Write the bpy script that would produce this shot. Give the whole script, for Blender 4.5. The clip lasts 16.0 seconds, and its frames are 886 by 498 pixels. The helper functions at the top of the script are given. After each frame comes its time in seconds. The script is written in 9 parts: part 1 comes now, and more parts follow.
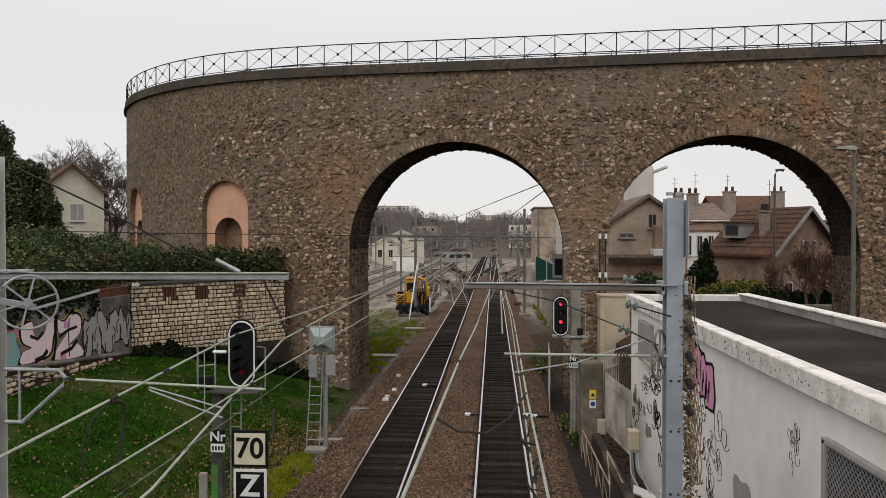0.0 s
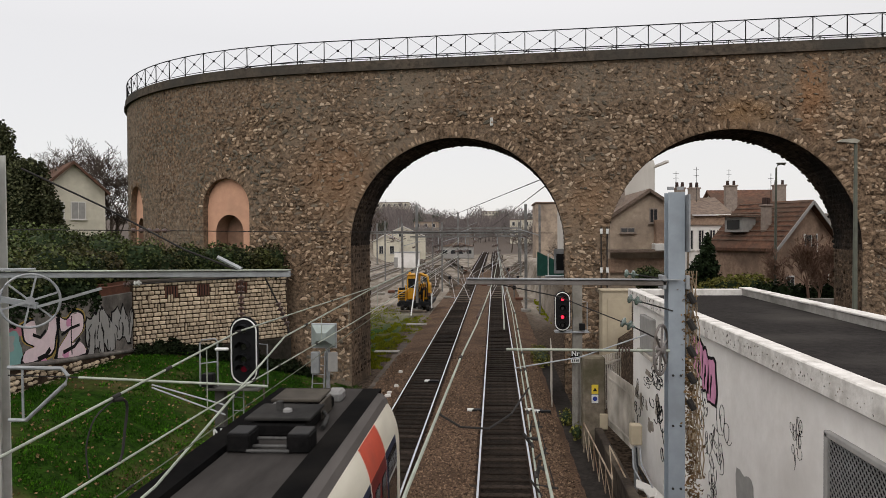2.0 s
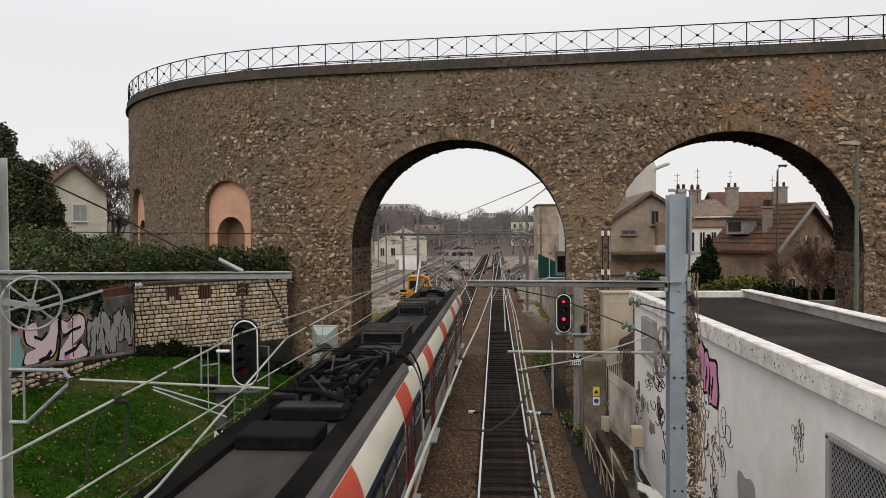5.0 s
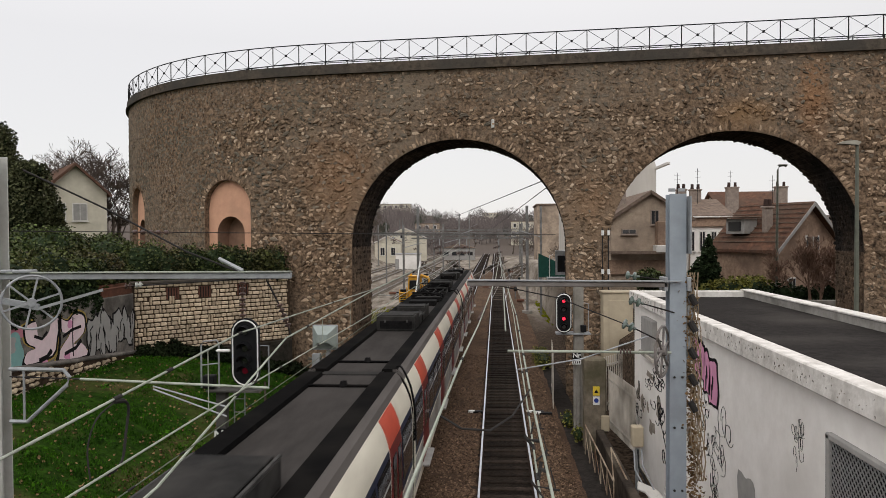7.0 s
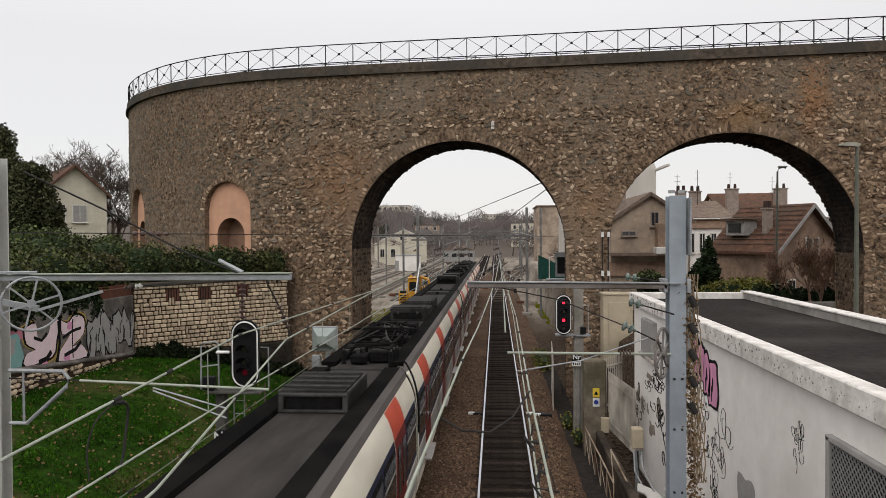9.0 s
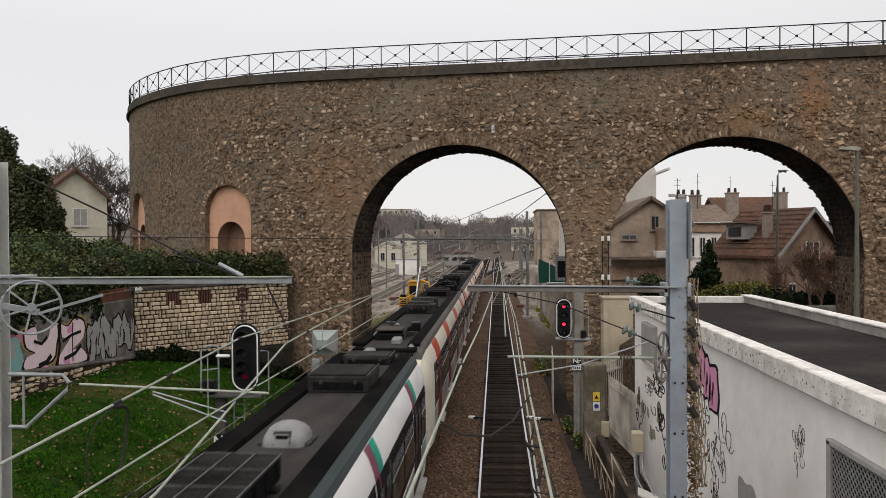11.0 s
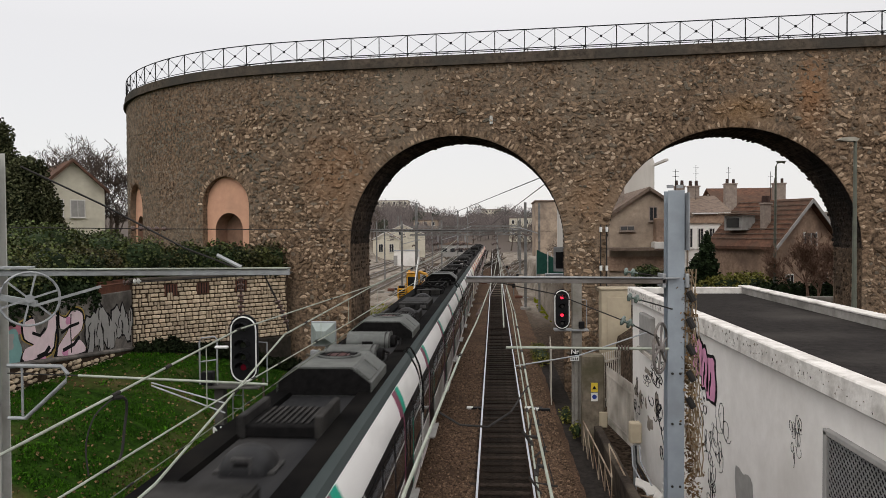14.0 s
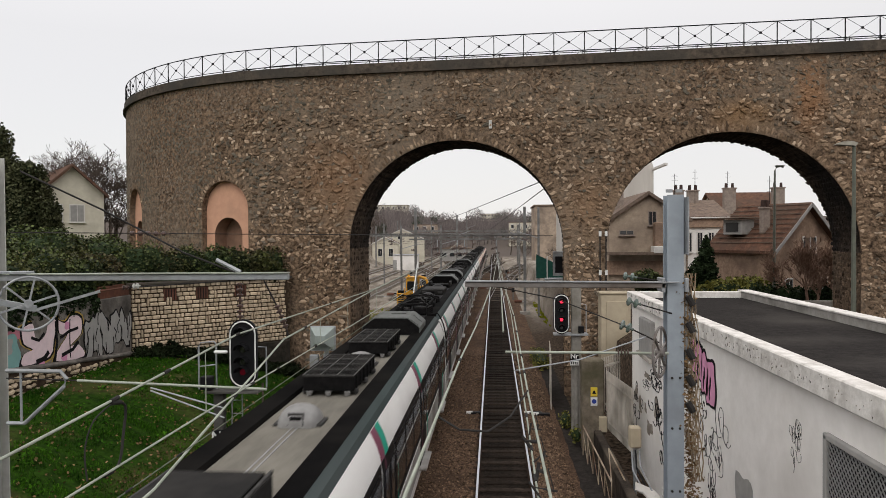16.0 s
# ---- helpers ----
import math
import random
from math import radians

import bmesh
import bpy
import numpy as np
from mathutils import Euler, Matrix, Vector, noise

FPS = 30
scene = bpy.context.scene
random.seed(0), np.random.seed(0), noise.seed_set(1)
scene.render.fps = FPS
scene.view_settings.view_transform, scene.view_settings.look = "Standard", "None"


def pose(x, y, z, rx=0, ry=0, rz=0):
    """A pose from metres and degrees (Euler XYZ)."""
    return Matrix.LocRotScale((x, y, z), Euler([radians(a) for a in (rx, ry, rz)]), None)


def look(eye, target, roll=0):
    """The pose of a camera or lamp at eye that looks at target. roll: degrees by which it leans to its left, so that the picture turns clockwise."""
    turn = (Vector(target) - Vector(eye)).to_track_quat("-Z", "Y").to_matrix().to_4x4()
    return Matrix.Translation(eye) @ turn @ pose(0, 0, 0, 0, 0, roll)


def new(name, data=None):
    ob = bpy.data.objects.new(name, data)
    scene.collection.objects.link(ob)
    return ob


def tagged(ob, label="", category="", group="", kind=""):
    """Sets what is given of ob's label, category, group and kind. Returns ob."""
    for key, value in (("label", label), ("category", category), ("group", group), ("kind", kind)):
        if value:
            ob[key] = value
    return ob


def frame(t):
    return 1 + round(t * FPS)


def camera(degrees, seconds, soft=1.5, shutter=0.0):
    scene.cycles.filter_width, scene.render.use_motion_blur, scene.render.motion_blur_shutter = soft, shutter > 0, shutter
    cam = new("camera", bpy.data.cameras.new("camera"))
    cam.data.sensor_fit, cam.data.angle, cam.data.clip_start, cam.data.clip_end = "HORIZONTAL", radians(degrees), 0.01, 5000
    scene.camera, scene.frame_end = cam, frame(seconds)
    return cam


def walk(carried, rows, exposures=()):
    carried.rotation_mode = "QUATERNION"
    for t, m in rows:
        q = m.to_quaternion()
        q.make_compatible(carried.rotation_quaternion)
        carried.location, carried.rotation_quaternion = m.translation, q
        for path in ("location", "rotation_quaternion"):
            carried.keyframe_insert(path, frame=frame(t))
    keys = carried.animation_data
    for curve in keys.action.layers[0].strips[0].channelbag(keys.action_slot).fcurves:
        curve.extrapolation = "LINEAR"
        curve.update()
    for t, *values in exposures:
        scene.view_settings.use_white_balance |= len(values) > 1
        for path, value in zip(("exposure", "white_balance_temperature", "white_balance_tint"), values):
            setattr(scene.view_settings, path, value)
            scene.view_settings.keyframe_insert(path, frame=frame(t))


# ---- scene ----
cam = camera(63.0, 16.0, soft=0.75, shutter=0.25)
EYE = (0.0, 0.0, 6.87)
YAW, PITCH, ROLL = 3.98, -0.94, 0.0
# seconds, yaw, pitch, roll of a camera held by hand on a footbridge
SWAY = [
    (0, 0.000, 0.000, 0.000), (0.5, -0.006, -0.136, 0.0), (1, -0.034, -0.600, 0.364), (1.5, 0.087, -0.196, 0.351),
    (2, 0.098, -0.317, 0.370), (2.5, 0.127, -0.409, 0.347), (3, 0.065, -0.464, 0.357), (3.5, 0.211, -0.061, 0.343),
    (4, 0.187, -0.025, 0.366), (5.2, 0.19, -0.2, 0.38), (6.5, 0.186, -0.432, 0.393), (7, 0.196, -0.188, 0.360), (7.5, 0.129, -0.117, 0.355),
    (8, 0.149, -0.262, 0.350), (8.5, 0.129, -0.129, 0.350), (9, 0.185, -0.062, 0.338), (10.2, 0.2, 0.12, 0.32), (11.5, 0.205, 0.259, 0.301),
    (12, 0.193, 0.153, 0.358), (12.5, 0.206, 0.529, 0.299), (13, 0.262, 0.066, 0.326), (13.5, 0.192, -0.510, 0.332),
    (14, 0.065, -0.464, 0.357), (14.5, -0.014, -0.215, 0.636), (15, 0.040, -0.020, 0.669), (15.5, 0.002, -0.262, 0.483),
    (16, 0.014, -0.109, 0.400)]
walk(cam, [(t, pose(*EYE, 90 + PITCH + p, ROLL + r, YAW + y)) for t, y, p, r in SWAY],
     [(0, 0.0), (1.2, 0.0), (2.2, 0.07), (9.0, 0.08), (12.5, 0.03), (14.0, 0.07), (16, 0.09)])

# ---- light: an overcast winter day ----
world = bpy.data.worlds.new("overcast_sky")
scene.world = world
world.use_nodes = True
wn, wl = world.node_tree.nodes, world.node_tree.links
wn.clear()
sky = wn.new("ShaderNodeTexSky")
sky.sky_type, sky.sun_disc = "NISHITA", False
sky.sun_elevation, sky.sun_rotation = radians(28), radians(150)
sky_bg = wn.new("ShaderNodeBackground")
sky_bg.inputs["Strength"].default_value = 0.012
wl.new(sky.outputs["Color"], sky_bg.inputs["Color"])
cloud_bg = wn.new("ShaderNodeBackground")
cloud_bg.inputs["Strength"].default_value = 0.78
cloud = wn.new("ShaderNodeTexNoise")
cloud.inputs["Scale"].default_value, cloud.inputs["Detail"].default_value = 1.6, 3.0
cloud_ramp = wn.new("ShaderNodeValToRGB")
cloud_ramp.color_ramp.elements[0].color = (0.97, 0.945, 0.94, 1)
cloud_ramp.color_ramp.elements[1].color = (1.03, 1.0, 0.995, 1)
wl.new(cloud.outputs["Fac"], cloud_ramp.inputs["Fac"])
wl.new(cloud_ramp.outputs["Color"], cloud_bg.inputs["Color"])
# an overcast sky is brighter overhead than at the horizon
sky_co = wn.new("ShaderNodeTexCoord")
sky_sep = wn.new("ShaderNodeSeparateXYZ")
wl.new(sky_co.outputs["Generated"], sky_sep.inputs[0])
sky_up = wn.new("ShaderNodeMapRange")
sky_up.inputs["From Min"].default_value, sky_up.inputs["From Max"].default_value = 0.25, 1.0
sky_up.inputs["To Min"].default_value, sky_up.inputs["To Max"].default_value = 0.75, 1.45
wl.new(sky_sep.outputs["Z"], sky_up.inputs["Value"])
wl.new(sky_up.outputs["Result"], cloud_bg.inputs["Strength"])
sky_add = wn.new("ShaderNodeAddShader")
wl.new(sky_bg.outputs[0], sky_add.inputs[0])
wl.new(cloud_bg.outputs[0], sky_add.inputs[1])
world_out = wn.new("ShaderNodeOutputWorld")
wl.new(sky_add.outputs[0], world_out.inputs["Surface"])
sun = new("sun", bpy.data.lights.new("sun", "SUN"))
sun.data.energy, sun.data.angle, sun.data.color = 0.75, radians(40), (1.0, 0.97, 0.93)
sun.matrix_world = look((-20, -40, 60), (0, 20, 0))


# ---- materials ----
def mat(name, a, b=None, scale=3.0, rough=0.8, metal=0.0, bump=0.0, bump_scale=None, island=0.0, rand=0.0, dirt=None, dirt_scale=0.4, dirt_at=0.55,
        emit=None, spec=0.4, stretch=(1, 1, 1)):
    """Two colours mixed by fine noise, a third (dirt) by coarse noise, relief, and a tone that varies by island or by object."""
    m = bpy.data.materials.new(name)
    m.use_nodes = True
    n, l = m.node_tree.nodes, m.node_tree.links
    p = n["Principled BSDF"]
    p.inputs["Roughness"].default_value, p.inputs["Metallic"].default_value = rough, metal
    p.inputs["Specular IOR Level"].default_value = spec if rough < 0.6 else min(spec, 0.05)
    if emit:
        p.inputs["Base Color"].default_value = (*a, 1)
        p.inputs["Emission Color"].default_value, p.inputs["Emission Strength"].default_value = (*a, 1), emit
        return m
    b = b or tuple(min(1, c * 0.72) for c in a)
    co = n.new("ShaderNodeTexCoord")
    mp = n.new("ShaderNodeMapping")
    mp.inputs["Scale"].default_value = stretch
    l.new(co.outputs["Object"], mp.inputs["Vector"])
    fine = n.new("ShaderNodeTexNoise")
    fine.inputs["Scale"].default_value, fine.inputs["Detail"].default_value, fine.inputs["Roughness"].default_value = scale, 6.0, 0.65
    l.new(mp.outputs["Vector"], fine.inputs["Vector"])
    ramp = n.new("ShaderNodeValToRGB")
    ramp.color_ramp.elements[0].position, ramp.color_ramp.elements[1].position = 0.35, 0.68
    ramp.color_ramp.elements[0].color, ramp.color_ramp.elements[1].color = (*b, 1), (*a, 1)
    l.new(fine.outputs["Fac"], ramp.inputs["Fac"])
    col = ramp.outputs["Color"]
    if dirt:
        coarse = n.new("ShaderNodeTexNoise")
        coarse.inputs["Scale"].default_value, coarse.inputs["Detail"].default_value = dirt_scale, 5.0
        l.new(mp.outputs["Vector"], coarse.inputs["Vector"])
        cr = n.new("ShaderNodeValToRGB")
        cr.color_ramp.elements[0].position, cr.color_ramp.elements[1].position = dirt_at - 0.12, dirt_at + 0.14
        l.new(coarse.outputs["Fac"], cr.inputs["Fac"])
        mx = n.new("ShaderNodeMix")
        mx.data_type = "RGBA"
        l.new(cr.outputs["Color"], mx.inputs["Factor"])
        l.new(col, mx.inputs["A"])
        mx.inputs["B"].default_value = (*dirt, 1)
        col = mx.outputs["Result"]
    for amount, node, out in ((island, "ShaderNodeNewGeometry", "Random Per Island"), (rand, "ShaderNodeObjectInfo", "Random")):
        if amount:
            src = n.new(node)
            rg = n.new("ShaderNodeMapRange")
            rg.inputs["To Min"].default_value, rg.inputs["To Max"].default_value = 1 - amount, 1 + amount
            l.new(src.outputs[out], rg.inputs["Value"])
            hs = n.new("ShaderNodeHueSaturation")
            l.new(rg.outputs["Result"], hs.inputs["Value"])
            l.new(col, hs.inputs["Color"])
            col = hs.outputs["Color"]
    l.new(col, p.inputs["Base Color"])
    if bump:
        bn = n.new("ShaderNodeTexNoise")
        bn.inputs["Scale"].default_value, bn.inputs["Detail"].default_value = bump_scale or scale * 3, 4.0
        l.new(mp.outputs["Vector"], bn.inputs["Vector"])
        bp = n.new("ShaderNodeBump")
        bp.inputs["Strength"].default_value, bp.inputs["Distance"].default_value = bump, 0.05
        l.new(bn.outputs["Fac"], bp.inputs["Height"])
        l.new(bp.outputs["Normal"], p.inputs["Normal"])
    return m


# ---- mesh helpers ----
PLACE = {}


class Mesh:
    """Collects vertices and faces, and links them as one mesh object."""

    def __init__(self):
        self.v, self.f = [], []

    def add(self, verts, faces):
        o = len(self.v)
        self.v += [tuple(p) for p in verts]
        self.f += [tuple(i + o for i in f) for f in faces]
        return self

    def box(self, x, y, z, sx, sy, sz, c=0.0, rot=None):
        """A box about its centre, its edges chamfered by c; rot turns it about the centre."""
        hx, hy, hz = sx / 2, sy / 2, sz / 2
        c = min(c, hx * 0.9, hy * 0.9, hz * 0.9)
        sg = [(i, j, k) for i in (-1, 1) for j in (-1, 1) for k in (-1, 1)]
        if c <= 0:
            vs = [Vector((i * hx, j * hy, k * hz)) for i, j, k in sg]
            fs = [(0, 1, 3, 2), (4, 6, 7, 5), (0, 4, 5, 1), (2, 3, 7, 6), (0, 2, 6, 4), (1, 5, 7, 3)]
        else:
            vs = []
            for i, j, k in sg:
                vs += [Vector((i * hx, j * (hy - c), k * (hz - c))), Vector((i * (hx - c), j * hy, k * (hz - c))), Vector((i * (hx - c), j * (hy - c), k * hz))]
            q = lambda a, b: a * 3 + b
            fs = [tuple(q(a, 0) for a in (0, 1, 3, 2)), tuple(q(a, 0) for a in (4, 6, 7, 5)), tuple(q(a, 1) for a in (0, 4, 5, 1)),
                  tuple(q(a, 1) for a in (2, 3, 7, 6)), tuple(q(a, 2) for a in (0, 2, 6, 4)), tuple(q(a, 2) for a in (1, 5, 7, 3))]
            ix = {s: n for n, s in enumerate(sg)}
            for a in (-1, 1):
                for b in (-1, 1):
                    p0, p1 = ix[(a, b, -1)], ix[(a, b, 1)]
                    fs.append((q(p0, 0), q(p0, 1), q(p1, 1), q(p1, 0)))
                    p0, p1 = ix[(a, -1, b)], ix[(a, 1, b)]
                    fs.append((q(p0, 0), q(p0, 2), q(p1, 2), q(p1, 0)))
                    p0, p1 = ix[(-1, a, b)], ix[(1, a, b)]
                    fs.append((q(p0, 1), q(p0, 2), q(p1, 2), q(p1, 1)))
            fs += [(q(n, 0), q(n, 1), q(n, 2)) for n in range(8)]
        if rot is not None:
            vs = [rot @ p for p in vs]
        return self.add([(p[0] + x, p[1] + y, p[2] + z) for p in vs], fs)

    def bar(self, a, b, w, h=None, c=0.0):
        """A square bar from a to b, w wide and h high."""
        a, b = Vector(a), Vector(b)
        d = b - a
        rot = d.to_track_quat("Y", "Z").to_matrix()
        m = (a + b) / 2
        return self.box(*m, w, d.length, h or w, c, rot)

    def tube(self, pts, r, n=8, closed=False, caps=True):
        """A round tube along points; r is one radius or one for each point."""
        pts = [Vector(p) for p in pts]
        k = len(pts)
        rs = r if isinstance(r, (list, tuple)) else [r] * k
        o = len(self.v)
        for i, p in enumerate(pts):
            d = (pts[(i + 1) % k] - pts[i - 1]) if closed else (pts[min(i + 1, k - 1)] - pts[max(i - 1, 0)])
            d = d.normalized() if d.length else Vector((0, 0, 1))
            u = d.cross(Vector((0, 0, 1)) if abs(d.z) < 0.9 else Vector((1, 0, 0))).normalized()
            w = d.cross(u)
            for j in range(n):
                a = 2 * math.pi * j / n
                self.v.append(tuple(p + (u * math.cos(a) + w * math.sin(a)) * rs[i]))
        for i in range(k if closed else k - 1):
            for j in range(n):
                i2 = (i + 1) % k
                self.f.append((o + i * n + j, o + i2 * n + j, o + i2 * n + (j + 1) % n, o + i * n + (j + 1) % n))
        if caps and not closed:
            self.f.append(tuple(o + j for j in range(n)))
            self.f.append(tuple(o + (k - 1) * n + j for j in reversed(range(n))))
        return self

    def prism(self, outline, a, b, axis="y"):
        """A flat outline of (u, v) drawn out from a to b along an axis; u, v are x, z for y; y, z for x; x, y for z."""
        n = len(outline)
        at = {"y": lambda u, v, t: (u, t, v), "x": lambda u, v, t: (t, u, v), "z": lambda u, v, t: (u, v, t)}[axis]
        vs = [at(u, v, a) for u, v in outline] + [at(u, v, b) for u, v in outline]
        fs = [(i, (i + 1) % n, n + (i + 1) % n, n + i) for i in range(n)]
        return self.add(vs, fs + [tuple(range(n))[::-1], tuple(range(n, 2 * n))])

    def data(self, name, material, smooth=False):
        me = bpy.data.meshes.new(name)
        me.from_pydata(self.v, [], self.f)
        bm = bmesh.new()
        bm.from_mesh(me)
        if len(self.f) < 60000:
            bmesh.ops.recalc_face_normals(bm, faces=bm.faces)
        bm.to_mesh(me)
        bm.free()
        me.materials.append(material)
        if smooth:
            for p in me.polygons:
                p.use_smooth = True
        return me

    def obj(self, name, material, parent=None, label="", category="", group="", kind="", smooth=False):
        """One object; its points are in the parent thing's space, or in the world where there is no parent."""
        ob = new(name, self.data(name, material, smooth))
        ob.parent = parent
        return tagged(ob, label, category, group, kind)

    def world_obj(self, name, material, parent, label="", kind="", smooth=False):
        """The same, for points given in the world."""
        inv = PLACE[parent].inverted()
        self.v = [tuple(inv @ Vector(p)) for p in self.v]
        return self.obj(name, material, parent, label, kind=kind, smooth=smooth)


def thing(name, m, label, category, group="", kind=""):
    ob = new(name)
    if not isinstance(m, Matrix):
        m = pose(*m)
    ob.matrix_basis = m
    ob.empty_display_size = 0.2
    PLACE[ob] = m
    return tagged(ob, label, category, group, kind)


def step(t):
    t = min(1.0, max(0.0, t))
    return t * t * (3 - 2 * t)


def loft(rows):
    """A skin over cross-sections: rows of (y, list of (x, z))."""
    m = Mesh()
    n = len(rows[0][1])
    for y, pts in rows:
        m.v += [(x, y, z) for x, z in pts]
    for i in range(len(rows) - 1):
        for j in range(n - 1):
            m.f.append((i * n + j, i * n + j + 1, (i + 1) * n + j + 1, (i + 1) * n + j))
    m.f.append(tuple(range(n)))
    m.f.append(tuple((len(rows) - 1) * n + j for j in reversed(range(n))))
    return m


def circle(cx, cz, r, n=16, a0=0, a1=360):
    return [(cx + r * math.cos(radians(a0 + (a1 - a0) * i / n)), cz + r * math.sin(radians(a0 + (a1 - a0) * i / n))) for i in range(n if a1 - a0 == 360 else n + 1)]


M_BALLAST = mat("ballast_stones", (0.205, 0.128, 0.083), (0.018, 0.012, 0.009), 13, 0.9, bump=1.0, bump_scale=16, dirt=(0.062, 0.04, 0.027), dirt_scale=0.45, dirt_at=0.56)
M_YARD = mat("yard_gravel", (0.22, 0.19, 0.165), (0.11, 0.095, 0.08), 3, 0.95, bump=0.4, dirt=(0.16, 0.14, 0.11), dirt_scale=0.12)
M_MORTAR = mat("old_mortar", (0.30, 0.208, 0.138), (0.036, 0.025, 0.018), 6.5, 0.95, bump=1.0, bump_scale=9, dirt=(0.20, 0.16, 0.12), dirt_scale=0.16)
M_STONE = mat("rubble_stone", (0.49, 0.345, 0.23), (0.165, 0.113, 0.073), 6, 0.9, bump=0.9, bump_scale=14, island=0.6, dirt=(0.25, 0.21, 0.165), dirt_scale=0.12, dirt_at=0.54)
def stone_tones(m, node, out):
    """Each stone takes a tone of its own, from dark brown to pale tan, under a smear of mortar."""
    n, l = m.node_tree.nodes, m.node_tree.links
    p = n["Principled BSDF"]
    src = n.new(node)
    ramp = n.new("ShaderNodeValToRGB")
    e = ramp.color_ramp.elements
    e[0].position, e[0].color = 0.0, (0.055, 0.036, 0.023, 1)
    e[1].position, e[1].color = 1.0, (0.55, 0.44, 0.33, 1)
    for at, c in ((0.22, (0.125, 0.082, 0.052, 1)), (0.5, (0.23, 0.158, 0.103, 1)), (0.74, (0.34, 0.245, 0.165, 1)), (0.9, (0.46, 0.35, 0.25, 1))):
        k = e.new(at)
        k.color = c
    l.new(src.outputs[out], ramp.inputs["Fac"])
    grain = p.inputs["Base Color"].links[0].from_socket
    mx = n.new("ShaderNodeMix")
    mx.data_type = "RGBA"
    mx.inputs["Factor"].default_value = 0.68
    l.new(grain, mx.inputs["A"])
    l.new(ramp.outputs["Color"], mx.inputs["B"])
    co = n.new("ShaderNodeTexCoord")
    nz = n.new("ShaderNodeTexNoise")
    nz.inputs["Scale"].default_value, nz.inputs["Detail"].default_value, nz.inputs["Roughness"].default_value = 3.2, 6.0, 0.7
    l.new(co.outputs["Object"], nz.inputs["Vector"])
    rg = n.new("ShaderNodeMapRange")
    rg.inputs["From Min"].default_value, rg.inputs["From Max"].default_value = 0.5, 0.66
    rg.inputs["To Max"].default_value = 0.75
    l.new(nz.outputs["Fac"], rg.inputs["Value"])
    smear = n.new("ShaderNodeMix")
    smear.data_type = "RGBA"
    l.new(rg.outputs["Result"], smear.inputs["Factor"])
    l.new(mx.outputs["Result"], smear.inputs["A"])
    smear.inputs["B"].default_value = (0.155, 0.115, 0.082, 1)
    l.new(smear.outputs["Result"], p.inputs["Base Color"])


M_STONE_P = mat("rubble_stone_piece", (0.43, 0.31, 0.21), (0.12, 0.08, 0.047), 5, 0.9, bump=0.8, bump_scale=12, rand=0.6)
M_COPING = mat("weathered_coping", (0.13, 0.105, 0.082), (0.05, 0.042, 0.034), 4, 0.9, bump=0.4, dirt=(0.06, 0.055, 0.048), dirt_scale=0.5)
M_SALMON = mat("salmon_render", (0.62, 0.36, 0.24), (0.55, 0.31, 0.21), 3, 0.9, bump=0.15, dirt=(0.42, 0.25, 0.17), dirt_scale=0.6, dirt_at=0.66)
M_IRON = mat("black_painted_iron", (0.02, 0.02, 0.022), (0.012, 0.012, 0.013), 20, 0.6)
M_RAIL_SIDE = mat("rusty_rail", (0.06, 0.035, 0.022), (0.03, 0.02, 0.015), 12, 0.8, metal=0.3, bump=0.2)
M_RAIL_TOP = mat("polished_rail_head", (0.72, 0.74, 0.78), (0.6, 0.62, 0.66), 6, 0.32, metal=1.0)
M_SLEEPER = mat("old_sleeper", (0.060, 0.045, 0.036), (0.013, 0.010, 0.008), 9, 0.9, bump=0.6, rand=0.5, dirt=(0.018, 0.014, 0.011), dirt_scale=1.1, dirt_at=0.56)
M_WHITE_WALL = mat("white_painted_render", (0.82, 0.79, 0.755), (0.74, 0.71, 0.67), 2.2, 0.85, bump=0.12, dirt=(0.58, 0.55, 0.51), dirt_scale=0.35, dirt_at=0.64)
M_PARAPET = mat("chipped_white_parapet", (0.78, 0.75, 0.71), (0.55, 0.52, 0.48), 4, 0.85, bump=0.3, dirt=(0.30, 0.27, 0.24), dirt_scale=2.2, dirt_at=0.66)
M_ROOF_FELT = mat("roofing_felt", (0.034, 0.030, 0.028), (0.019, 0.017, 0.016), 6, 0.95, bump=0.25, dirt=(0.055, 0.05, 0.045), dirt_scale=0.4, dirt_at=0.62)
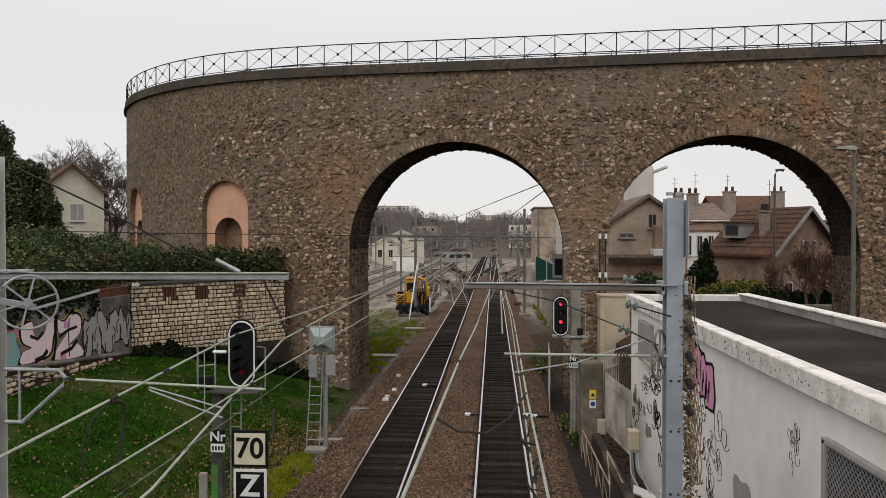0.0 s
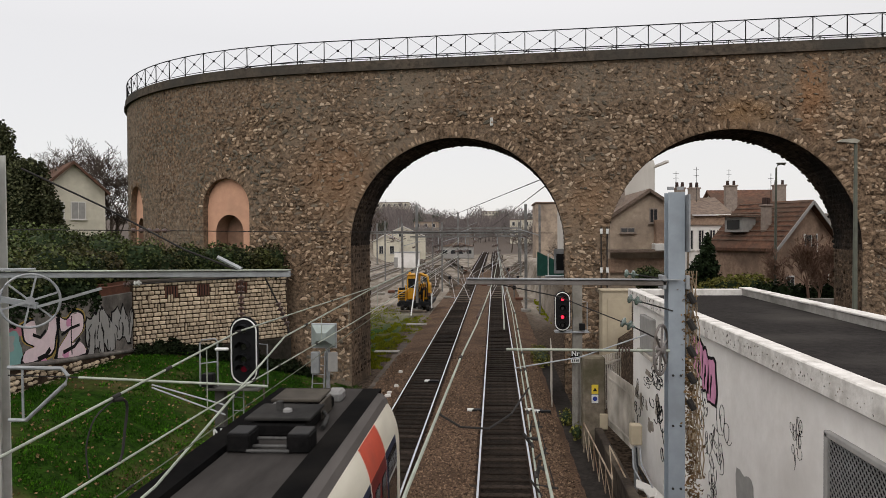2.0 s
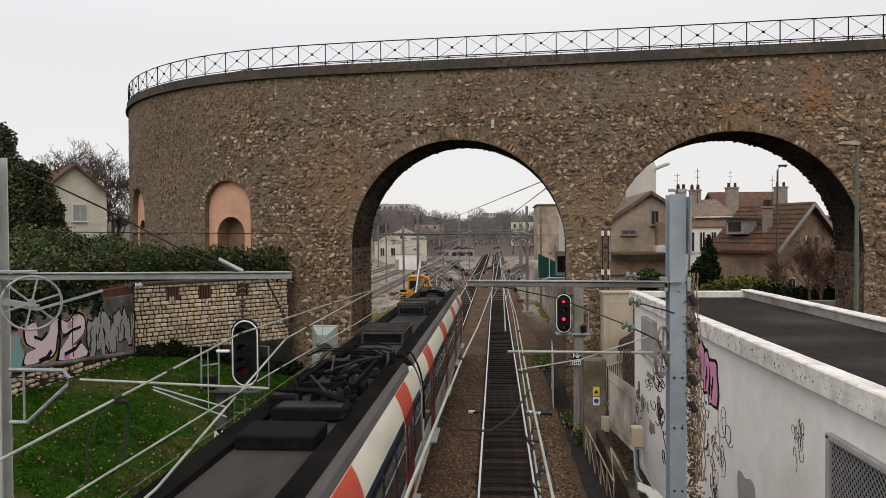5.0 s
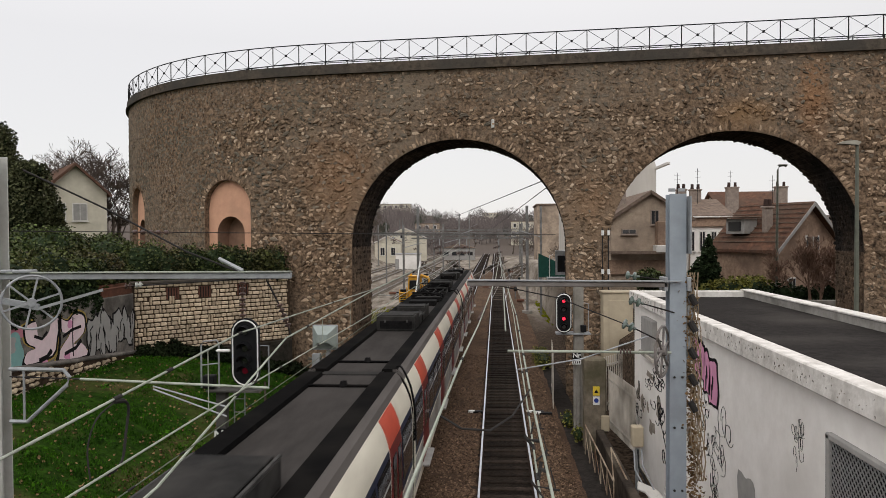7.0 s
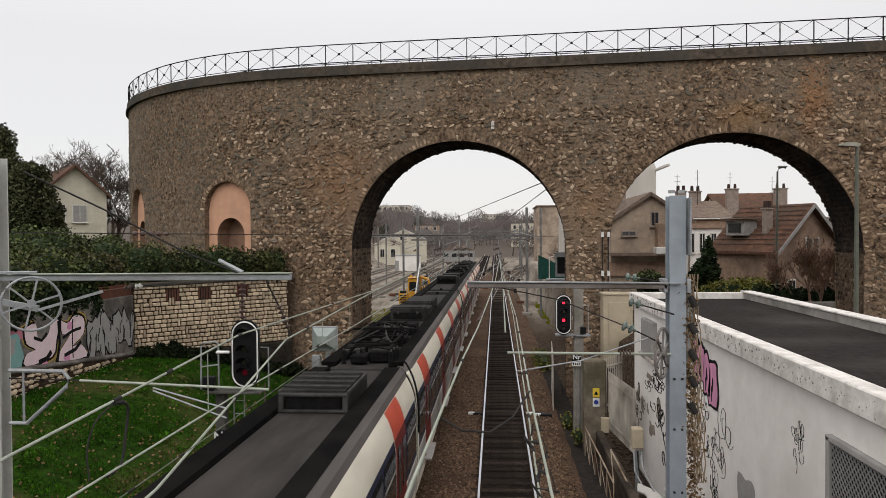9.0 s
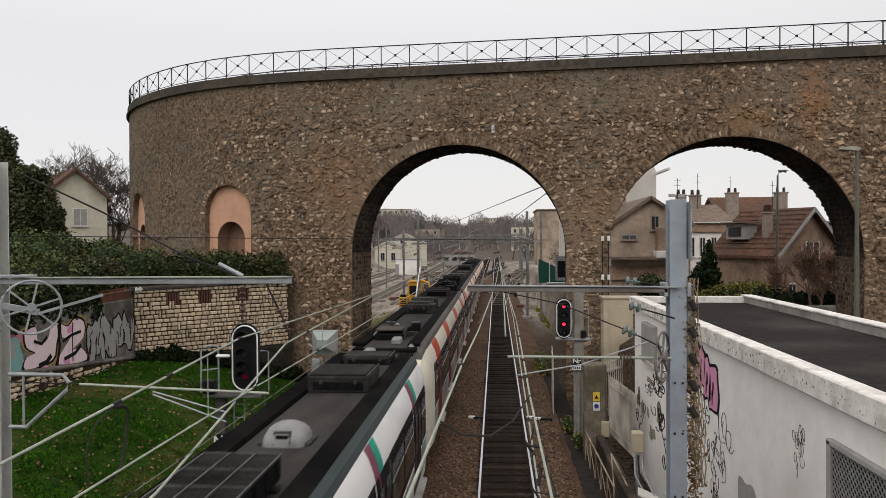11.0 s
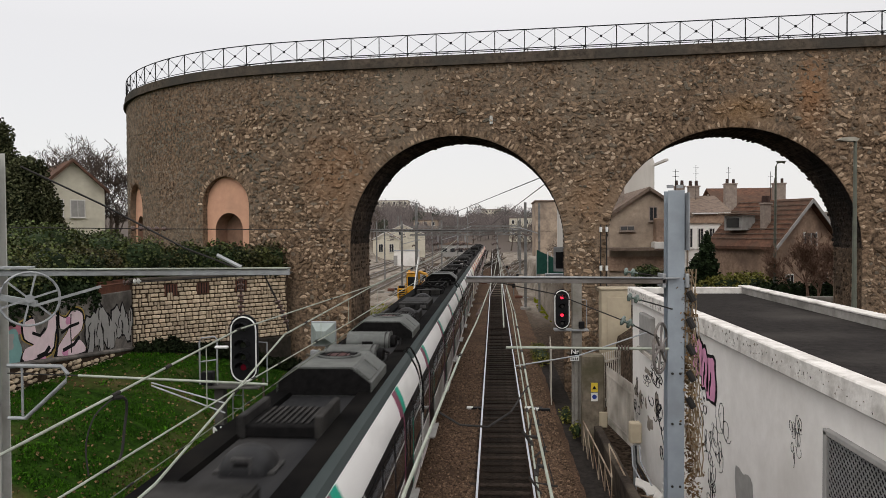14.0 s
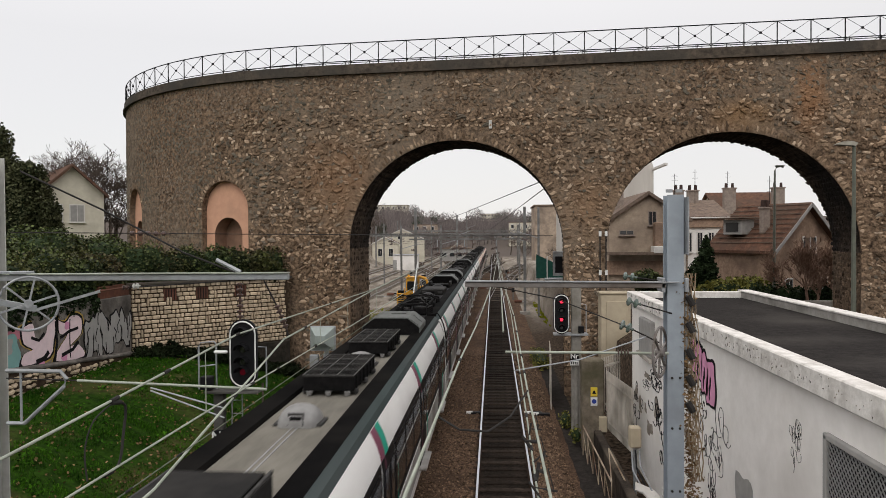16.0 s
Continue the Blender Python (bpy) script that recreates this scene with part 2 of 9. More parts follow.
def stain(m, centre, size, colour):
    """A rust-coloured run on a surface, about a point of the object's own space."""
    n, l = m.node_tree.nodes, m.node_tree.links
    p = n["Principled BSDF"]
    base = p.inputs["Base Color"].links[0].from_socket
    co = n.new("ShaderNodeTexCoord")
    mp = n.new("ShaderNodeMapping")
    mp.vector_type = "POINT"
    mp.inputs["Scale"].default_value = tuple(1 / s for s in size)
    mp.inputs["Location"].default_value = tuple(-c / s for c, s in zip(centre, size))
    l.new(co.outputs["Object"], mp.inputs["Vector"])
    ln = n.new("ShaderNodeVectorMath")
    ln.operation = "LENGTH"
    l.new(mp.outputs["Vector"], ln.inputs[0])
    nz = n.new("ShaderNodeTexNoise")
    nz.inputs["Scale"].default_value, nz.inputs["Detail"].default_value = 1.4, 5
    l.new(co.outputs["Object"], nz.inputs["Vector"])
    ad = n.new("ShaderNodeMath")
    ad.operation = "MULTIPLY_ADD"
    l.new(nz.outputs["Fac"], ad.inputs[0])
    ad.inputs[1].default_value = 1.5
    l.new(ln.outputs["Value"], ad.inputs[2])
    rg = n.new("ShaderNodeMapRange")
    rg.inputs["From Min"].default_value, rg.inputs["From Max"].default_value = 0.9, 1.9
    rg.inputs["To Min"].default_value, rg.inputs["To Max"].default_value = 0.75, 0.0
    l.new(ad.outputs[0], rg.inputs["Value"])
    mx = n.new("ShaderNodeMix")
    mx.data_type = "RGBA"
    l.new(rg.outputs["Result"], mx.inputs["Factor"])
    l.new(base, mx.inputs["A"])
    mx.inputs["B"].default_value = (*colour, 1)
    l.new(mx.outputs["Result"], p.inputs["Base Color"])


stone_tones(M_STONE, "ShaderNodeNewGeometry", "Random Per Island")
stone_tones(M_STONE_P, "ShaderNodeObjectInfo", "Random")
# darker copy of the rubble stone: shade inside the piers put into the colour
M_LINING_SHADE = mat("shaded_lining_stone", (0.21, 0.148, 0.10), (0.045, 0.032, 0.023), 5, 0.95, bump=0.9, bump_scale=12, island=0.6, dirt=(0.06, 0.045, 0.034), dirt_scale=0.5, dirt_at=0.52)
M_WORN = mat("mortar_smeared_stone", (0.29, 0.23, 0.175), (0.10, 0.077, 0.057), 5, 0.95, bump=0.8, bump_scale=12, island=0.3, dirt=(0.13, 0.115, 0.09), dirt_scale=0.3, dirt_at=0.5)
# near-black stone for the arch undersides: their shade is painted into this colour
M_SOFFIT_SHADE = mat("shade_dark_masonry", (0.085, 0.063, 0.047), (0.014, 0.011, 0.009), 4, 0.95, bump=0.8, bump_scale=10, island=0.5, dirt=(0.02, 0.017, 0.015), dirt_scale=0.4, dirt_at=0.47)
for _m in (M_MORTAR, M_STONE):
    stain(_m, (13.3, -1.1, 12.6), (0.75, 3.0, 1.9), (0.27, 0.145, 0.075))
    stain(_m, (-7.2, 1.2, 9.4), (2.0, 3.0, 2.4), (0.25, 0.15, 0.088))
    stain(_m, (-5.6, 1.0, 4.2), (1.4, 3.0, 1.8), (0.20, 0.115, 0.066))
    stain(_m, (4.2, 0.2, 8.2), (1.3, 3.0, 1.6), (0.26, 0.165, 0.10))
    stain(_m, (10.6, -1.0, 11.9), (1.2, 3.0, 0.8), (0.25, 0.15, 0.075))
M_OILY = mat("oily_ballast", (0.024, 0.018, 0.014), (0.006, 0.005, 0.004), 10, 0.85, bump=0.9, bump_scale=16, dirt=(0.035, 0.026, 0.02), dirt_scale=0.6)
M_STEEL = mat("galvanised_steel", (0.36, 0.375, 0.385), (0.26, 0.27, 0.28), 6, 0.55, metal=0.35, dirt=(0.22, 0.22, 0.22), dirt_scale=1.2, dirt_at=0.62)


# ---- the ground: railway cutting, grass bank and terraces ----
def ground_z(x, y):
    rail = -0.32
    # grass bank on the west side, held by walls at its top
    bank = rail + 2.5 * step((-x - 6.2) / 8.0) if y < 34 else rail
    wall_x = -14.75 if y < 28 else -14.75 + (y - 28.35) * 0.9
    z = bank
    if x < wall_x and y < 33.6:
        z = 4.9
    elif y >= 33.6:
        z = rail + 5.2 * step((-x - 9.6 - 0.0 * y) / 0.6) if y < 36.5 else rail + 5.2 * step((-x - 21 - (y - 36.5) * 0.05) / 6)
    # street terrace on the east side
    if x > 4.5 and y < 120:
        z = max(z, rail + 3.2 * step((x - 4.6) / (0.5 if y > 23 else 1.5)))
    if y > 120 and x > 4.5:
        z = rail + 3.2 * step((x - 8 - (y - 120) * 0.2) / 25)
    if y > 160:
        z += 20 * step((y - 240 - abs(x) * 0.1) / 420)
    return z


def build_ground():
    xs = sorted(set([-900, -500, -300, -200, -140, -100, -80, -60] + [-50 + 2.5 * i for i in range(10)] + [-25 + 0.5 * i for i in range(80)]
                    + [15 + 3 * i for i in range(12)] + [60, 80, 110, 160, 240, 400, 900]))
    ys = sorted(set([-300, -120, -60, -30, -15, -5] + [0.6 * i for i in range(84)] + [52 + 4 * i for i in range(30)] + [180, 200, 230, 260, 300, 350, 400, 460, 520, 600, 700, 900, 1500, 3000]))
    m = Mesh()
    for y in ys:
        for x in xs:
            soft = 0.05 * noise.noise(Vector((x * 0.6, y * 0.6, 0))) * (abs(x + 1.5) > 5)
            m.v.append((x, y, ground_z(x, y) + soft))
    w = len(xs)
    m.f = [(j * w + i, j * w + i + 1, (j + 1) * w + i + 1, (j + 1) * w + i) for j in range(len(ys) - 1) for i in range(w - 1)]
    return m.obj("ground", M_GROUND, kind="structure", label="grass bank, bare earth and gravel beside the railway", category="ground", smooth=True)


def ground_material():
    """Grass on the bank, gravel in the yard, earth between: by place in the world."""
    m = mat("bank_and_yard", (0.024, 0.060, 0.005), (0.007, 0.018, 0.002), 5, 0.95, bump=0.8, bump_scale=10, dirt=(0.10, 0.075, 0.035), dirt_scale=0.35, dirt_at=0.62)
    n, l = m.node_tree.nodes, m.node_tree.links
    p = n["Principled BSDF"]
    grass = p.inputs["Base Color"].links[0].from_socket
    co = n.new("ShaderNodeTexCoord")
    sep = n.new("ShaderNodeSeparateXYZ")
    l.new(co.outputs["Object"], sep.inputs[0])
    nz = n.new("ShaderNodeTexNoise")
    nz.inputs["Scale"].default_value, nz.inputs["Detail"].default_value = 0.8, 5

    def ramp(src, a, b, wobble):
        ad = n.new("ShaderNodeMath")
        ad.operation = "MULTIPLY_ADD"
        l.new(nz.outputs["Fac"], ad.inputs[0])
        ad.inputs[1].default_value = wobble
        l.new(src, ad.inputs[2])
        r = n.new("ShaderNodeMapRange")
        r.inputs["From Min"].default_value, r.inputs["From Max"].default_value = a + wobble * 0.5, b + wobble * 0.5
        l.new(ad.outputs[0], r.inputs["Value"])
        return r.outputs["Result"]

    gravel = n.new("ShaderNodeTexNoise")
    gravel.inputs["Scale"].default_value, gravel.inputs["Detail"].default_value = 7, 6
    l.new(co.outputs["Object"], gravel.inputs["Vector"])
    gr = n.new("ShaderNodeValToRGB")
    gr.color_ramp.elements[0].position, gr.color_ramp.elements[1].position = 0.35, 0.68
    gr.color_ramp.elements[0].color, gr.color_ramp.elements[1].color = (0.016, 0.012, 0.009, 1), (0.105, 0.075, 0.053, 1)
    l.new(gravel.outputs["Fac"], gr.inputs["Fac"])
    yard = n.new("ShaderNodeValToRGB")
    yard.color_ramp.elements[0].color, yard.color_ramp.elements[1].color = (0.10, 0.08, 0.06, 1), (0.33, 0.29, 0.245, 1)
    patch = n.new("ShaderNodeTexNoise")
    patch.inputs["Scale"].default_value, patch.inputs["Detail"].default_value, patch.inputs["Roughness"].default_value = 0.35, 8, 0.75
    streak = n.new("ShaderNodeMapping")
    streak.inputs["Scale"].default_value = (1.6, 0.35, 1)
    l.new(co.outputs["Object"], streak.inputs["Vector"])
    l.new(streak.outputs["Vector"], patch.inputs["Vector"])
    yard.color_ramp.elements[0].position, yard.color_ramp.elements[1].position = 0.38, 0.64
    l.new(patch.outputs["Fac"], yard.inputs["Fac"])

    def mix(f, a, b):
        mx = n.new("ShaderNodeMix")
        mx.data_type = "RGBA"
        l.new(f, mx.inputs["Factor"])
        l.new(a, mx.inputs["A"])
        l.new(b, mx.inputs["B"])
        return mx.outputs["Result"]

    col = mix(ramp(sep.outputs["X"], -7.6, -6.6, 1.6), grass, gr.outputs["Color"])
    col = mix(ramp(sep.outputs["Y"], 52, 70, 6), col, yard.outputs["Color"])
    wood = n.new("ShaderNodeRGB")
    wood.outputs[0].default_value = (0.10, 0.082, 0.07, 1)
    col = mix(ramp(sep.outputs["Y"], 225, 250, 10), col, wood.outputs[0])
    l.new(col, p.inputs["Base Color"])
    return m


M_GROUND = ground_material()
build_ground()


# ---- tracks ----
def build_track(x0, y0, y1, label, near):
    t = thing("railway_track", (x0, 0, 0), label, "railway track", "railway tracks")
    for side in (-1, 1):
        r = Mesh().prism([(side * 0.7525 + a, b) for a, b in ((-0.06, -0.165), (0.06, -0.165), (0.06, -0.15), (0.012, -0.125), (0.012, -0.045), (0.036, -0.03), (0.036, -0.002),
                                                               (-0.036, -0.002), (-0.036, -0.03), (-0.012, -0.045), (-0.012, -0.125), (-0.06, -0.15))], y0, y1)
        rail = r.obj("rail", M_RAIL_SIDE, t)
        Mesh().box(side * 0.7525, (y0 + y1) / 2, 0.0005, 0.062, y1 - y0, 0.009, 0.003).obj("running_surface", M_RAIL_TOP, rail, "polished steel rail head")
    one = Mesh().box(0, 0, -0.225, 2.5, 0.24, 0.16, 0.02).data("sleeper", M_SLEEPER)
    far = Mesh()
    k, y = 0, y0 + 0.3
    while y < y1:
        if near[0] < y < near[1]:
            s = new("sleeper", one)
            s.parent = t
            s.location = (random.uniform(-0.02, 0.02), y, random.uniform(-0.01, 0.01))
        else:
            far.box(0, y, -0.235, 2.5, 0.24, 0.16, 0.0)
        y += 0.6
    far.obj("sleeper_bed", M_SLEEPER, t, kind="stuff")
    return t


def build_ballast():
    m = Mesh()
    xs = [-5.9, -5.2, -4.9, -4.5, -4.16, -3.98, -2.56, -2.38, -1.95, -1.5, -1.05, -0.62, -0.44, 0.98, 1.16, 1.5, 1.9, 2.3, 2.9]
    zs = [-0.36, -0.2, -0.14, -0.125, -0.13, -0.23, -0.23, -0.13, -0.125, -0.12, -0.125, -0.13, -0.23, -0.23, -0.13, -0.125, -0.13, -0.22, -0.36]
    ys = [-40 + 0.5 * i for i in range(200)] + [60 + 5 * i for i in range(16)]
    for y in ys:
        for x, z in zip(xs, zs):
            m.v.append((x + 0.05 * noise.noise(Vector((x * 3, y * 2, 5))), y, z + 0.03 * noise.noise(Vector((x * 4, y * 4, 1)))))
    w = len(xs)
    m.f = [(j * w + i, j * w + i + 1, (j + 1) * w + i + 1, (j + 1) * w + i) for j in range(len(ys) - 1) for i in range(w - 1)]
    m.obj("ballast_bed", M_BALLAST, kind="structure", label="brown stone ballast under both railway tracks", category="ballast")
    for x in (-3.27, 0.27):
        b = Mesh()
        ws = (-0.70, -0.35, 0.0, 0.35, 0.70)
        for y in ys:
            b.v += [(x + w, y, -0.182 + 0.02 * noise.noise(Vector((w * 5, y * 5, x)))) for w in ws]
        b.f = [(j * 5 + i, j * 5 + i + 1, j * 5 + 6 + i, j * 5 + 5 + i) for j in range(len(ys) - 1) for i in range(4)]
        b.obj("oily_ballast", M_OILY, kind="structure", label="oil-blackened ballast between the rails", category="ballast")
    # loose stones on the bed
    s = Mesh()
    rnd = random.Random(4)
    for _ in range(13000):
        y = 16 + 26 * rnd.random() ** 1.3
        x = rnd.choice((rnd.uniform(-5.7, -4.2), rnd.uniform(-2.3, -0.6), rnd.uniform(1.1, 2.2)))
        r = rnd.uniform(0.022, 0.05)
        z = -0.125 - max(0, -x - 4.9) * 0.2 - max(0, x - 1.9) * 0.2
        ro = Euler([rnd.uniform(0, 3) for _ in range(3)]).to_matrix()
        vs = [ro @ Vector(p) * r * rnd.uniform(0.7, 1.3) for p in ((1, 0, 0), (-1, 0, 0), (0, 1, 0), (0, -1, 0), (0, 0, 0.8), (0, 0, -0.8))]
        s.add([p + Vector((x, y, z + 0.005)) for p in vs], [(0, 2, 4), (2, 1, 4), (1, 3, 4), (3, 0, 4), (2, 0, 5), (1, 2, 5), (3, 1, 5), (0, 3, 5)])
    s.obj("ballast_stones", mat("loose_ballast", (0.23, 0.155, 0.105), (0.075, 0.05, 0.034), 8, 0.9, island=0.65), kind="stuff", label="loose brown ballast stones between the rails", category="ballast")


build_ballast()
build_track(-3.27, -20, 330, "west railway track on worn dark sleepers in brown ballast", (16, 100))
build_track(0.27, -20, 330, "east railway track on worn dark sleepers in brown ballast", (16, 100))


# ---- the viaduct ----
V_TOP, V_THICK, V_STEP = 14.40, 3.3, 0.25
V_PATH = []


def viaduct_path():
    x, y, h, s = 20.0, 30.74, 0.1036, 0.0
    back = []
    for i in range(1, 81):
        back.append((-i * V_STEP, x + math.cos(h) * i * V_STEP, y - math.sin(h) * i * V_STEP, h))
    V_PATH.extend(reversed(back))
    while s < 66:
        V_PATH.append((s, x, y, h))
        w = 1 / (1 + math.exp(-(s - 29.33) / 1.5))
        h += (-0.0007 * (1 - w) + 0.0624 * w) * V_STEP
        x -= math.cos(h) * V_STEP
        y += math.sin(h) * V_STEP
        s += V_STEP


viaduct_path()


def via(s, z, out=0.0):
    """The point of the viaduct's near face s metres along it, z high, out metres before the face."""
    f = (s - V_PATH[0][0]) / V_STEP
    i = min(max(int(f), 0), len(V_PATH) - 2)
    f -= i
    a, b = V_PATH[i], V_PATH[i + 1]
    x, y, h = (a[k] + (b[k] - a[k]) * f for k in (1, 2, 3))
    return Vector((x - math.sin(h) * out, y - math.cos(h) * out, z))


ARCHES = [(21.9, 4.92, 6.28), (9.95, 5.2, 6.03), (-2.3, 5.2, 6.03)]
NICHES = [(33.4, 1.42, 8.2), (42.05, 1.42, 8.2)]


def opening_at(s):
    for c, r, z in ARCHES + NICHES:
        if abs(s - c) < r:
            return z + math.sqrt(r * r - (s - c) ** 2)
    return None


M_NICHE = mat("brown_salmon_render", (0.36, 0.215, 0.15), (0.24, 0.145, 0.10), 2.5, 0.9, bump=0.2, dirt=(0.16, 0.10, 0.075), dirt_scale=0.6)


def build_viaduct():
    t = thing("viaduct", (0, 32.5, 0), "curved brown rubble-stone viaduct with tall round arches over the railway", "viaduct")
    cuts = {-18.0, 60.0}
    s = -18.0
    while s < 60:
        cuts.add(round(s, 3))
        s += 0.5
    for c, r, z in ARCHES + NICHES:
        cuts = {k for k in cuts if abs(k - c) > r + 0.01}
        n = 48 if r > 3 else 24
        cuts |= {c - r * math.cos(math.pi * i / n) for i in range(n + 1)}
    cuts = sorted(cuts)
    wall = Mesh()

    def quad(a, b, c, d):
        wall.add([a, b, c, d], [(0, 1, 2, 3)])

    for a, b in zip(cuts, cuts[1:]):
        mid = opening_at((a + b) / 2)
        hit = [(c, r, z) for c, r, z in ARCHES + NICHES if abs((a + b) / 2 - c) < r]
        if hit:
            c, r, z = hit[0]
            za, zb = (z + math.sqrt(max(0, r * r - (k - c) ** 2)) for k in (a, b))
            deep = V_THICK if r > 3 else 0.4
            quad(via(a, za), via(b, zb), via(b, zb, -deep), via(a, za, -deep))
        else:
            za = zb = -1.0
        zs = [0, 0.25, 0.5, 0.75, 1]
        for u, w in zip(zs, zs[1:]):
            quad(via(a, za + (V_TOP - za) * u), via(b, zb + (V_TOP - zb) * u), via(b, zb + (V_TOP - zb) * w), via(a, za + (V_TOP - za) * w))
        if hit and hit[0][1] < 3:
            za = zb = -1.0
        quad(via(a, za, -V_THICK), via(b, zb, -V_THICK), via(b, V_TOP, -V_THICK), via(a, V_TOP, -V_THICK))
        quad(via(a, V_TOP), via(b, V_TOP), via(b, V_TOP, -V_THICK), via(a, V_TOP, -V_THICK))
    for c, r, z in ARCHES + NICHES:
        deep = V_THICK if r > 3 else 0.4
        for e in (c - r, c + r):
            quad(via(e, -1), via(e, z), via(e, z, -deep), via(e, -1, -deep))
    wall.world_obj("wall", M_MORTAR, t)
    # salmon infill of the blind arches, with a dark inner niche
    for c, r, z in NICHES:
        m = Mesh()
        ri, zi = 0.86, 6.98
        inner_niche = Mesh()
        n = 24
        ks = [c - r + 2 * r * i / n for i in range(n + 1)] + [c - ri, c + ri] + [c - ri * math.cos(math.pi * i / 16) for i in range(17)]
        ks = sorted(set(round(k, 4) for k in ks))
        d = m

        def face(*p):
            d.add(p, [(0, 1, 2, 3)])

        for a, b in zip(ks, ks[1:]):
            top = [z + math.sqrt(max(0, r * r - (k - c) ** 2)) for k in (a, b)]
            inner = abs((a + b) / 2 - c) < ri
            low = [zi + math.sqrt(max(0, ri * ri - (k - c) ** 2)) if inner else 3.0 for k in (a, b)]
            face(via(a, low[0], -0.3), via(b, low[1], -0.3), via(b, top[1], -0.3), via(a, top[0], -0.3))
            if inner:
                inner_niche.add([via(a, low[0], -0.3), via(b, low[1], -0.3), via(b, low[1], -1.1), via(a, low[0], -1.1)], [(0, 1, 2, 3)])
                inner_niche.add([via(a, 3, -1.1), via(b, 3, -1.1), via(b, low[1], -1.1), via(a, low[0], -1.1)], [(0, 1, 2, 3)])
        for e in (c - ri, c + ri):
            inner_niche.add([via(e, 3, -0.3), via(e, zi, -0.3), via(e, zi, -1.1), via(e, 3, -1.1)], [(0, 1, 2, 3)])
        inner_niche.world_obj("inner_niche", M_NICHE, t, "deep brown inner niche")
        m.world_obj("arch_infill", M_SALMON, t, "smooth salmon-pink rendered infill with a small round niche")
    # coping: a slab with a thin lip under it
    cop, lip = Mesh(), Mesh()
    ks = [-18 + 0.5 * i for i in range(157)]
    for m, z0, z1, o in ((cop, V_TOP + 0.06, V_TOP + 0.42, 0.10), (lip, V_TOP - 0.04, V_TOP + 0.06, 0.17)):
        for a in ks:
            m.v += [tuple(p) for p in (via(a, z0, o), via(a, z1, o), via(a, z1, -V_THICK - o), via(a, z0, -V_THICK - o))]
        for i in range(len(ks) - 1):
            m.f += [(4 * i + j, 4 * i + (j + 1) % 4, 4 * i + 4 + (j + 1) % 4, 4 * i + 4 + j) for j in range(4)]
    cop.world_obj("coping", M_COPING, t, "dark weathered stone coping")
    lip.world_obj("coping_lip", M_COPING, t)
    return t


viaduct = build_viaduct()


# ---- the white building on the east side ----
M_PARAPET_GREY = mat("grey_parapet", (0.36, 0.34, 0.315), (0.24, 0.225, 0.205), 4, 0.9, bump=0.3, dirt=(0.16, 0.15, 0.135), dirt_scale=1.2, dirt_at=0.6)


def build_white_building():
    t = thing("technical_building", (6.2, 6, 0), "long low white rendered building with a flat felt roof and graffiti", "building")
    x0, x1, y0, y1 = 4.4, 7.95, -14.0, 23.4
    w = Mesh().box((x0 + x1) / 2, (y0 + y1) / 2, 2.2, x1 - x0, y1 - y0, 5.1, 0.02)
    w.world_obj("wall", M_WHITE_WALL, t)
    f = Mesh().box((x0 + x1) / 2, (y0 + y1) / 2, 4.80, x1 - x0 - 0.3, y1 - y0 - 0.3, 0.12)
    f.world_obj("roof", M_ROOF_FELT, t, "flat dark grey felt roof")
    for a, b, c, d in ((x0 - 0.14, x0 + 0.16, y0, y1 + 0.12), (x1 - 0.2, x1 + 0.1, y0, y1 + 0.12)):
        east = a > 7
        Mesh().box((a + b) / 2, (c + d) / 2, 4.885, b - a, d - c, 0.35, 0.02).world_obj("parapet", M_PARAPET_GREY if east else M_PARAPET, t)
        if east:
            Mesh().box((a + b) / 2, (c + d) / 2, 5.075, b - a + 0.06, d - c, 0.045, 0.01).world_obj("parapet_cap", M_PARAPET, t)
    Mesh().box((x0 + x1) / 2, y1, 4.85, x1 - x0 - 0.36, 0.24, 0.40, 0.02).world_obj("parapet", M_PARAPET, t)
    return t


build_white_building()


# ---- rubble stones of the viaduct ----
def stone_mesh(m, put, w, h, rnd, proud):
    """One rough stone with an uneven outline; put(u, v, out) places its points."""
    n = rnd.choice((5, 6, 7))
    ring = []
    for i in range(n):
        a = 2 * math.pi * (i + rnd.uniform(-0.38, 0.38)) / n
        r = rnd.uniform(0.62, 1.15)
        sq = max(abs(math.cos(a)), abs(math.sin(a)))
        ring.append((math.cos(a) / sq ** 0.7 * w * 0.5 * r, math.sin(a) / sq ** 0.7 * h * 0.5 * r))
    vs = [put(u, v, -0.01) for u, v in ring] + [put(u * 0.93, v * 0.9, proud * 0.75) for u, v in ring] + [put(u * 0.55, v * 0.5, proud * rnd.uniform(0.8, 1.25)) for u, v in ring]
    fs = [(i, (i + 1) % n, n + (i + 1) % n, n + i) for i in range(n)] + [(n + i, n + (i + 1) % n, 2 * n + (i + 1) % n, 2 * n + i) for i in range(n)]
    m.add(vs, fs + [tuple(range(2 * n, 3 * n))])


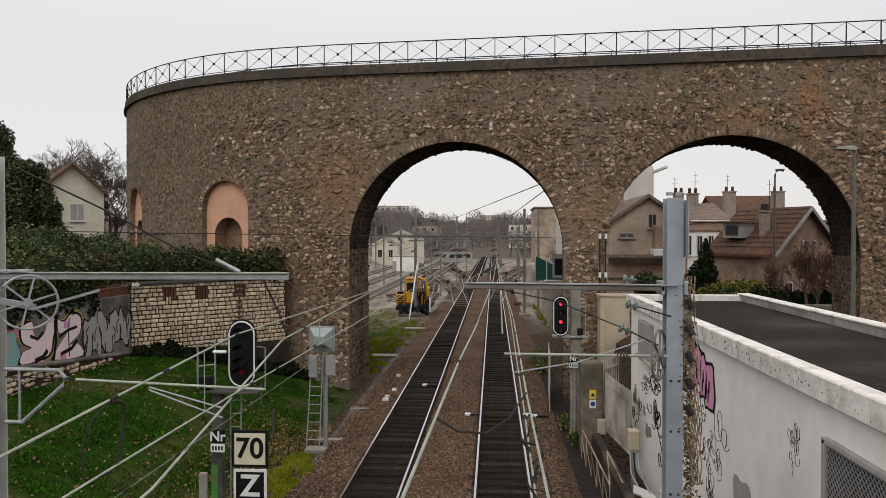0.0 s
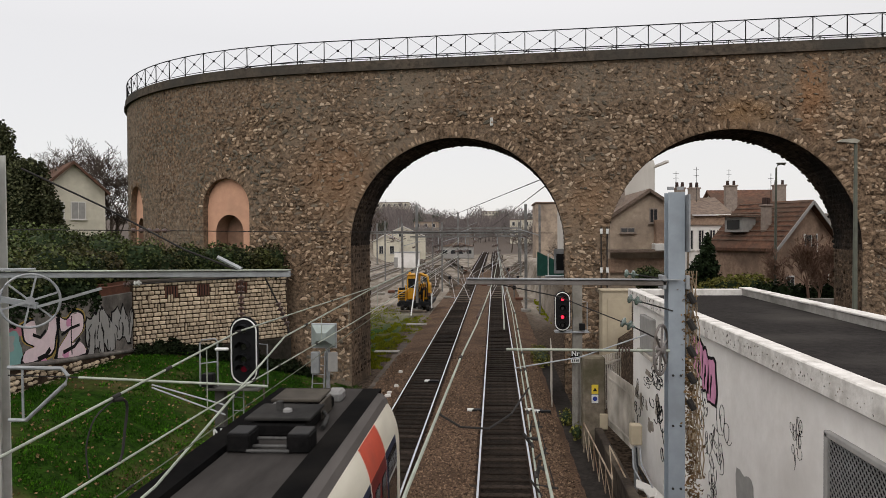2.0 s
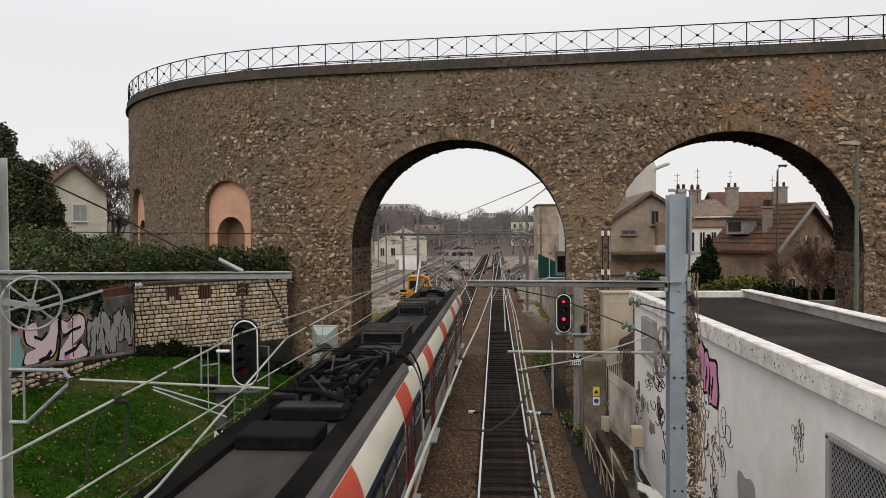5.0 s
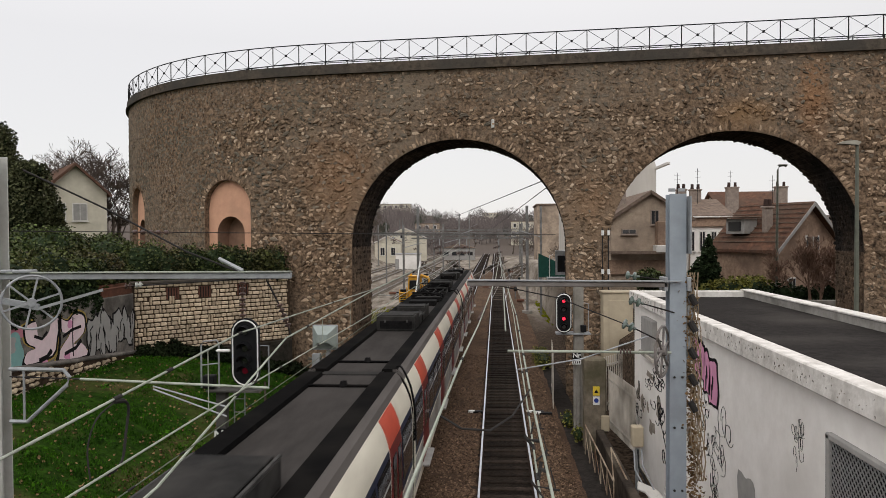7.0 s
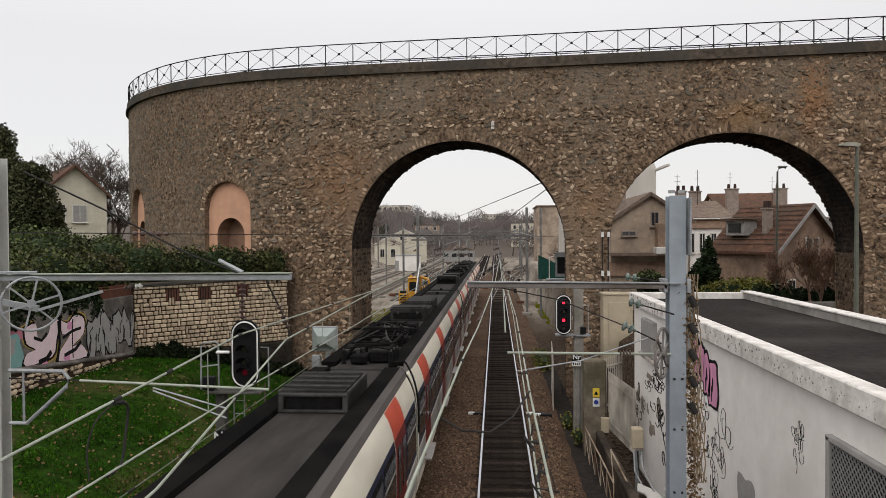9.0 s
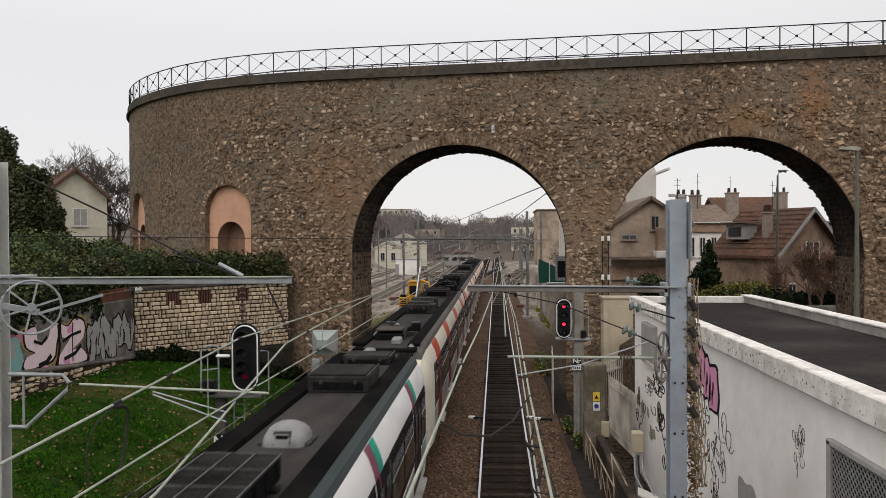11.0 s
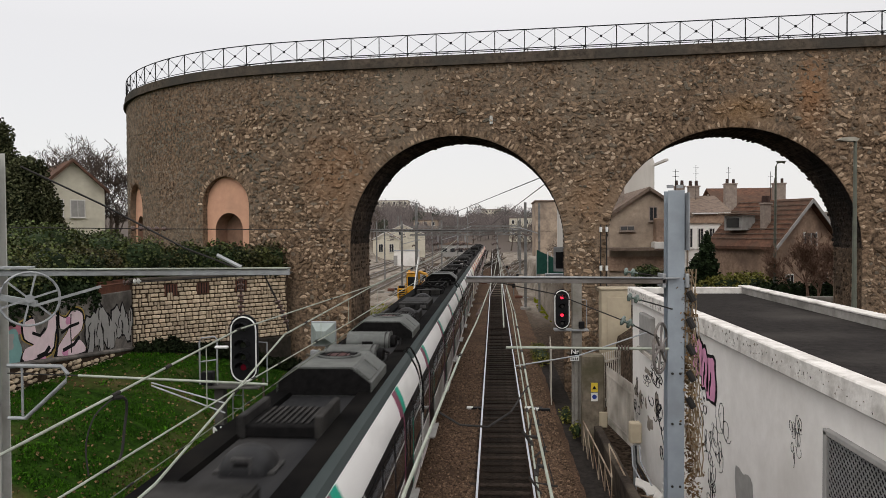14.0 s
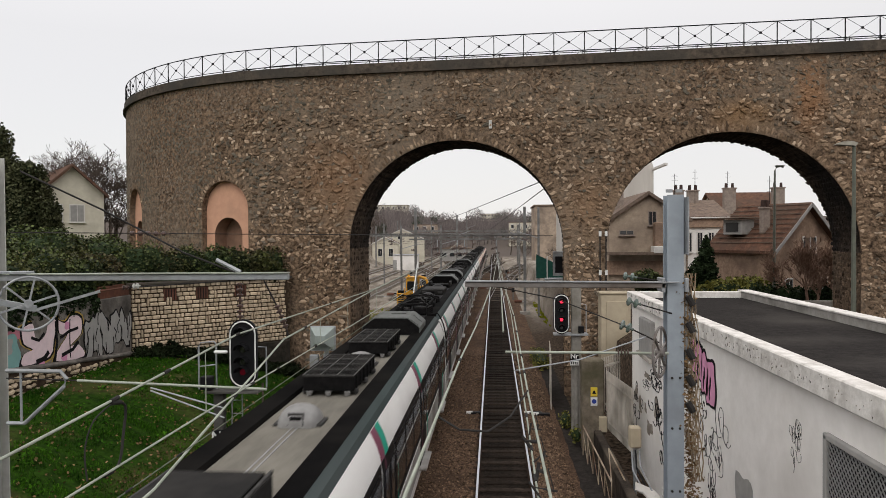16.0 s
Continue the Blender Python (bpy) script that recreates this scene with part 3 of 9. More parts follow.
def build_stones():
    rnd = random.Random(11)
    inv = PLACE[viaduct].inverted()
    rest, smeared, lining = Mesh(), Mesh(), Mesh()
    pieces = []

    def clear(s, z, half):
        for c, r, zs in ARCHES + NICHES:
            ring = 0.46 if r > 3 else 0.26
            if abs(s - c) < r + (ring if z > zs else 0.02) + half and (z < zs or math.hypot(s - c, z - zs) < r + ring + half * 0.8):
                return False
        return True

    z = 0.0
    while z < 14.2:
        fine = z > 12.6 + rnd.uniform(-0.5, 0.5)
        h = rnd.uniform(0.10, 0.22) * (0.8 if fine else 1)
        s = -2.0 + rnd.uniform(0, 0.3)
        while s < 50:
            worn = step((s + 4 * noise.noise(Vector((s * 0.25, z * 0.3, 8))) - 30.0) / 5)
            w = rnd.choice((0.10, 0.14, 0.18, 0.24, 0.30, 0.40)) * rnd.uniform(0.8, 1.2) * (0.8 if fine else 1) * (1 - 0.25 * worn)
            if s > 29 and z < 4.6 or s < 4.9 and z < 2.5 or rnd.random() < max(0.10 + 0.25 * worn, 0.35 if fine else 0) or not clear(s + w / 2, z + h / 2, max(w, h) * 0.4):
                s += w * (1 if clear(s + w / 2, z + h / 2, 0.2) else 0.6)
                continue
            sc, zc = s + w / 2, z + h / 2 + rnd.uniform(-0.05, 0.05)
            tilt = rnd.gauss(0, 0.55)
            ct, st = math.cos(tilt), math.sin(tilt)
            k = rnd.uniform(0.7, 1.16)
            proud = rnd.choice((0.012, 0.03, 0.05, 0.08)) * (0.6 if fine else 1) * (1 - 0.6 * worn)
            if 15.15 < sc < 17.0 and 4.6 < zc < 11.4 and len(pieces) < 120:
                m = Mesh()
                pieces.append(m)
            else:
                m = smeared if rnd.random() < worn * 0.85 + (0.55 if fine else 0.12) else rest
            stone_mesh(m, lambda u, v, o: inv @ via(sc + u * ct - v * st, zc + u * st + v * ct, o), w * k, h * min(1.1, k * rnd.uniform(0.75, 1.3)), rnd, proud)
            s += w
        z += h * 0.96
    # rings of upright stones round the arches
    for c, r, zs in ARCHES[:2] + NICHES:
        big = r > 3
        n = 84 if big else 26
        for i in range(n):
            a = math.pi * (i + 0.5 + rnd.uniform(-0.12, 0.12)) / n
            if rnd.random() < 0.12:
                continue
            ln = rnd.uniform(0.16, 0.46) if big else rnd.uniform(0.16, 0.3)
            wd = math.pi * r / n * rnd.uniform(0.5, 0.95)
            ca, sa = math.cos(a), math.sin(a)
            m = Mesh()
            mid = r + ln / 2 + 0.01
            stone_mesh(m, lambda u, v, o: inv @ via(c + ca * (mid + v) - sa * u, zs + sa * (mid + v) + ca * u, o), wd, ln, rnd, rnd.uniform(0.02, 0.05))
            pieces.append(m)
    # stones in the piers' inner faces and the arches' undersides, shade put into their colours
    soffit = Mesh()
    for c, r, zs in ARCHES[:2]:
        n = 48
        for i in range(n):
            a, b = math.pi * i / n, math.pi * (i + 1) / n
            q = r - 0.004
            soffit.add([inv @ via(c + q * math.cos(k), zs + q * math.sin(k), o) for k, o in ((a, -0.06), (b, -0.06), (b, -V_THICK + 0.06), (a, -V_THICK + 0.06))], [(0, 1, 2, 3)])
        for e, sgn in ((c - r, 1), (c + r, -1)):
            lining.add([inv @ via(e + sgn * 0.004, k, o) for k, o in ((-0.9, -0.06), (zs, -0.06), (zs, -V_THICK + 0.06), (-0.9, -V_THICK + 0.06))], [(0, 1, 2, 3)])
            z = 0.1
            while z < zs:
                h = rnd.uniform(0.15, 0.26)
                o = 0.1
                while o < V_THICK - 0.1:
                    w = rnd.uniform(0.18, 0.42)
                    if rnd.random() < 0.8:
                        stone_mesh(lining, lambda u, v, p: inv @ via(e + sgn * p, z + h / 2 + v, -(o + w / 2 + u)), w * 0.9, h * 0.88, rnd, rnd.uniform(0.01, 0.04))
                    o += w
                z += h
        for i in range(70):
            a = math.pi * (i + 0.5) / 70
            o = 0.1
            while o < V_THICK - 0.1:
                w = rnd.uniform(0.22, 0.45)
                ca, sa = math.cos(a), math.sin(a)
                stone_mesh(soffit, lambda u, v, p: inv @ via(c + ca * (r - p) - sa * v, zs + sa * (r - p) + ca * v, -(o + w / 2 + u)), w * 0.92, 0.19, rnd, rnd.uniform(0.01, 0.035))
                o += w
    smeared.obj("mortar_smeared_stonework", M_WORN, viaduct, kind="stuff")
    lining.obj("pier_lining", M_LINING_SHADE, viaduct, "stones of the piers' inner faces, darkened for the shade there", kind="stuff")
    soffit.obj("arch_soffit", M_SOFFIT_SHADE, viaduct, "stones of the arches' undersides, shade put into their colour", kind="stuff")
    for m in pieces:
        m.obj("stone", M_STONE_P, viaduct)
    rest.obj("rubble_stonework", M_STONE, viaduct, kind="stuff")
    Mesh().box(0, 0, 0, 0.14, 0.05, 0.38, 0.02).obj("survey_plate", mat("pale_plate", (0.6, 0.59, 0.55), None, 3, 0.6), viaduct, "small pale plate fixed to the wall").matrix_basis = Matrix.Translation(inv @ via(20.2, 11.85, 0.05))


def build_railing(out, label):
    t = thing("railing", tuple(via(18.7, V_TOP + 0.42, out)), label, "railing", "railings on the viaduct")
    inv = PLACE[t].inverted()
    z0, z1 = V_TOP + 0.42, V_TOP + 1.42
    ks = [18.7 + 1.33 * k for k in range(-16, 28)]

    def p(s, z):
        return inv @ via(s, z, out)

    def run(z, r):
        pts = [p(ks[0] + (ks[-1] - ks[0]) * i / 120, z) for i in range(121)]
        return Mesh().tube(pts, r, 5)

    run(z1, 0.026).obj("top_rail", M_IRON, t)
    run(z0 + 0.10, 0.018).obj("bottom_rail", M_IRON, t)
    for a, b in zip(ks, ks[1:]):
        Mesh().bar(p(a, z0 - 0.02), p(a, z1), 0.038).obj("post", M_IRON, t)
        Mesh().bar(p(a, z0 + 0.1), p(b, z1), 0.016).obj("diagonal", M_IRON, t)
        Mesh().bar(p(b, z0 + 0.1), p(a, z1), 0.016).obj("diagonal", M_IRON, t)
        m = (p(a, 0) + p(b, 0)) / 2
        Mesh().box(m.x, m.y, (p(a, z0 + 0.1).z + p(a, z1).z) / 2, 0.10, 0.06, 0.10, 0.01).obj("boss", M_IRON, t)


build_railing(0.0, "black iron railing with crossed bars along the coping")
build_railing(-V_THICK, "black iron railing with crossed bars on the far coping")


# ---- plants ----
M_LEAF = mat("ivy_leaves", (0.085, 0.112, 0.03), (0.02, 0.027, 0.01), 0.9, 0.58, island=0.7, spec=0.18, dirt=(0.06, 0.045, 0.02), dirt_scale=0.35, dirt_at=0.58)
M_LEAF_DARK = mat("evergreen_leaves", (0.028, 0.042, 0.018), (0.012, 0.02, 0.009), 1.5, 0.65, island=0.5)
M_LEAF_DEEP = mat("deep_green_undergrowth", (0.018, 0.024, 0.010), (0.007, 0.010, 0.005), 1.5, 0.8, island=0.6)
M_LEAF_TREE = mat("broad_evergreen_leaves", (0.115, 0.12, 0.062), (0.028, 0.034, 0.016), 0.8, 0.6, island=0.7, spec=0.1)
M_LEAF_OLIVE = mat("olive_shrub_leaves", (0.21, 0.20, 0.05), (0.09, 0.09, 0.025), 1.5, 0.65, island=0.5)
M_LEAF_DRY = mat("dry_leaves", (0.25, 0.165, 0.085), (0.12, 0.07, 0.035), 2, 0.8, island=0.45)
M_BARK = mat("grey_brown_bark", (0.11, 0.088, 0.072), (0.055, 0.043, 0.036), 9, 0.9, bump=0.5)
M_TWIG = mat("reddish_twigs", (0.27, 0.175, 0.13), (0.15, 0.095, 0.07), 6, 0.9)
M_BLADE = mat("grass_blades", (0.046, 0.132, 0.006), (0.010, 0.036, 0.003), 0.6, 0.7, island=0.6)


def leaf(m, p, size, rnd):
    """A folded leaf: two triangles' worth of blade on each side of its rib."""
    r = Euler((rnd.uniform(-1.2, 1.2), rnd.uniform(-1.2, 1.2), rnd.uniform(0, 6.3))).to_matrix()
    w = size * rnd.uniform(0.35, 0.55)
    vs = [r @ Vector(q) + p for q in ((0, -size * 0.5, 0), (w, 0, size * 0.12), (0, size * 0.5, 0), (-w, 0, size * 0.12))]
    m.add(vs, [(0, 1, 2), (0, 2, 3)])


def leaf_mass(m, blobs, count, size, rnd):
    """Leaves over the skins of lumpy blobs (x, y, z, rx, ry, rz), thinner inside."""
    weights = [b[3] * b[5] + b[4] * b[5] + b[3] * b[4] for b in blobs]
    for _ in range(count):
        b = rnd.choices(blobs, weights)[0]
        v = Vector((rnd.gauss(0, 1), rnd.gauss(0, 1), rnd.gauss(0, 1))).normalized()
        k = rnd.uniform(0.72, 1.0) * (1 + 0.28 * noise.noise(v * 2.3 + Vector(b[:3])))
        p = Vector((b[0] + v.x * b[3] * k, b[1] + v.y * b[4] * k, b[2] + v.z * b[5] * k))
        leaf(m, p, size * rnd.uniform(0.6, 1.4), rnd)


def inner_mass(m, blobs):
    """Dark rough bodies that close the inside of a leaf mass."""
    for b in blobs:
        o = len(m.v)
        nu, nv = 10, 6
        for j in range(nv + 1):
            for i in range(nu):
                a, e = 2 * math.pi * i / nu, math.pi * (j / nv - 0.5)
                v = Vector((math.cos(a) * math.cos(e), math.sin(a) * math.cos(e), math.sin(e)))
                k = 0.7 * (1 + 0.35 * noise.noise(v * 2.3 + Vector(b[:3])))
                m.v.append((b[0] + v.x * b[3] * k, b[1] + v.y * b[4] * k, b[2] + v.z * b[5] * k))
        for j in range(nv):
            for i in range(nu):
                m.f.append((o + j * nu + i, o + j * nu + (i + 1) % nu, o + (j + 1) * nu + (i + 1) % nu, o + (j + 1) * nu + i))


def build_shrub(name, at, blobs, count, size, material, label, category, seed, kind=""):
    rnd = random.Random(seed)
    t = thing(name, at, label, category, kind=kind)
    core, skin = Mesh(), Mesh()
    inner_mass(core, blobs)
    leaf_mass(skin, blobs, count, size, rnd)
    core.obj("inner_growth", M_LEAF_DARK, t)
    skin.obj("foliage", material, t, kind="stuff")
    return t


def build_bare_tree(at, height, spread, label, seed, material=None, levels=4, name="bare_tree", thin=0.02):
    rnd = random.Random(seed)
    t = thing(name, at, label, "tree")
    trunk, twigs = Mesh(), Mesh()

    def grow(p, d, ln, r, lvl):
        pts, rs = [p], [r]
        for i in range(3):
            d = (d + Vector((rnd.gauss(0, 0.12), rnd.gauss(0, 0.12), rnd.gauss(0.03, 0.08)))).normalized()
            p = p + d * ln / 3
            pts.append(p)
            rs.append(max(thin, r * (1 - 0.18 * (i + 1))))
        (trunk if lvl < 2 else twigs).tube(pts, rs, 6 if lvl < 2 else 3, caps=False)
        if lvl < levels:
            for _ in range(rnd.randint(3, 5)):
                q = rnd.choice(pts[1:])
                side = Vector((rnd.gauss(0, 1), rnd.gauss(0, 1), rnd.uniform(-0.1, 0.9))).normalized()
                grow(q, (d * (1 - spread) + side * spread).normalized(), ln * rnd.uniform(0.55, 0.78), rs[-1] * 0.65, lvl + 1)

    grow(Vector((0, 0, 0)), Vector((0, 0, 1)), height * 0.42, height * 0.022, 0)
    trunk.obj("trunk", material or M_BARK, t)
    twigs.obj("crown", material or M_BARK, t, kind="stuff")
    return t


def build_grass():
    rnd = random.Random(21)
    m = Mesh()
    for _ in range(62000):
        y = rnd.uniform(10, 33.5)
        x = rnd.uniform(-14.4, -6.9) if rnd.random() < 0.9 else rnd.uniform(-7.4, -6.2)
        if y > 28 and x < -14.5 + (y - 28) * 0.98 + 0.1:
            continue
        z = ground_z(x, y)
        lush = noise.noise(Vector((x * 0.5, y * 0.5, 3)))
        clump = noise.noise(Vector((x * 1.9, y * 1.9, 7)))
        if lush < -0.22 or clump < -0.28:
            continue
        for _ in range(3):
            a, h = rnd.uniform(0, 6.3), rnd.uniform(0.03, 0.075) * (1 + 0.5 * lush + 1.1 * max(0, clump))
            dx, dy = math.cos(a), math.sin(a)
            b = Vector((x + rnd.uniform(-0.06, 0.06), y + rnd.uniform(-0.06, 0.06), z - 0.01))
            w = 0.011
            m.add([b + Vector((dy * w, -dx * w, 0)), b + Vector((-dy * w, dx * w, 0)), b + Vector((dx * h * 0.5, dy * h * 0.5, h))], [(0, 1, 2)])
    for _ in range(110):
        x, y = rnd.uniform(-13.8, -7.2), rnd.uniform(13, 29)
        if x < -14.5 + max(0, y - 27.4):
            continue
        for _ in range(rnd.randint(14, 30)):
            leaf(m, Vector((x + rnd.gauss(0, 0.13), y + rnd.gauss(0, 0.13), ground_z(x, y) + rnd.uniform(0.02, 0.14))), rnd.uniform(0.05, 0.10), rnd)
    m.obj("grass", M_BLADE, kind="stuff", label="short green grass on the railway bank", category="grass")
    m = Mesh()
    for _ in range(5200):
        y = rnd.uniform(9, 27)
        x = -6.0 - abs(rnd.gauss(0, 1.5))
        leaf(m, Vector((x, y, ground_z(x, y) + 0.03)), rnd.uniform(0.07, 0.13), rnd)
    for _ in range(2400):
        x, y = rnd.uniform(-14, -7), 11 + 21 * rnd.random() ** 1.7
        if x > -14.5 + max(0, y - 28):
            leaf(m, Vector((x, y, ground_z(x, y) + 0.04)), rnd.uniform(0.06, 0.1), rnd)
    m.obj("fallen_leaves", M_LEAF_DRY, kind="stuff", label="brown fallen leaves on the bank", category="leaves")


build_grass()
# moss beside the track, and tufts under the arch
for sx, sy, rx, ry, sd in ((4.55, 68, 0.5, 9, 5), (-10.6, 60, 2.0, 9, 7), (-9.0, 47, 1.2, 6, 8), (-7.6, 36.5, 0.7, 2.2, 6), (-6.35, 21.3, 0.7, 2.4, 1), (-7.0, 39.5, 0.9, 3.0, 2), (-6.9, 46.5, 1.1, 4.0, 3), (-6.6, 56, 1.3, 5, 4)):
    rnd = random.Random(sd)
    m = Mesh()
    for _ in range(7000 if sd == 1 else 2600):
        a, k = rnd.uniform(0, 6.3), math.sqrt(rnd.random()) * 1.25
        x, y, h = sx + rx * k * math.cos(a), sy + ry * k * math.sin(a), rnd.uniform(0.02, 0.13)
        if noise.noise(Vector((x * 1.6, y * 0.9, 4))) < k * 0.5 - 0.45:
            continue
        m.add([(x - 0.035, y, -0.34), (x + 0.035, y, -0.34), (x + rnd.uniform(-0.06, 0.06), y + rnd.uniform(-0.06, 0.06), -0.28 + h)], [(0, 1, 2)])
    m.obj("moss", mat("yellow_green_moss", (0.22, 0.22, 0.015), (0.10, 0.12, 0.01), 2, 0.85, island=0.4), kind="stuff", label="yellow-green moss and weeds beside the track", category="moss")


# ---- walls on the west side ----
M_CREAM = mat("cream_stone_block", (0.60, 0.49, 0.36), (0.42, 0.33, 0.23), 6, 0.9, bump=0.4, rand=0.28)
M_JOINT = mat("dark_joint", (0.08, 0.055, 0.038), (0.035, 0.025, 0.018), 5, 0.95, bump=0.4)
M_OLDWALL = mat("grimy_concrete_wall", (0.26, 0.235, 0.21), (0.11, 0.10, 0.09), 2.5, 0.9, bump=0.4, dirt=(0.06, 0.055, 0.05), dirt_scale=0.7, dirt_at=0.58)
M_PLINTH = mat("near_black_plinth", (0.05, 0.043, 0.035), (0.022, 0.02, 0.016), 4, 0.95, bump=0.4)
M_RUST = mat("rust_brown_sheet", (0.17, 0.075, 0.05), (0.11, 0.05, 0.035), 4, 0.85, bump=0.2, dirt=(0.07, 0.04, 0.03), dirt_scale=0.9)


def build_block_wall():
    ln, rz = 6.97, math.degrees(math.atan2(5.0, 4.85))
    t = thing("stone_block_wall", pose(-14.5, 28.0, 0, 0, 0, rz), "cream stone-block wall with small square vents", "wall", kind="structure")
    Mesh().box(ln / 2, 0.22, 3.1, ln + 0.2, 0.36, 3.7).obj("wall_core", M_JOINT, t)
    Mesh().box(ln / 2, 0.0, 1.42, ln + 0.2, 0.34, 1.3, 0.03).obj("plinth", M_PLINTH, t, "dark plinth under the stone blocks")
    Mesh().box(ln / 2, 0.2, 5.0, ln + 0.5, 0.7, 0.10, 0.02).obj("cap", M_COPING, t)
    vents = [(1.57, 0.27), (2.94, 0.27), (4.70, 0.27)]
    rnd = random.Random(5)
    pitch, rows = 0.178, 16
    upright = {}
    for row in range(rows):
        z = 2.10 + row * pitch
        u = -rnd.uniform(0, 0.2)
        while u < ln:
            tall = row < rows - 1 and rnd.random() < 0.05
            w = 0.12 if tall else rnd.choice((0.17, 0.22, 0.25, 0.28, 0.34))
            a, b = max(u, 0) + 0.02, min(u + w, ln) - 0.02
            u += w
            for c, half in [(v, q) for v, q in vents if 12 <= row <= 14] + [(v, 0.06) for v in upright.get(row, ())]:
                if a < c + half and b > c - half:
                    if c - half - a > b - c - half:
                        b = min(b, c - half - 0.01)
                    else:
                        a = max(a, c + half + 0.01)
            if b - a < 0.05:
                continue
            if tall:
                upright.setdefault(row + 1, []).append((a + b) / 2)
            hh = (2 if tall else 1) * pitch - rnd.uniform(0.034, 0.05)
            block = Mesh().box((a + b) / 2, 0.02 + rnd.uniform(-0.018, 0.014), z + (2 if tall else 1) * pitch / 2, b - a, 0.11, hh, 0.022, Euler((0, rnd.gauss(0, 0.02), 0)).to_matrix())
            block.obj("stone_block", M_CREAM, t)
    for c, h in vents:
        Mesh().box(c, 0.035, 4.50, 2 * h, 0.02, 0.46).obj("vent", M_RUST, t, "dark square vent")
        for k in range(4):
            Mesh().box(c - h + 0.1 + k * 0.115, 0.015, 4.50, 0.03, 0.02, 0.44).obj("vent_bar", M_IRON, t)


build_block_wall()
PAINT = {k: mat("spray_paint_" + k, c, tuple(v * 0.88 for v in c), 5, 0.7) for k, c in
         {"pale_pink": (0.80, 0.64, 0.67), "black": (0.015, 0.014, 0.015), "silver": (0.36, 0.35, 0.335), "teal": (0.22, 0.40, 0.38), "ochre": (0.42, 0.30, 0.08), "pink": (0.66, 0.30, 0.46), "rose": (0.5, 0.2, 0.25)}.items()}


def rounded(pts, n):
    """Points of a smooth line through the given ones."""
    out = []
    for i in range(len(pts) - 1):
        p = [Vector(pts[min(max(i + k, 0), len(pts) - 1)]) for k in (-1, 0, 1, 2)]
        for j in range(n):
            u = j / n
            out.append(tuple(0.5 * (2 * p[1] + (p[2] - p[0]) * u + (2 * p[0] - 5 * p[1] + 4 * p[2] - p[3]) * u * u + (3 * p[1] - p[0] - 3 * p[2] + p[3]) * u ** 3)))
    return out + [tuple(pts[-1])]


def blob_outline(cu, cv, ru, rv, seed, n=26, wob=0.22):
    rnd = random.Random(seed)
    ph = [rnd.uniform(0, 6.3) for _ in range(4)]
    out = []
    for i in range(n):
        a = 2 * math.pi * i / n
        k = 1 + wob * (math.sin(2 * a + ph[0]) * 0.5 + math.sin(3 * a + ph[1]) * 0.45 + math.sin(5 * a + ph[2]) * 0.3)
        sq = max(abs(math.cos(a)), abs(math.sin(a))) ** 0.6
        out.append((cu + ru * k * math.cos(a) / sq, cv + rv * k * math.sin(a) / sq))
    return out


def painted(name, outline, x, material, label, thick=0.004, parent=None):
    return Mesh().prism(outline, x, x + thick, "x").obj(name, material, parent, label, "graffiti")


def stroke(name, pts, w, x, material, label):
    """A broad sprayed stroke along points (y, z) on a wall that faces east."""
    m = Mesh()
    k = len(pts)
    ends = [Vector(p) for p in pts]
    ends[0] = ends[0] + (ends[0] - ends[1]).normalized() * w * 0.35
    ends[-1] = ends[-1] + (ends[-1] - ends[-2]).normalized() * w * 0.35
    for i, p in enumerate(ends):
        d = (ends[min(i + 1, k - 1)] - ends[max(i - 1, 0)]).normalized()
        n = Vector((-d.y, d.x)) * w / 2
        m.v += [(x + 0.0006 * i, p.x - n.x, p.y - n.y), (x + 0.004 + 0.0006 * i, p.x - n.x, p.y - n.y), (x + 0.004 + 0.0006 * i, p.x + n.x, p.y + n.y), (x + 0.0006 * i, p.x + n.x, p.y + n.y)]
    for i in range(k - 1):
        m.f += [(4 * i + j, 4 * i + (j + 1) % 4, 4 * i + 4 + (j + 1) % 4, 4 * i + 4 + j) for j in range(4)]
    m.f += [(0, 1, 2, 3), tuple(4 * (k - 1) + j for j in (3, 2, 1, 0))]
    return m.obj(name, material, label=label, category="graffiti")


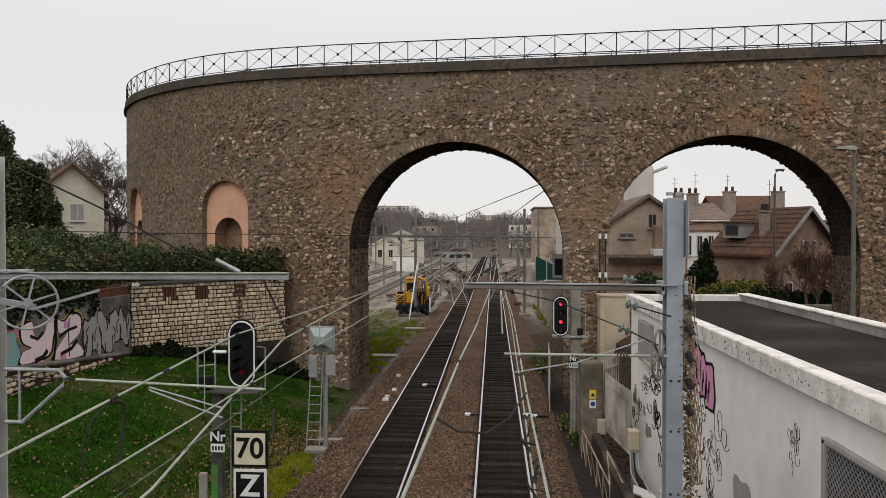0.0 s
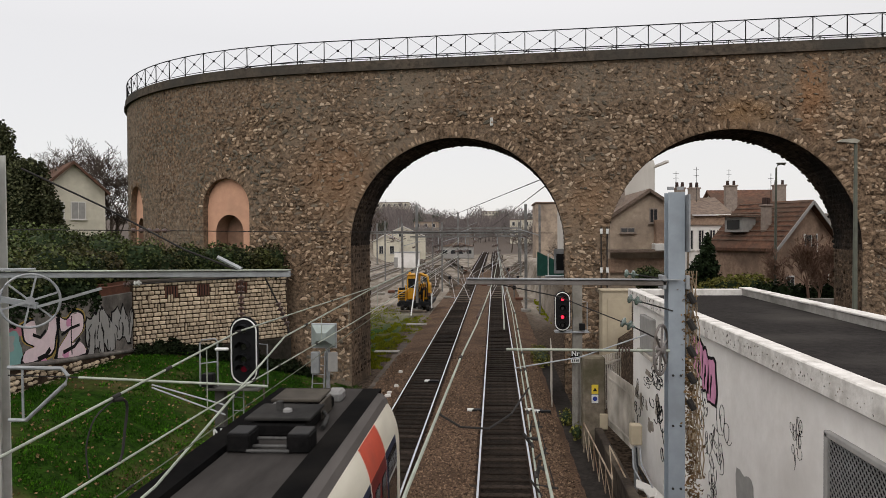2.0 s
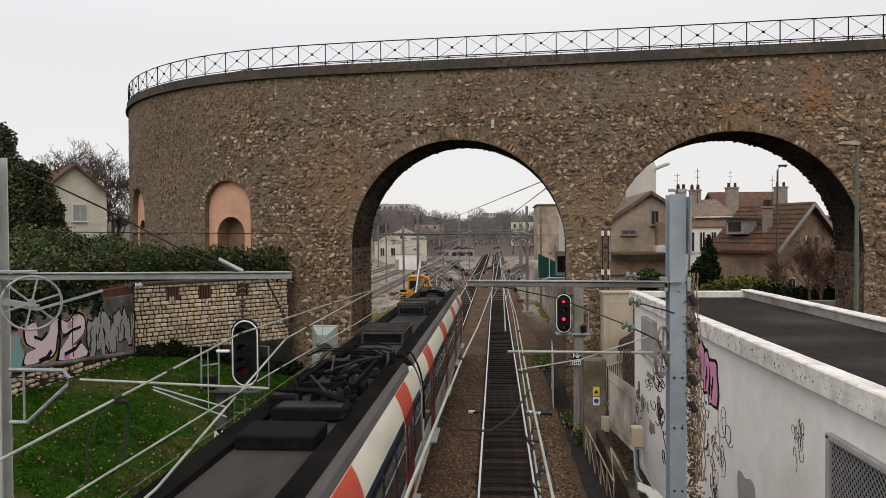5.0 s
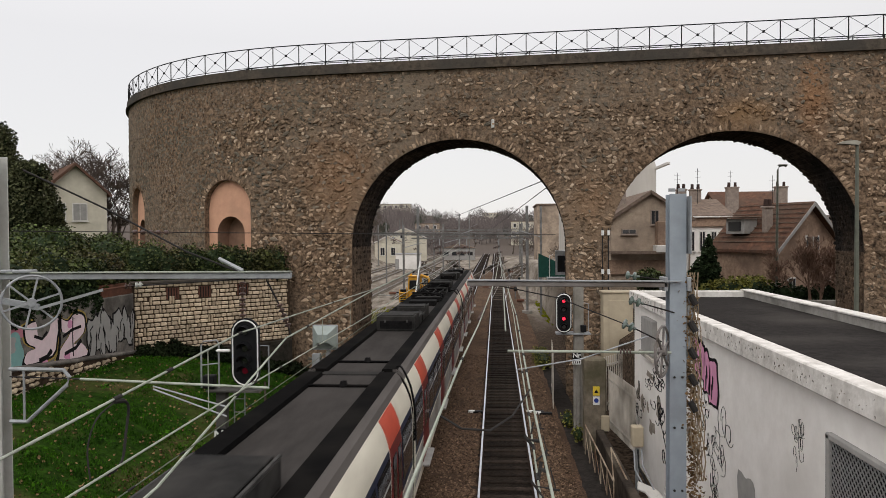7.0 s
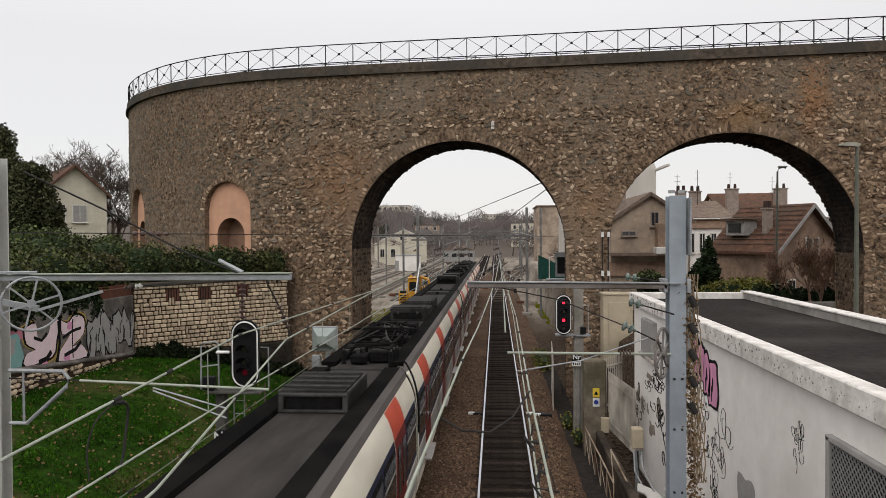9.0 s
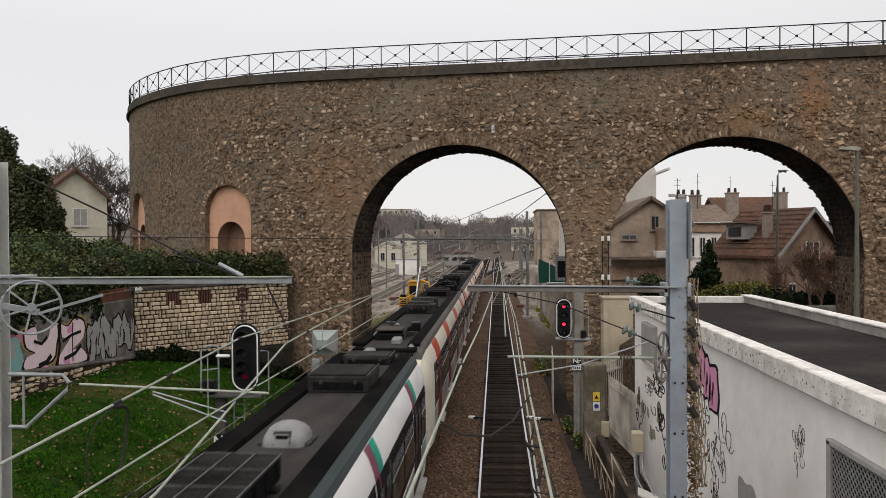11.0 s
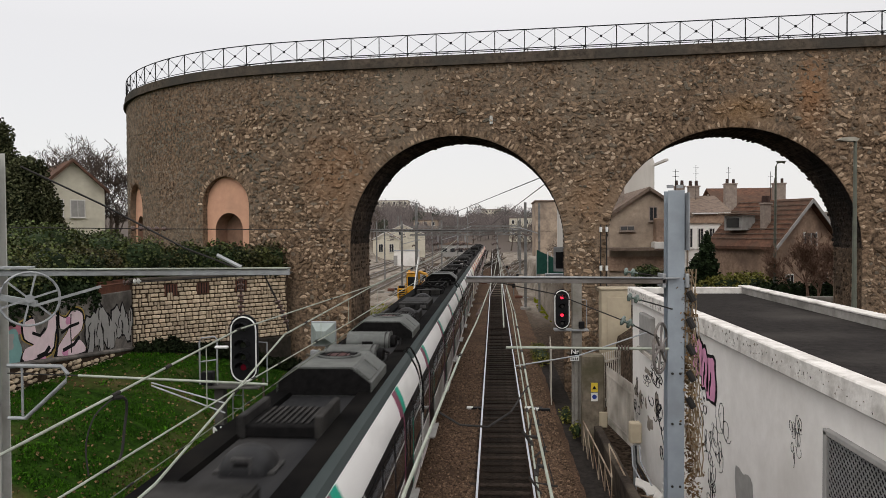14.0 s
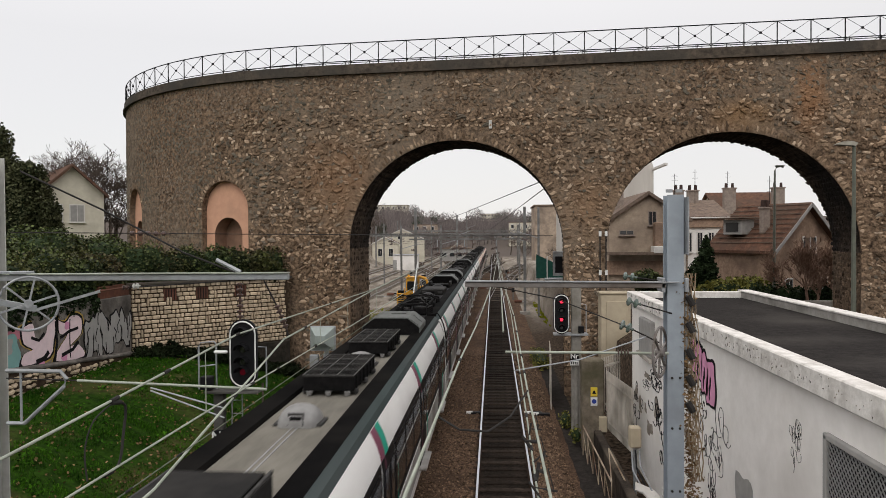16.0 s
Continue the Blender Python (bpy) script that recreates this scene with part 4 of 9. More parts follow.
def build_graffiti_wall():
    t = thing("graffiti_wall", (-14.5, 23, 2.0), "grimy concrete garden wall covered in graffiti above rubble footing", "wall", kind="structure")
    Mesh().box(-14.68, 20.9, 3.45, 0.34, 14.2, 2.3, 0.03).world_obj("wall_panel", M_OLDWALL, t)
    Mesh().box(-14.70, 26.9, 4.55, 0.24, 2.2, 1.0, 0.02).world_obj("rust_sheet", M_RUST, t, "rust-brown metal sheet on the wall")
    def ledge_z(y):
        return 2.28 + (27.9 - y) * 0.088

    Mesh().bar((-14.44, 13.8, ledge_z(13.8)), (-14.44, 27.9, ledge_z(27.9)), 0.5, 0.13, 0.04).world_obj("footing_ledge", M_OLDWALL, t, "sloping dark ledge under the graffiti")
    Mesh().prism([(13.8, 1.6), (27.9, 1.6), (27.9, ledge_z(27.9) - 0.05), (13.8, ledge_z(13.8) - 0.05)], -14.6, -14.26, "x").world_obj("footing", M_JOINT, t)
    rnd = random.Random(8)
    for row in range(6):
        y = 15.0 + rnd.uniform(0, 0.3)
        while y < 27.7:
            w = rnd.uniform(0.2, 0.46)
            z = 1.98 + row * 0.17
            if z < ledge_z(y) - 0.12 and rnd.random() < 0.9:
                s = Mesh()
                stone_mesh(s, lambda u, v, o: Vector((-14.262 + o, y + u, z + v)), w * 0.95, rnd.uniform(0.13, 0.18), rnd, 0.07)
                s.world_obj("stone", M_CREAM, t)
            y += w
    x = -14.508
    painted("graffiti_fill", blob_outline(20.6, 3.4, 0.5, 0.6, 3), x + 0.004, PAINT["teal"], "pale teal sprayed patch on the wall")
    painted("graffiti_fill", blob_outline(20.5, 3.95, 0.7, 0.16, 13), x + 0.003, PAINT["rose"], "rose sprayed patch on the wall")
    painted("graffiti_fill", blob_outline(20.3, 3.6, 0.5, 0.25, 14), x + 0.010, PAINT["silver"], "pale sprayed patch on the wall")
    # two fat pink shapes in black and ochre edges
    left = [(21.2, 4.1), (21.75, 4.22), (21.85, 3.7), (22.15, 3.5), (22.45, 3.75), (22.6, 4.2), (23.0, 4.15), (22.85, 3.4), (22.6, 2.75), (21.25, 2.65), (21.3, 3.1), (21.75, 3.2), (21.3, 3.5)]
    right = [(23.1, 4.2), (23.5, 4.05), (23.9, 4.3), (24.45, 4.1), (24.4, 3.5), (23.75, 3.15), (24.3, 3.1), (24.6, 2.6), (22.95, 2.72), (23.05, 3.1), (23.6, 3.6), (23.15, 3.7)]
    left = [(u, 2.92 + (v - 2.65) * 0.82) for u, v in left]
    right = [(u, 2.68 + (v - 2.6) * 0.92) for u, v in right]
    for shape in (left, right):
        cu, cv = sum(p[0] for p in shape) / len(shape), sum(p[1] for p in shape) / len(shape)
        for grow, lift, paint, words in ((1.17, 0.002, "ochre", "ochre sprayed edge of a graffito"), (1.09, 0.010, "black", "black sprayed outline of a graffito"), (0.98, 0.018, "pale_pink", "fat pale pink sprayed shape on the wall")):
            soft = [tuple(p)[:2] for p in rounded([(cu + (u - cu) * grow, cv + (v - cv) * grow) for u, v in shape + shape[:1]], 3)[:-1]]
            painted({"ochre": "graffiti_halo", "black": "graffiti_outline"}.get(paint, "graffiti_fill"), soft, x + lift, PAINT[paint], words)
    for pts, w in (([(21.7, 3.75), (22.05, 3.62), (22.3, 3.8)], 0.10), ([(21.95, 2.95), (22.3, 3.0), (22.5, 3.15)], 0.16), ([(23.2, 3.55), (23.7, 3.7), (24.2, 3.75)], 0.10), ([(23.3, 2.95), (23.9, 3.05), (24.2, 3.25)], 0.13), ([(23.75, 4.1), (23.72, 3.5), (23.75, 2.8)], 0.05), ([(22.95, 4.1), (23.0, 3.4), (22.85, 2.75)], 0.12)):
        stroke("graffiti_mark", pts, w, x + 0.026, PAINT["black"], "black sprayed mark inside a pink graffito")
    for cu, cv in ((23.4, 2.85), (22.2, 2.8), (23.6, 3.9)):
        painted("graffiti_fill", blob_outline(cu, cv, 0.16, 0.12, int(cu * 10)), x + 0.023, PAINT["pink"], "deeper pink sprayed patch")
    # silver shapes with a black edge and crossing black lines
    rnd = random.Random(44)
    for k, (cu, cv, ru, rv) in enumerate(((24.95, 3.25, 0.34, 0.62), (25.5, 3.3, 0.28, 0.72), (26.1, 3.3, 0.38, 0.62), (26.75, 3.35, 0.36, 0.75), (27.3, 3.35, 0.30, 0.6), (27.7, 3.3, 0.22, 0.5))):
        painted("graffiti_outline", blob_outline(cu, cv, ru + 0.08, rv + 0.08, 500 + k, 18, 0.5), x + 0.004 + 0.0006 * k, PAINT["black"], "black sprayed outline of a silver graffito")
        painted("graffiti_fill", blob_outline(cu, cv, ru, rv, 500 + k, 18, 0.5), x + 0.012 + 0.0006 * k, PAINT["silver"], "silver sprayed shape on the wall")
        for q in range(3):
            y0, z0 = cu + rnd.uniform(-0.7, 0.5) * ru, cv + rnd.uniform(-0.6, 0.6) * rv
            pts = [(y0 + rnd.uniform(-0.3, 0.3) * i * ru * 0.5, z0 + (0.16 * i if q else -0.2 * i)) for i in range(4)]
            stroke("graffiti_mark", pts, 0.045, x + 0.022 + 0.001 * q, PAINT["black"], "black sprayed line inside a silver graffito")


build_graffiti_wall()
hr = random.Random(31)
blobs = []
for i in range(16):
    f = i / 15
    blobs.append((-15.6 + hr.uniform(-0.3, 0.3), 17.5 + 11 * f, 5.35 + hr.uniform(-0.1, 0.35), 1.0, 0.9, hr.uniform(0.75, 1.05)))
for i in range(12):
    f = i / 11
    blobs.append((-14.9 + 4.4 * f, 28.9 + 4.3 * f + hr.uniform(0, 0.3), 5.45 + hr.uniform(0, 0.35) - 0.15 * f, 0.85, 0.8, hr.uniform(0.7, 1.0)))
for i in range(10):
    blobs.append((-17 - hr.uniform(0, 6), 26 + hr.uniform(0, 8), 5.8 + hr.uniform(0, 0.5), 1.5, 1.4, 1.1))
build_shrub("ivy_hedge", (0, 0, 0), blobs, 40000, 0.115, M_LEAF, "dense dark green ivy hedge along the top of the walls", "hedge", 3)
build_shrub("hanging_ivy", (0, 0, 0), [(-14.75, 18.5 + 0.75 * i, 4.45 + 0.12 * (i % 3), 0.35, 0.55, 0.5 + 0.12 * (i % 2)) for i in range(10)], 6000, 0.15, M_LEAF_DARK, "dark ivy hanging over the top of the graffiti wall", "ivy", 5)
build_shrub("laurel_bush", (0, 0, 0), [(-10.6, 32.2, 5.6, 0.5, 0.5, 0.7), (-10.2, 32.6, 5.3, 0.5, 0.5, 0.5)], 1500, 0.15, M_LEAF, "green leafy bush against the viaduct", "bush", 4)
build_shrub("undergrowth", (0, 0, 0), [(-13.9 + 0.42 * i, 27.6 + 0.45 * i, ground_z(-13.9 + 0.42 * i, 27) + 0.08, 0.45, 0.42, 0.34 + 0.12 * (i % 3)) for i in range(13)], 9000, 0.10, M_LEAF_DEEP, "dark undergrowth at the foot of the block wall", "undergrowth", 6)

# evergreen tree, house and bare trees on the terrace
et = build_shrub("evergreen_tree", (-27.4, 40, 4.8), [(-3.6, 0, 8.6, 0.7, 0.7, 1.2), (1.6, 0, 1.3, 0.9, 1.0, 1.3), (0.6, 0, 5.6, 1.0, 1.0, 1.0), (0, 0, 3.4, 2.3, 2.0, 2.6), (-1.4, 0, 5.0, 2.0, 1.8, 2.2), (0.9, 0.2, 2.6, 1.5, 1.4, 1.8), (-1.5, 0, 7.2, 1.2, 1.2, 1.5), (-2.8, -0.5, 6.4, 1.3, 1.3, 2.4), (-2.6, 0, 9.3, 0.35, 0.35, 0.6), (-1.9, 0, 8.8, 0.4, 0.4, 0.5), (2.0, 0, 3.2, 0.5, 0.5, 0.5)], 42000, 0.155, M_LEAF_TREE,
                 "dark evergreen tree with dense foliage", "tree", 12)
Mesh().tube([(-0.4, 0, -0.4), (-0.5, 0, 3), (-0.8, 0, 6)], [0.3, 0.22, 0.1], 8).obj("trunk", M_BARK, et)
for i, (x, y, h) in enumerate(((-33.6, 62, 10), (-34.6, 64, 11), (-46, 75, 13), (-50, 76, 13), (-43.0, 74, 12), (-36.0, 63, 10))):
    build_bare_tree((x, y, 4.6), h, 0.55, "leafless grey-brown tree behind the garden wall", 40 + i, levels=5, thin=0.02)

M_CREAM_WALL = mat("cream_house_render", (0.60, 0.56, 0.46), (0.52, 0.48, 0.39), 2, 0.9, bump=0.1, dirt=(0.4, 0.37, 0.3), dirt_scale=0.4, dirt_at=0.64)
M_TILE = mat("brown_red_roof_tiles", (0.17, 0.09, 0.06), (0.075, 0.042, 0.031), 3, 0.85, bump=0.5, bump_scale=8, dirt=(0.09, 0.06, 0.045), dirt_scale=0.6)
M_GREY_TILE = mat("grey_brown_roof_tiles", (0.22, 0.165, 0.13), (0.12, 0.09, 0.073), 3, 0.85, bump=0.5, bump_scale=8)
M_SHUTTER = mat("grey_shutters", (0.34, 0.33, 0.31), (0.27, 0.26, 0.25), 3, 0.7)
M_WINDOW = mat("dark_house_glass", (0.03, 0.032, 0.036), (0.02, 0.021, 0.024), 1, 0.12, spec=0.7)
M_TRIM = mat("white_house_trim", (0.66, 0.64, 0.60), (0.55, 0.53, 0.5), 3, 0.7)
M_BRICK = mat("dull_brick_front", (0.42, 0.295, 0.215), (0.26, 0.178, 0.13), 5, 0.9, bump=0.3, dirt=(0.13, 0.09, 0.07), dirt_scale=0.5)
M_GREY_RENDER = mat("grey_brown_render", (0.45, 0.36, 0.275), (0.31, 0.245, 0.19), 2.5, 0.9, bump=0.2, dirt=(0.19, 0.15, 0.12), dirt_scale=0.5)
M_CHIMNEY = mat("chimney_render", (0.32, 0.265, 0.225), (0.21, 0.17, 0.145), 4, 0.9, bump=0.3)
M_POT = mat("dark_clay_pots", (0.07, 0.045, 0.038), (0.04, 0.028, 0.025), 4, 0.85)


def build_house(at, rz, w, d, eave, ridge, wall, roof, label, windows=(), gable_front=True, over=0.35, chimneys=(), base=-1.0, frames=None, verge=None):
    """A house: w wide along x, its front at y = 0, d deep; the gable faces the front, or the eaves do. windows: (x, z, w, h, shutters)."""
    t = thing("house", pose(*at, 0, 0, rz), label, "house")
    if gable_front:
        Mesh().prism([(-w / 2, base), (w / 2, base), (w / 2, eave), (0, ridge), (-w / 2, eave)], 0, d, "y").obj("wall", wall, t)
        for k in (-1, 1):
            run = Vector((w / 2, 0, eave - ridge)).normalized()
            e = Vector((k * (w / 2 + over * run.x), 0, eave + over * run.z))
            Mesh().prism([(0, ridge + 0.02), (e.x, e.z + 0.02), (e.x, e.z + 0.20), (0, ridge + 0.22)], -over, d + over, "y").obj("roof_slope", roof, t)
            Mesh().bar((0, -over - 0.02, ridge + 0.08), (e.x, -over - 0.02, e.z + 0.06), 0.05, 0.2).obj("verge_board", verge or M_TRIM, t)
    else:
        Mesh().prism([(0, base), (d, base), (d, eave), (d / 2, ridge), (0, eave)], -w / 2, w / 2, "x").obj("wall", wall, t)
        for y0, y1 in ((d / 2, -over), (d / 2, d + over)):
            z1 = eave - over * (ridge - eave) / (d / 2)
            Mesh().prism([(y0, ridge + 0.02), (y1, z1 + 0.02), (y1, z1 + 0.2), (y0, ridge + 0.22)], -w / 2 - over, w / 2 + over, "x").obj("roof_slope", roof, t)
        Mesh().box(0, -over - 0.06, eave - over * (ridge - eave) / (d / 2) + 0.08, w + 2 * over, 0.12, 0.12, 0.03).obj("gutter", M_TRIM, t)
    for x, z, ww, hh, shut in windows:
        win = Mesh().box(x, -0.02, z, ww + 0.16, 0.08, hh + 0.16, 0.01).obj("window", frames or M_TRIM, t)
        Mesh().box(x, -0.065, z, ww, 0.03, hh).obj("pane", M_SHUTTER if shut == 2 else M_WINDOW, win)
        Mesh().box(x, -0.1, z - hh / 2 - 0.1, ww + 0.3, 0.16, 0.08, 0.01).obj("sill", frames or M_TRIM, win)
        Mesh().box(x, -0.085, z, 0.04, 0.02, hh).obj("mullion", frames or M_TRIM, win)
        if shut == 1:
            for k in (-1, 1):
                Mesh().box(x + k * (ww * 0.75 + 0.1), -0.05, z, ww * 0.5, 0.05, hh, 0.01).obj("shutter", M_SHUTTER, win)
    for x, y, z0, z1, cw in chimneys:
        c = Mesh().box(x, y, (z0 + z1) / 2, cw, cw * 0.6, z1 - z0, 0.02).obj("chimney", M_CHIMNEY, t)
        Mesh().box(x, y, z1, cw + 0.14, cw * 0.6 + 0.14, 0.12, 0.02).obj("chimney_cap", M_CHIMNEY, c)
        for k in (-0.28, 0.28):
            Mesh().tube([(x + k * cw, y, z1 + 0.05), (x + k * cw, y, z1 + 0.5)], [0.15, 0.12], 8).obj("chimney_pot", M_POT, c)
    return t


build_house((-35.0, 58, 4.7), 42, 4.9, 9, 5.9, 8.15, M_CREAM_WALL, M_TILE, "cream house with a red-brown tiled gable roof", [(-1.2, 4.25, 0.85, 1.35, 2), (0.35, 4.25, 1.0, 1.35, 2)], over=0.45, verge=M_TILE)

build_stones()


# ---- overhead line: masts, beams, wires ----
M_CONC = mat("weathered_concrete", (0.33, 0.31, 0.28), (0.22, 0.205, 0.185), 4, 0.9, bump=0.3, dirt=(0.15, 0.14, 0.11), dirt_scale=0.8)
M_BLUE_STEEL = mat("blue_grey_mast_steel", (0.33, 0.37, 0.41), (0.27, 0.305, 0.34), 3, 0.5, metal=0.25, dirt=(0.2, 0.21, 0.22), dirt_scale=0.8, dirt_at=0.66)
M_PALE_STEEL = mat("pale_mast_steel", (0.56, 0.56, 0.53), (0.44, 0.44, 0.41), 4, 0.55, metal=0.2, dirt=(0.33, 0.32, 0.29), dirt_scale=1.0, dirt_at=0.64)
M_WIRE = mat("pale_copper_wire", (0.40, 0.43, 0.36), (0.24, 0.26, 0.21), 3, 0.5, metal=0.2)
M_GREEN_WIRE = mat("tarnished_green_wire", (0.13, 0.15, 0.10), (0.07, 0.08, 0.055), 3, 0.5, metal=0.2)
M_DARK_WIRE = mat("dark_wire", (0.04, 0.037, 0.035), (0.025, 0.023, 0.022), 3, 0.6)
M_GLASS_INS = mat("green_glass_insulator", (0.13, 0.17, 0.145), (0.06, 0.085, 0.07), 4, 0.15, spec=0.8)
M_CERAMIC = mat("brown_ceramic", (0.09, 0.05, 0.04), (0.05, 0.03, 0.025), 4, 0.3)


def insulator(t, a, b, material, n=5, r=0.07):
    a, b = Vector(a), Vector(b)
    m = Mesh()
    for i in range(n):
        p, q = a + (b - a) * (i / n), a + (b - a) * ((i + 0.6) / n)
        m.tube([p, p.lerp(q, 0.3), p.lerp(q, 0.7), q], [r * 0.5, r, r * 0.92, r * 0.4], 10)
    m.tube([a, b], r * 0.3, 6)
    return m.obj("insulator", material, t)


def tension_wheel(t, c, r, turn, material):
    rot = Euler((0, 0, radians(turn))).to_matrix()
    c = Vector(c)
    ring = [c + rot @ Vector((r * math.cos(a), 0, r * math.sin(a))) for a in [2 * math.pi * i / 28 for i in range(28)]]
    w = Mesh().tube(ring, 0.022, 6, closed=True).obj("tension_wheel", material, t, "spoked grey tensioning wheel")
    for i in range(6):
        a = math.pi * i / 3 + 0.3
        Mesh().bar(c, c + rot @ Vector((r * math.cos(a), 0, r * math.sin(a))), 0.03).obj("spoke", material, w)
    Mesh().tube([c - rot @ Vector((0, 0.06, 0)), c + rot @ Vector((0, 0.06, 0))], 0.07, 10).obj("hub", material, w)


def build_mast(at, top, label, material, w=0.30, group="line masts"):
    """A rolled steel mast: two flanges and a web."""
    t = thing("line_mast", at, label, "mast", group)
    x, y, z = at
    h = top - z
    for k in (-1, 1):
        Mesh().box(0, k * 0.13, h / 2, w, 0.022, h, 0.004).obj("flange", material, t)
    Mesh().box(0, 0, h / 2, 0.016, 0.24, h).obj("web", material, t)
    Mesh().box(0, 0, 0.06, 0.6, 0.6, 0.3, 0.03).obj("footing", M_CONC, t)
    return t


M_BEAM = mat("brown_grey_beam_steel", (0.28, 0.26, 0.25), (0.18, 0.165, 0.155), 4, 0.6, metal=0.25, dirt=(0.13, 0.11, 0.095), dirt_scale=1.2)


def build_east_mast():
    t = build_mast((2.86, 11.75, -0.35), 7.49, "blue-grey steel line mast with cantilever beam and tension wheel", M_BLUE_STEEL, 0.26)
    ox, oy, oz = 2.86, 11.75, -0.35

    def q(x, z, y=11.6):
        return (x - ox, y - oy, z - oz)

    b = Mesh().bar(q(2.7, 6.06), q(-0.46, 6.085), 0.10, 0.08, 0.01).obj("beam", M_BEAM, t, "grey-brown steel cantilever beam")
    Mesh().bar(q(2.9, 6.115), q(-0.46, 6.14), 0.16, 0.015).obj("beam_flange", M_STEEL, b)
    for x in (2.66, 3.02):
        Mesh().box(*q(x, 6.07, 11.72), 0.06, 0.34, 0.22, 0.01).obj("beam_clamp", M_STEEL, t)
    Mesh().tube([q(0.18, 5.0), q(2.75, 4.99)], 0.022, 8).obj("registration_tube", M_WIRE, t, "pale horizontal registration tube")
    Mesh().tube([q(0.32, 4.70), q(1.35, 4.88), q(2.4, 5.25)], 0.012, 6).obj("registration_arm", M_STEEL, t)
    insulator(t, q(1.95, 5.0), q(2.15, 5.0), M_CERAMIC, 4, 0.045)
    insulator(t, q(2.0, 5.45), q(2.2, 5.36), M_GLASS_INS, 2, 0.085)
    insulator(t, q(2.1, 5.82), q(2.32, 5.76), M_GLASS_INS, 2, 0.075)
    insulator(t, q(2.1, 6.2, 11.9), q(2.32, 6.17, 11.9), M_GLASS_INS, 2, 0.07)
    Mesh().tube([q(2.32, 6.17, 11.9), q(2.8, 6.1, 11.8)], 0.012, 5).obj("stay", M_DARK_WIRE, t)
    Mesh().tube([q(2.2, 5.36), q(2.6, 5.16)], 0.012, 5).obj("stay", M_DARK_WIRE, t)
    Mesh().tube([q(2.32, 5.76), q(2.8, 5.62)], 0.012, 5).obj("stay", M_DARK_WIRE, t)
    Mesh().tube([q(2.0, 5.45), q(1.0, 5.85), q(-0.3, 6.12)], 0.010, 5).obj("stay", M_DARK_WIRE, t)
    tension_wheel(t, q(2.58, 5.03, 11.45), 0.39, 62, M_BEAM)
    for z in (0.8, 1.8, 2.8, 3.8, 4.6):
        for k in (-0.06, 0.06):
            Mesh().tube([q(2.86 + k, z, 11.60), q(2.86 + k, z, 11.58)], 0.02, 6).obj("bolt", M_DARK_WIRE, t)
    Mesh().box(*q(3.06, 5.5, 11.7), 0.10, 0.12, 1.3, 0.01).obj("cable_duct", M_STEEL, t)
    for i in range(5):
        Mesh().tube([q(3.04, 5.9 - 0.42 * i, 11.58), q(3.12, 5.75 - 0.42 * i, 11.56)], 0.05, 8).obj("clamp", M_DARK_WIRE, t)
    Mesh().box(*q(3.02, 7.0), 0.02, 0.3, 0.9).obj("cap_plate", M_STEEL, t)
    for i, (k, w) in enumerate(((-0.1, 0.1), (0.05, 0.1))):
        Mesh().box(*q(2.86 + k, 7.55), w, 0.03, 0.05).obj("fin", M_STEEL, t)
    rnd = random.Random(17)
    m = Mesh()
    for _ in range(1500):
        z = rnd.uniform(2.6, 6.2)
        x = 3.02 + 0.035 * (6.2 - z) + rnd.gauss(0, 0.06)
        leaf(m, Vector(q(x, z, 11.7 + rnd.uniform(-0.12, 0.12))), rnd.uniform(0.03, 0.07), rnd)
    vine = m.obj("dry_creeper", M_LEAF_DRY, t, "dry tan creeper climbing the mast", kind="stuff")
    stem_paint = mat("pale_vine_stem", (0.36, 0.28, 0.19), (0.20, 0.15, 0.10), 6, 0.9)
    for k in range(9):
        Mesh().tube([q(3.0 + 0.018 * k + 0.05 * math.sin(i * 1.3 + 2 * k) + 0.012 * i, 6.25 - i * 0.3, 11.62 + 0.02 * (k % 3)) for i in range(12)], 0.008 + 0.003 * (k % 2), 5).obj("vine_stem", stem_paint, vine)


build_east_mast()


